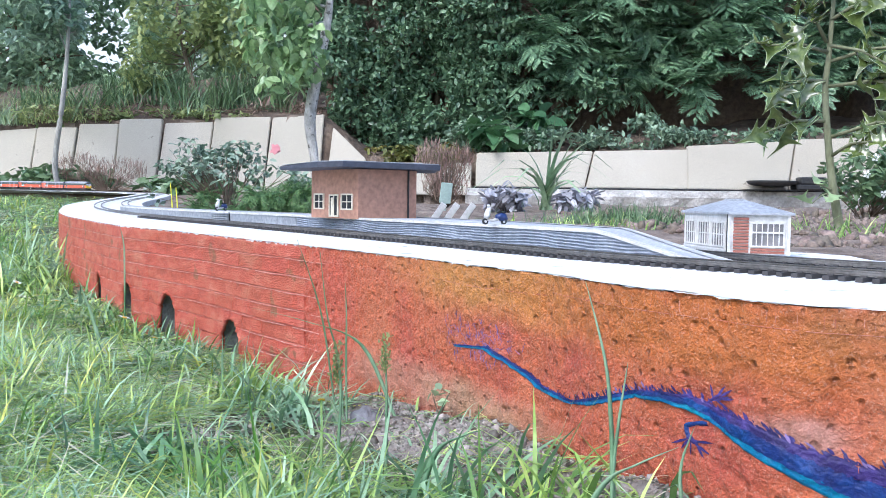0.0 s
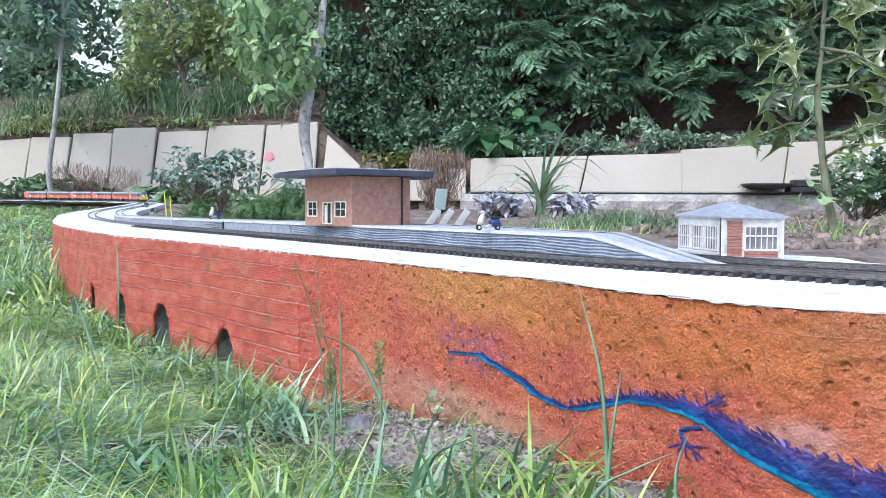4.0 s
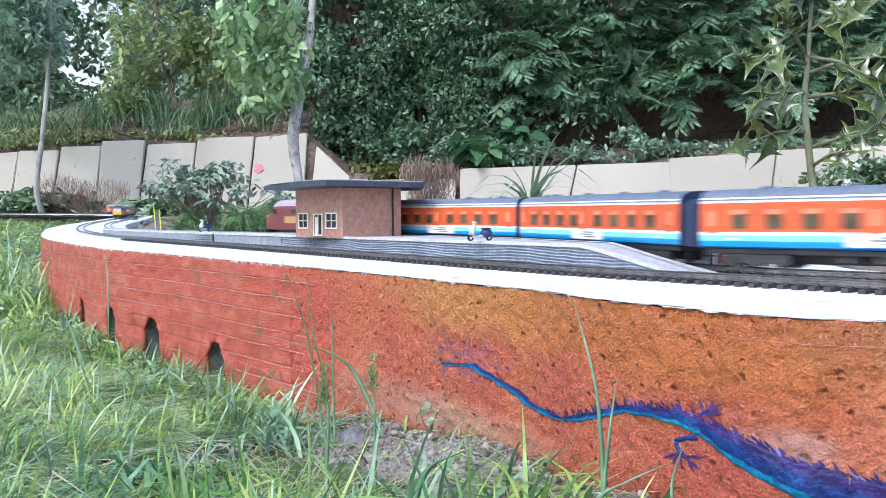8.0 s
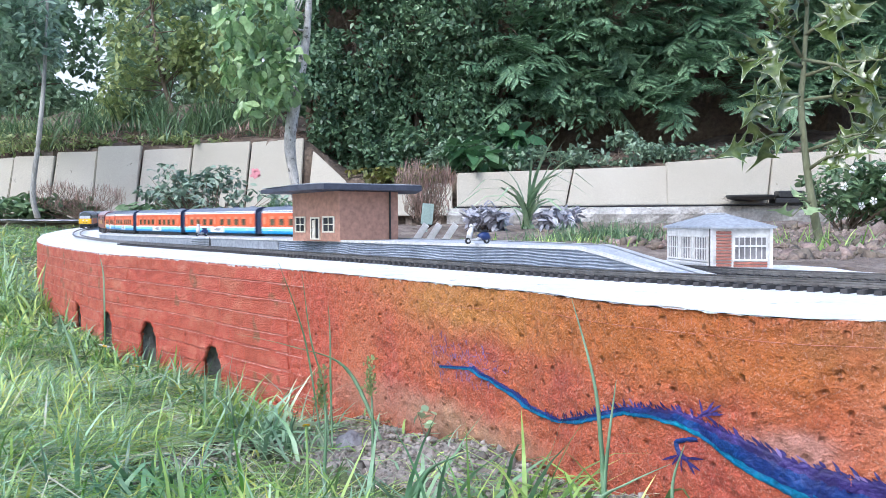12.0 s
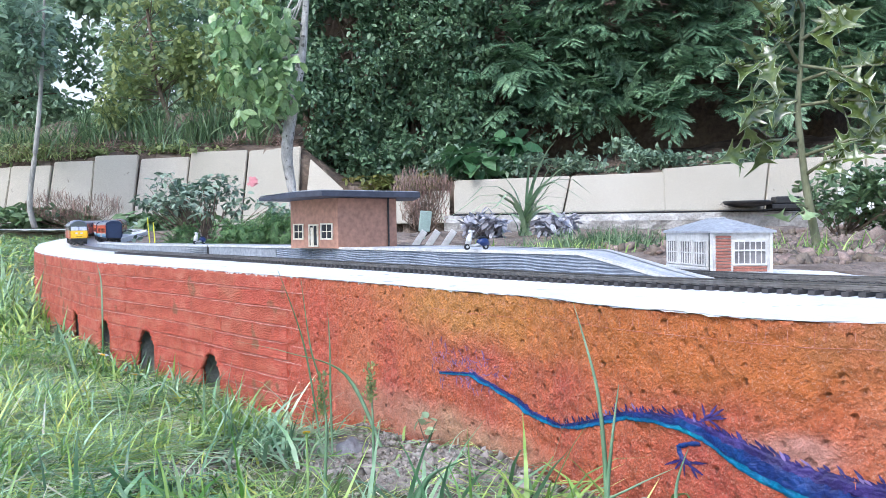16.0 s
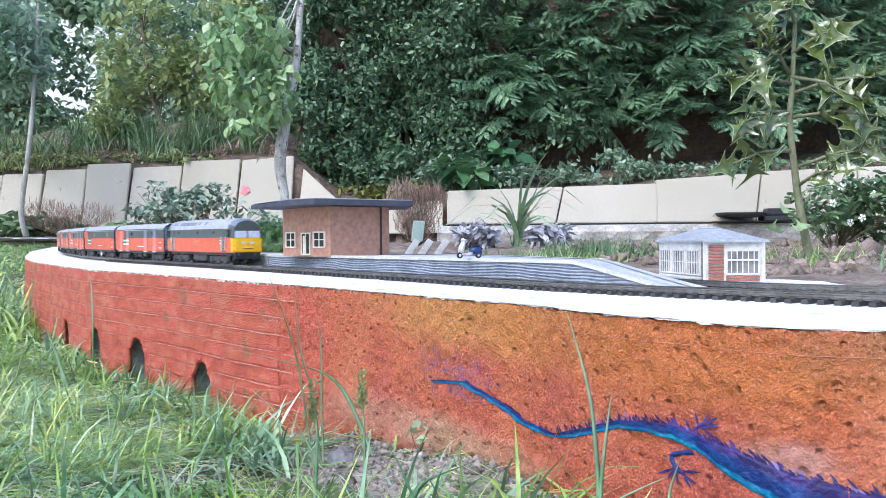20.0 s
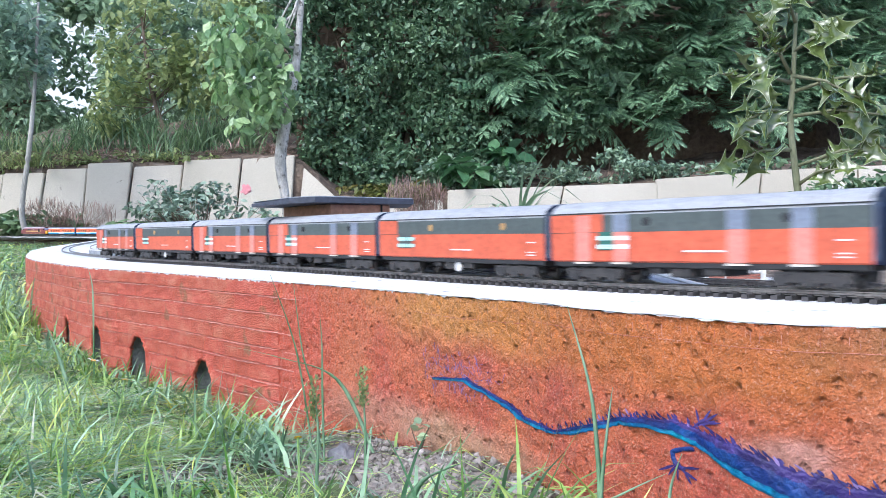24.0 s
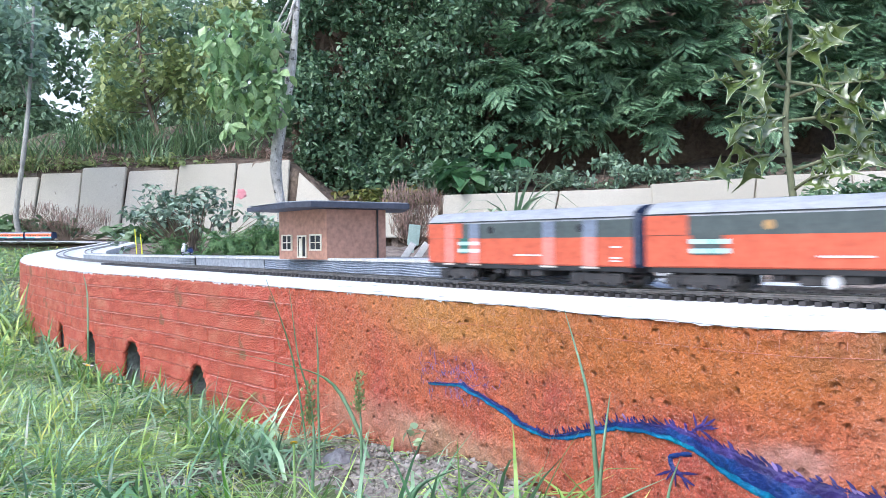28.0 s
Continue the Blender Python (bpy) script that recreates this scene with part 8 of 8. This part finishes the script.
build_tree("background_trees", "loose dark trees behind the bank", [(-3.9, 8.9, 0.9), (-3.85, 8.9, 1.6), (-3.8, 8.9, 2.6)], [0.06, 0.05, 0.03], 40,
           [((-4.4, 8.8, 1.7), (0.75, 0.4, 0.75)), ((-3.75, 9.0, 1.35), (0.42, 0.4, 0.35)), ((-3.85, 9.0, 2.2), (0.42, 0.4, 0.4)), ((-2.55, 8.9, 1.6), (0.42, 0.4, 0.65)), ((-2.1, 8.9, 2.2), (0.7, 0.4, 0.5)),
            ((-1.45, 8.7, 1.6), (0.7, 0.4, 0.8)), ((-3.1, 9.0, 1.20), (0.7, 0.4, 0.20)), ((-4.1, 9.0, 1.25), (0.9, 0.3, 0.35)), ((-2.0, 8.9, 1.35), (0.6, 0.3, 0.4)), ((-2.75, 9.1, 2.55), (0.5, 0.4, 0.32)), ((-5.0, 8.6, 1.4), (0.6, 0.4, 0.6)), ((-3.52, 9.0, 1.8), (0.20, 0.3, 0.7)), ((-2.92, 9.0, 1.7), (0.15, 0.3, 0.6)), ((-3.2, 9.2, 1.75), (0.30, 0.2, 0.55))],
           13600, (0.06, 0.11), leafy("dark_tree_leaf", (0.20, 0.31, 0.19), (0.42, 0.54, 0.36), 0.45, 0.4), M["twig"], 74, hole=-0.42, rough=1.6)
build_tree("far_trees", "dense dark trees closing the garden behind the bank", [(-4.6, 9.9, 0.7), (-4.6, 9.9, 1.6), (-4.5, 9.9, 2.6)], [0.07, 0.06, 0.04], 20,
           [((-5.7, 9.8, 1.6), (0.9, 0.3, 1.2)), ((-4.55, 9.8, 1.55), (0.80, 0.3, 1.1)), ((-2.55, 9.8, 1.6), (0.68, 0.3, 1.2)), ((-1.5, 9.8, 1.7), (0.8, 0.3, 1.2)), ((-3.5, 9.8, 0.95), (0.65, 0.3, 0.40)), ((-3.4, 9.8, 2.8), (0.6, 0.3, 0.4))],
           9000, (0.10, 0.17), leafy("shaded_tree_leaf", (0.14, 0.22, 0.12), (0.32, 0.42, 0.25), 0.5, 0.35), M["twig"], 76, hole=-0.6, rough=1.4)
def holly_shape():
    """A boat-shaped leaf with long upturned spines and hollow bays between them, and the thin margin round it."""
    half = [(0.0, 0.02, 0.0), (0.10, 0.13, 0.02), (0.06, 0.40, 0.24), (0.24, 0.21, 0.05), (0.36, 0.17, 0.02), (0.47, 0.25, 0.06), (0.52, 0.52, 0.28), (0.63, 0.24, 0.04), (0.74, 0.13, 0.0), (0.92, 0.06, -0.08)]
    rim = half + [(1.25, 0.0, -0.30)] + [(x, -y, z) for x, y, z in half[::-1]]
    spine = [(x, 0.0, -0.07 * math.sin(math.pi * min(1, x)) - 0.25 * max(0, x - 0.8)) for x in (0.0, 0.10, 0.12, 0.24, 0.36, 0.47, 0.52, 0.63, 0.74, 0.92)]
    v = rim + spine
    n, h = len(rim), len(half)
    f = []
    for k in range(h - 1):
        f.append((n + k, k, k + 1, n + k + 1)[::-1])
        f.append((n + k, n - 1 - k, n - 2 - k, n + k + 1))
    f += [(n + h - 1, h, h - 1), (n + h - 1, h + 1, h)]
    out = []
    for k, (x, y, z) in enumerate(rim):
        g = 0.020 if abs(y) > 0.01 else 0.0
        out.append((x + (0.03 if y == 0.0 else 0.0), y + math.copysign(g, y), z + 0.012))
    mv = [(x, y, z + 0.008) for x, y, z in rim] + out
    mf = [(k, k + 1, n + k + 1, n + k) for k in range(n - 1)]
    return (np.array(v), f), (np.array(mv), mf)


HOLLY, HOLLY_RIM = holly_shape()


def build_holly():
    rng = np.random.default_rng(75)
    tree = thing("holly_tree", "young holly with glossy spiny leaves beside the signal box", "tree")
    bm = bmesh.new()
    q, run = spline([(0.838, 1.9, 0.05), (0.831, 1.9, 0.075), (0.815, 1.9, 0.15), (0.802, 1.9, 0.22), (0.792, 1.9, 0.294), (0.782, 1.9, 0.40), (0.787, 1.9, 0.467), (0.795, 1.9, 0.62)], 8)
    r = np.interp(np.linspace(0, 1, len(q)), np.linspace(0, 1, 8), [0.016, 0.0105, 0.0092, 0.0082, 0.0072, 0.0065, 0.0055, 0.0035])
    tube(bm, [tuple(p) for p in q], [float(a) for a in r], 12)
    part("trunk", bm, M["holly_bark"], tree, "", True)
    spots, turns, sizes = [], [], []
    # side branches: where they leave the stem, where they end, how many leaves they carry
    for start, end, n in (((0.785, 1.9, 0.475), (0.625, 1.80, 0.470), 5), ((0.782, 1.9, 0.495), (0.700, 1.86, 0.585), 7), ((0.782, 1.9, 0.415), (0.650, 1.79, 0.385), 5), ((0.786, 1.9, 0.335), (0.640, 1.84, 0.305), 5),
                          ((0.785, 1.9, 0.455), (0.935, 1.84, 0.480), 6), ((0.784, 1.9, 0.405), (0.925, 1.80, 0.395), 5), ((0.790, 1.9, 0.300), (0.950, 1.82, 0.335), 7), ((0.788, 1.9, 0.540), (0.855, 1.86, 0.565), 5),
                          ((0.794, 1.9, 0.600), (0.745, 1.85, 0.650), 6), ((0.786, 1.9, 0.490), (0.870, 1.78, 0.425), 3), ((0.795, 1.9, 0.260), (0.850, 1.83, 0.290), 2)):
        a, b = np.array(start), np.array(end)
        mid = (a + b) / 2 + np.array([0, 0, 0.012])
        bm = bmesh.new()
        tube(bm, [tuple(a), tuple(mid), tuple(b)], [0.0042, 0.0030, 0.0016], 7)
        part("branch", bm, M["holly_bark"], tree, "", True)
        way = (b - a) / np.linalg.norm(b - a)
        n += 1
        for k in range(n):
            u = 0.25 + 0.75 * (k + 0.5) / n
            p = a + (b - a) * u + np.array([0, 0, 0.012 * math.sin(math.pi * u)])
            d = way * 0.7 + np.array([0.0, 0.0, 0.75 if k % 2 else -0.75]) + rng.normal(0, 0.35, 3)
            if k == n - 1:
                d = way + rng.normal(0, 0.2, 3)
            d /= np.linalg.norm(d)
            up = np.array([rng.normal(0, 0.6), rng.normal(-0.55, 0.5), rng.uniform(0.2, 1.0)])
            up -= d * (up @ d)
            up /= np.linalg.norm(up)
            spots.append(p)
            turns.append(np.stack([d, np.cross(up, d), up], 1))
            sizes.append(rng.uniform(0.050, 0.068))
    # each leaf is a part with its own margin
    for p, t, s in zip(spots, turns, sizes):
        leaf = foliage("leaf", HOLLY, [p], [s], t[None], M["holly_leaf"], tree)
        foliage("leaf_margin", HOLLY_RIM, [p], [s], t[None], M["holly_margin"], leaf)
    for k, (x, z, turn) in enumerate(((0.752, 0.205, 60), (0.748, 0.165, 165), (0.775, 0.168, 20))):
        t = np.array(pose(0, 0, 0, 35, -25, turn).to_3x3())
        leaf = foliage("leaf", HOLLY, [(x, 1.86, z)], [0.040], t[None], M["light_leaf"], tree)
        leaf["label"] = "fresh yellow-green leaf low on the stem"
        foliage("leaf_margin", HOLLY_RIM, [(x, 1.86, z)], [0.040], t[None], M["holly_margin"], leaf)
        bm = bmesh.new()
        tube(bm, [(0.808, 1.9, 0.19), ((x + 0.80) / 2, 1.88, (z + 0.19) / 2 + 0.004), (x, 1.86, z)], [0.0022, 0.0016, 0.001], 6)
        part("twig", bm, M["holly_bark"], tree)


build_holly()


# ---- loose things on the beds ----
def build_bed_things():
    for k, x in enumerate((-0.026, -0.008, 0.014)):
        t = thing("wooden_slat", "pale wooden slat leaning behind the platform", "slat", pose(x + 0.004, 1.25, 0.122, 12, 34, 0), "leaning slats")
        boxed("slat", -0.0045, 0.0045, -0.002, 0.002, -0.02, 0.042, M["white"], t, 0.0006)
    tag = thing("plant_label", "pale green plastic plant label in the bed", "plant label", pose(-0.001, 3.3, 0.11, 8, 4, 20))
    boxed("label_blade", -0.022, 0.022, -0.002, 0.002, 0.04, 0.115, M["tag"], tag, 0.003)
    boxed("label_spike", -0.006, 0.006, -0.0015, 0.0015, -0.03, 0.042, M["tag"], tag)
    for x in (-0.571, -0.560):
        st = thing("yellow_stake", "thin yellow plastic stake beside the track", "stake", pose(x, 1.93, 0.105, 3, -2, 0), "yellow stakes")
        bm = bmesh.new()
        tube(bm, [(0, 0, 0), (0.001, 0, 0.04), (0.0, 0, 0.085 if x < -0.565 else 0.075)], [0.0013, 0.0013, 0.0010], 8)
        part("rod", bm, M["lime"], st)
    # round black pan and box on the ledge
    pan = thing("black_dish", "flat black round dish on the wall's ledge", "dish", pose(2.20, 6.16, 0.285))
    bm = bmesh.new()
    tube(bm, [(0, 0, 0), (0, 0, 0.012), (0, 0, 0.030), (0, 0, 0.036)], [0.10, 0.15, 0.165, 0.16], 28)
    part("bowl", bm, M["black"], pan, "", True)
    crate = thing("black_crate", "low black plastic crate on the ledge", "crate", pose(2.44, 6.14, 0.262, 0, 0, -4))
    boxed("tray", -0.10, 0.10, -0.07, 0.07, 0, 0.035, M["black"], crate, 0.006)
    boxed("lid", -0.07, 0.10, -0.06, 0.06, 0.035, 0.085, M["black"], crate, 0.008)
    boxed("base_strip", -0.42, 0.10, -0.05, 0.05, -0.006, 0.0, M["black"], crate)


build_bed_things()
score_courses(outer_wall)
build_bricks(outer_wall)
motions()
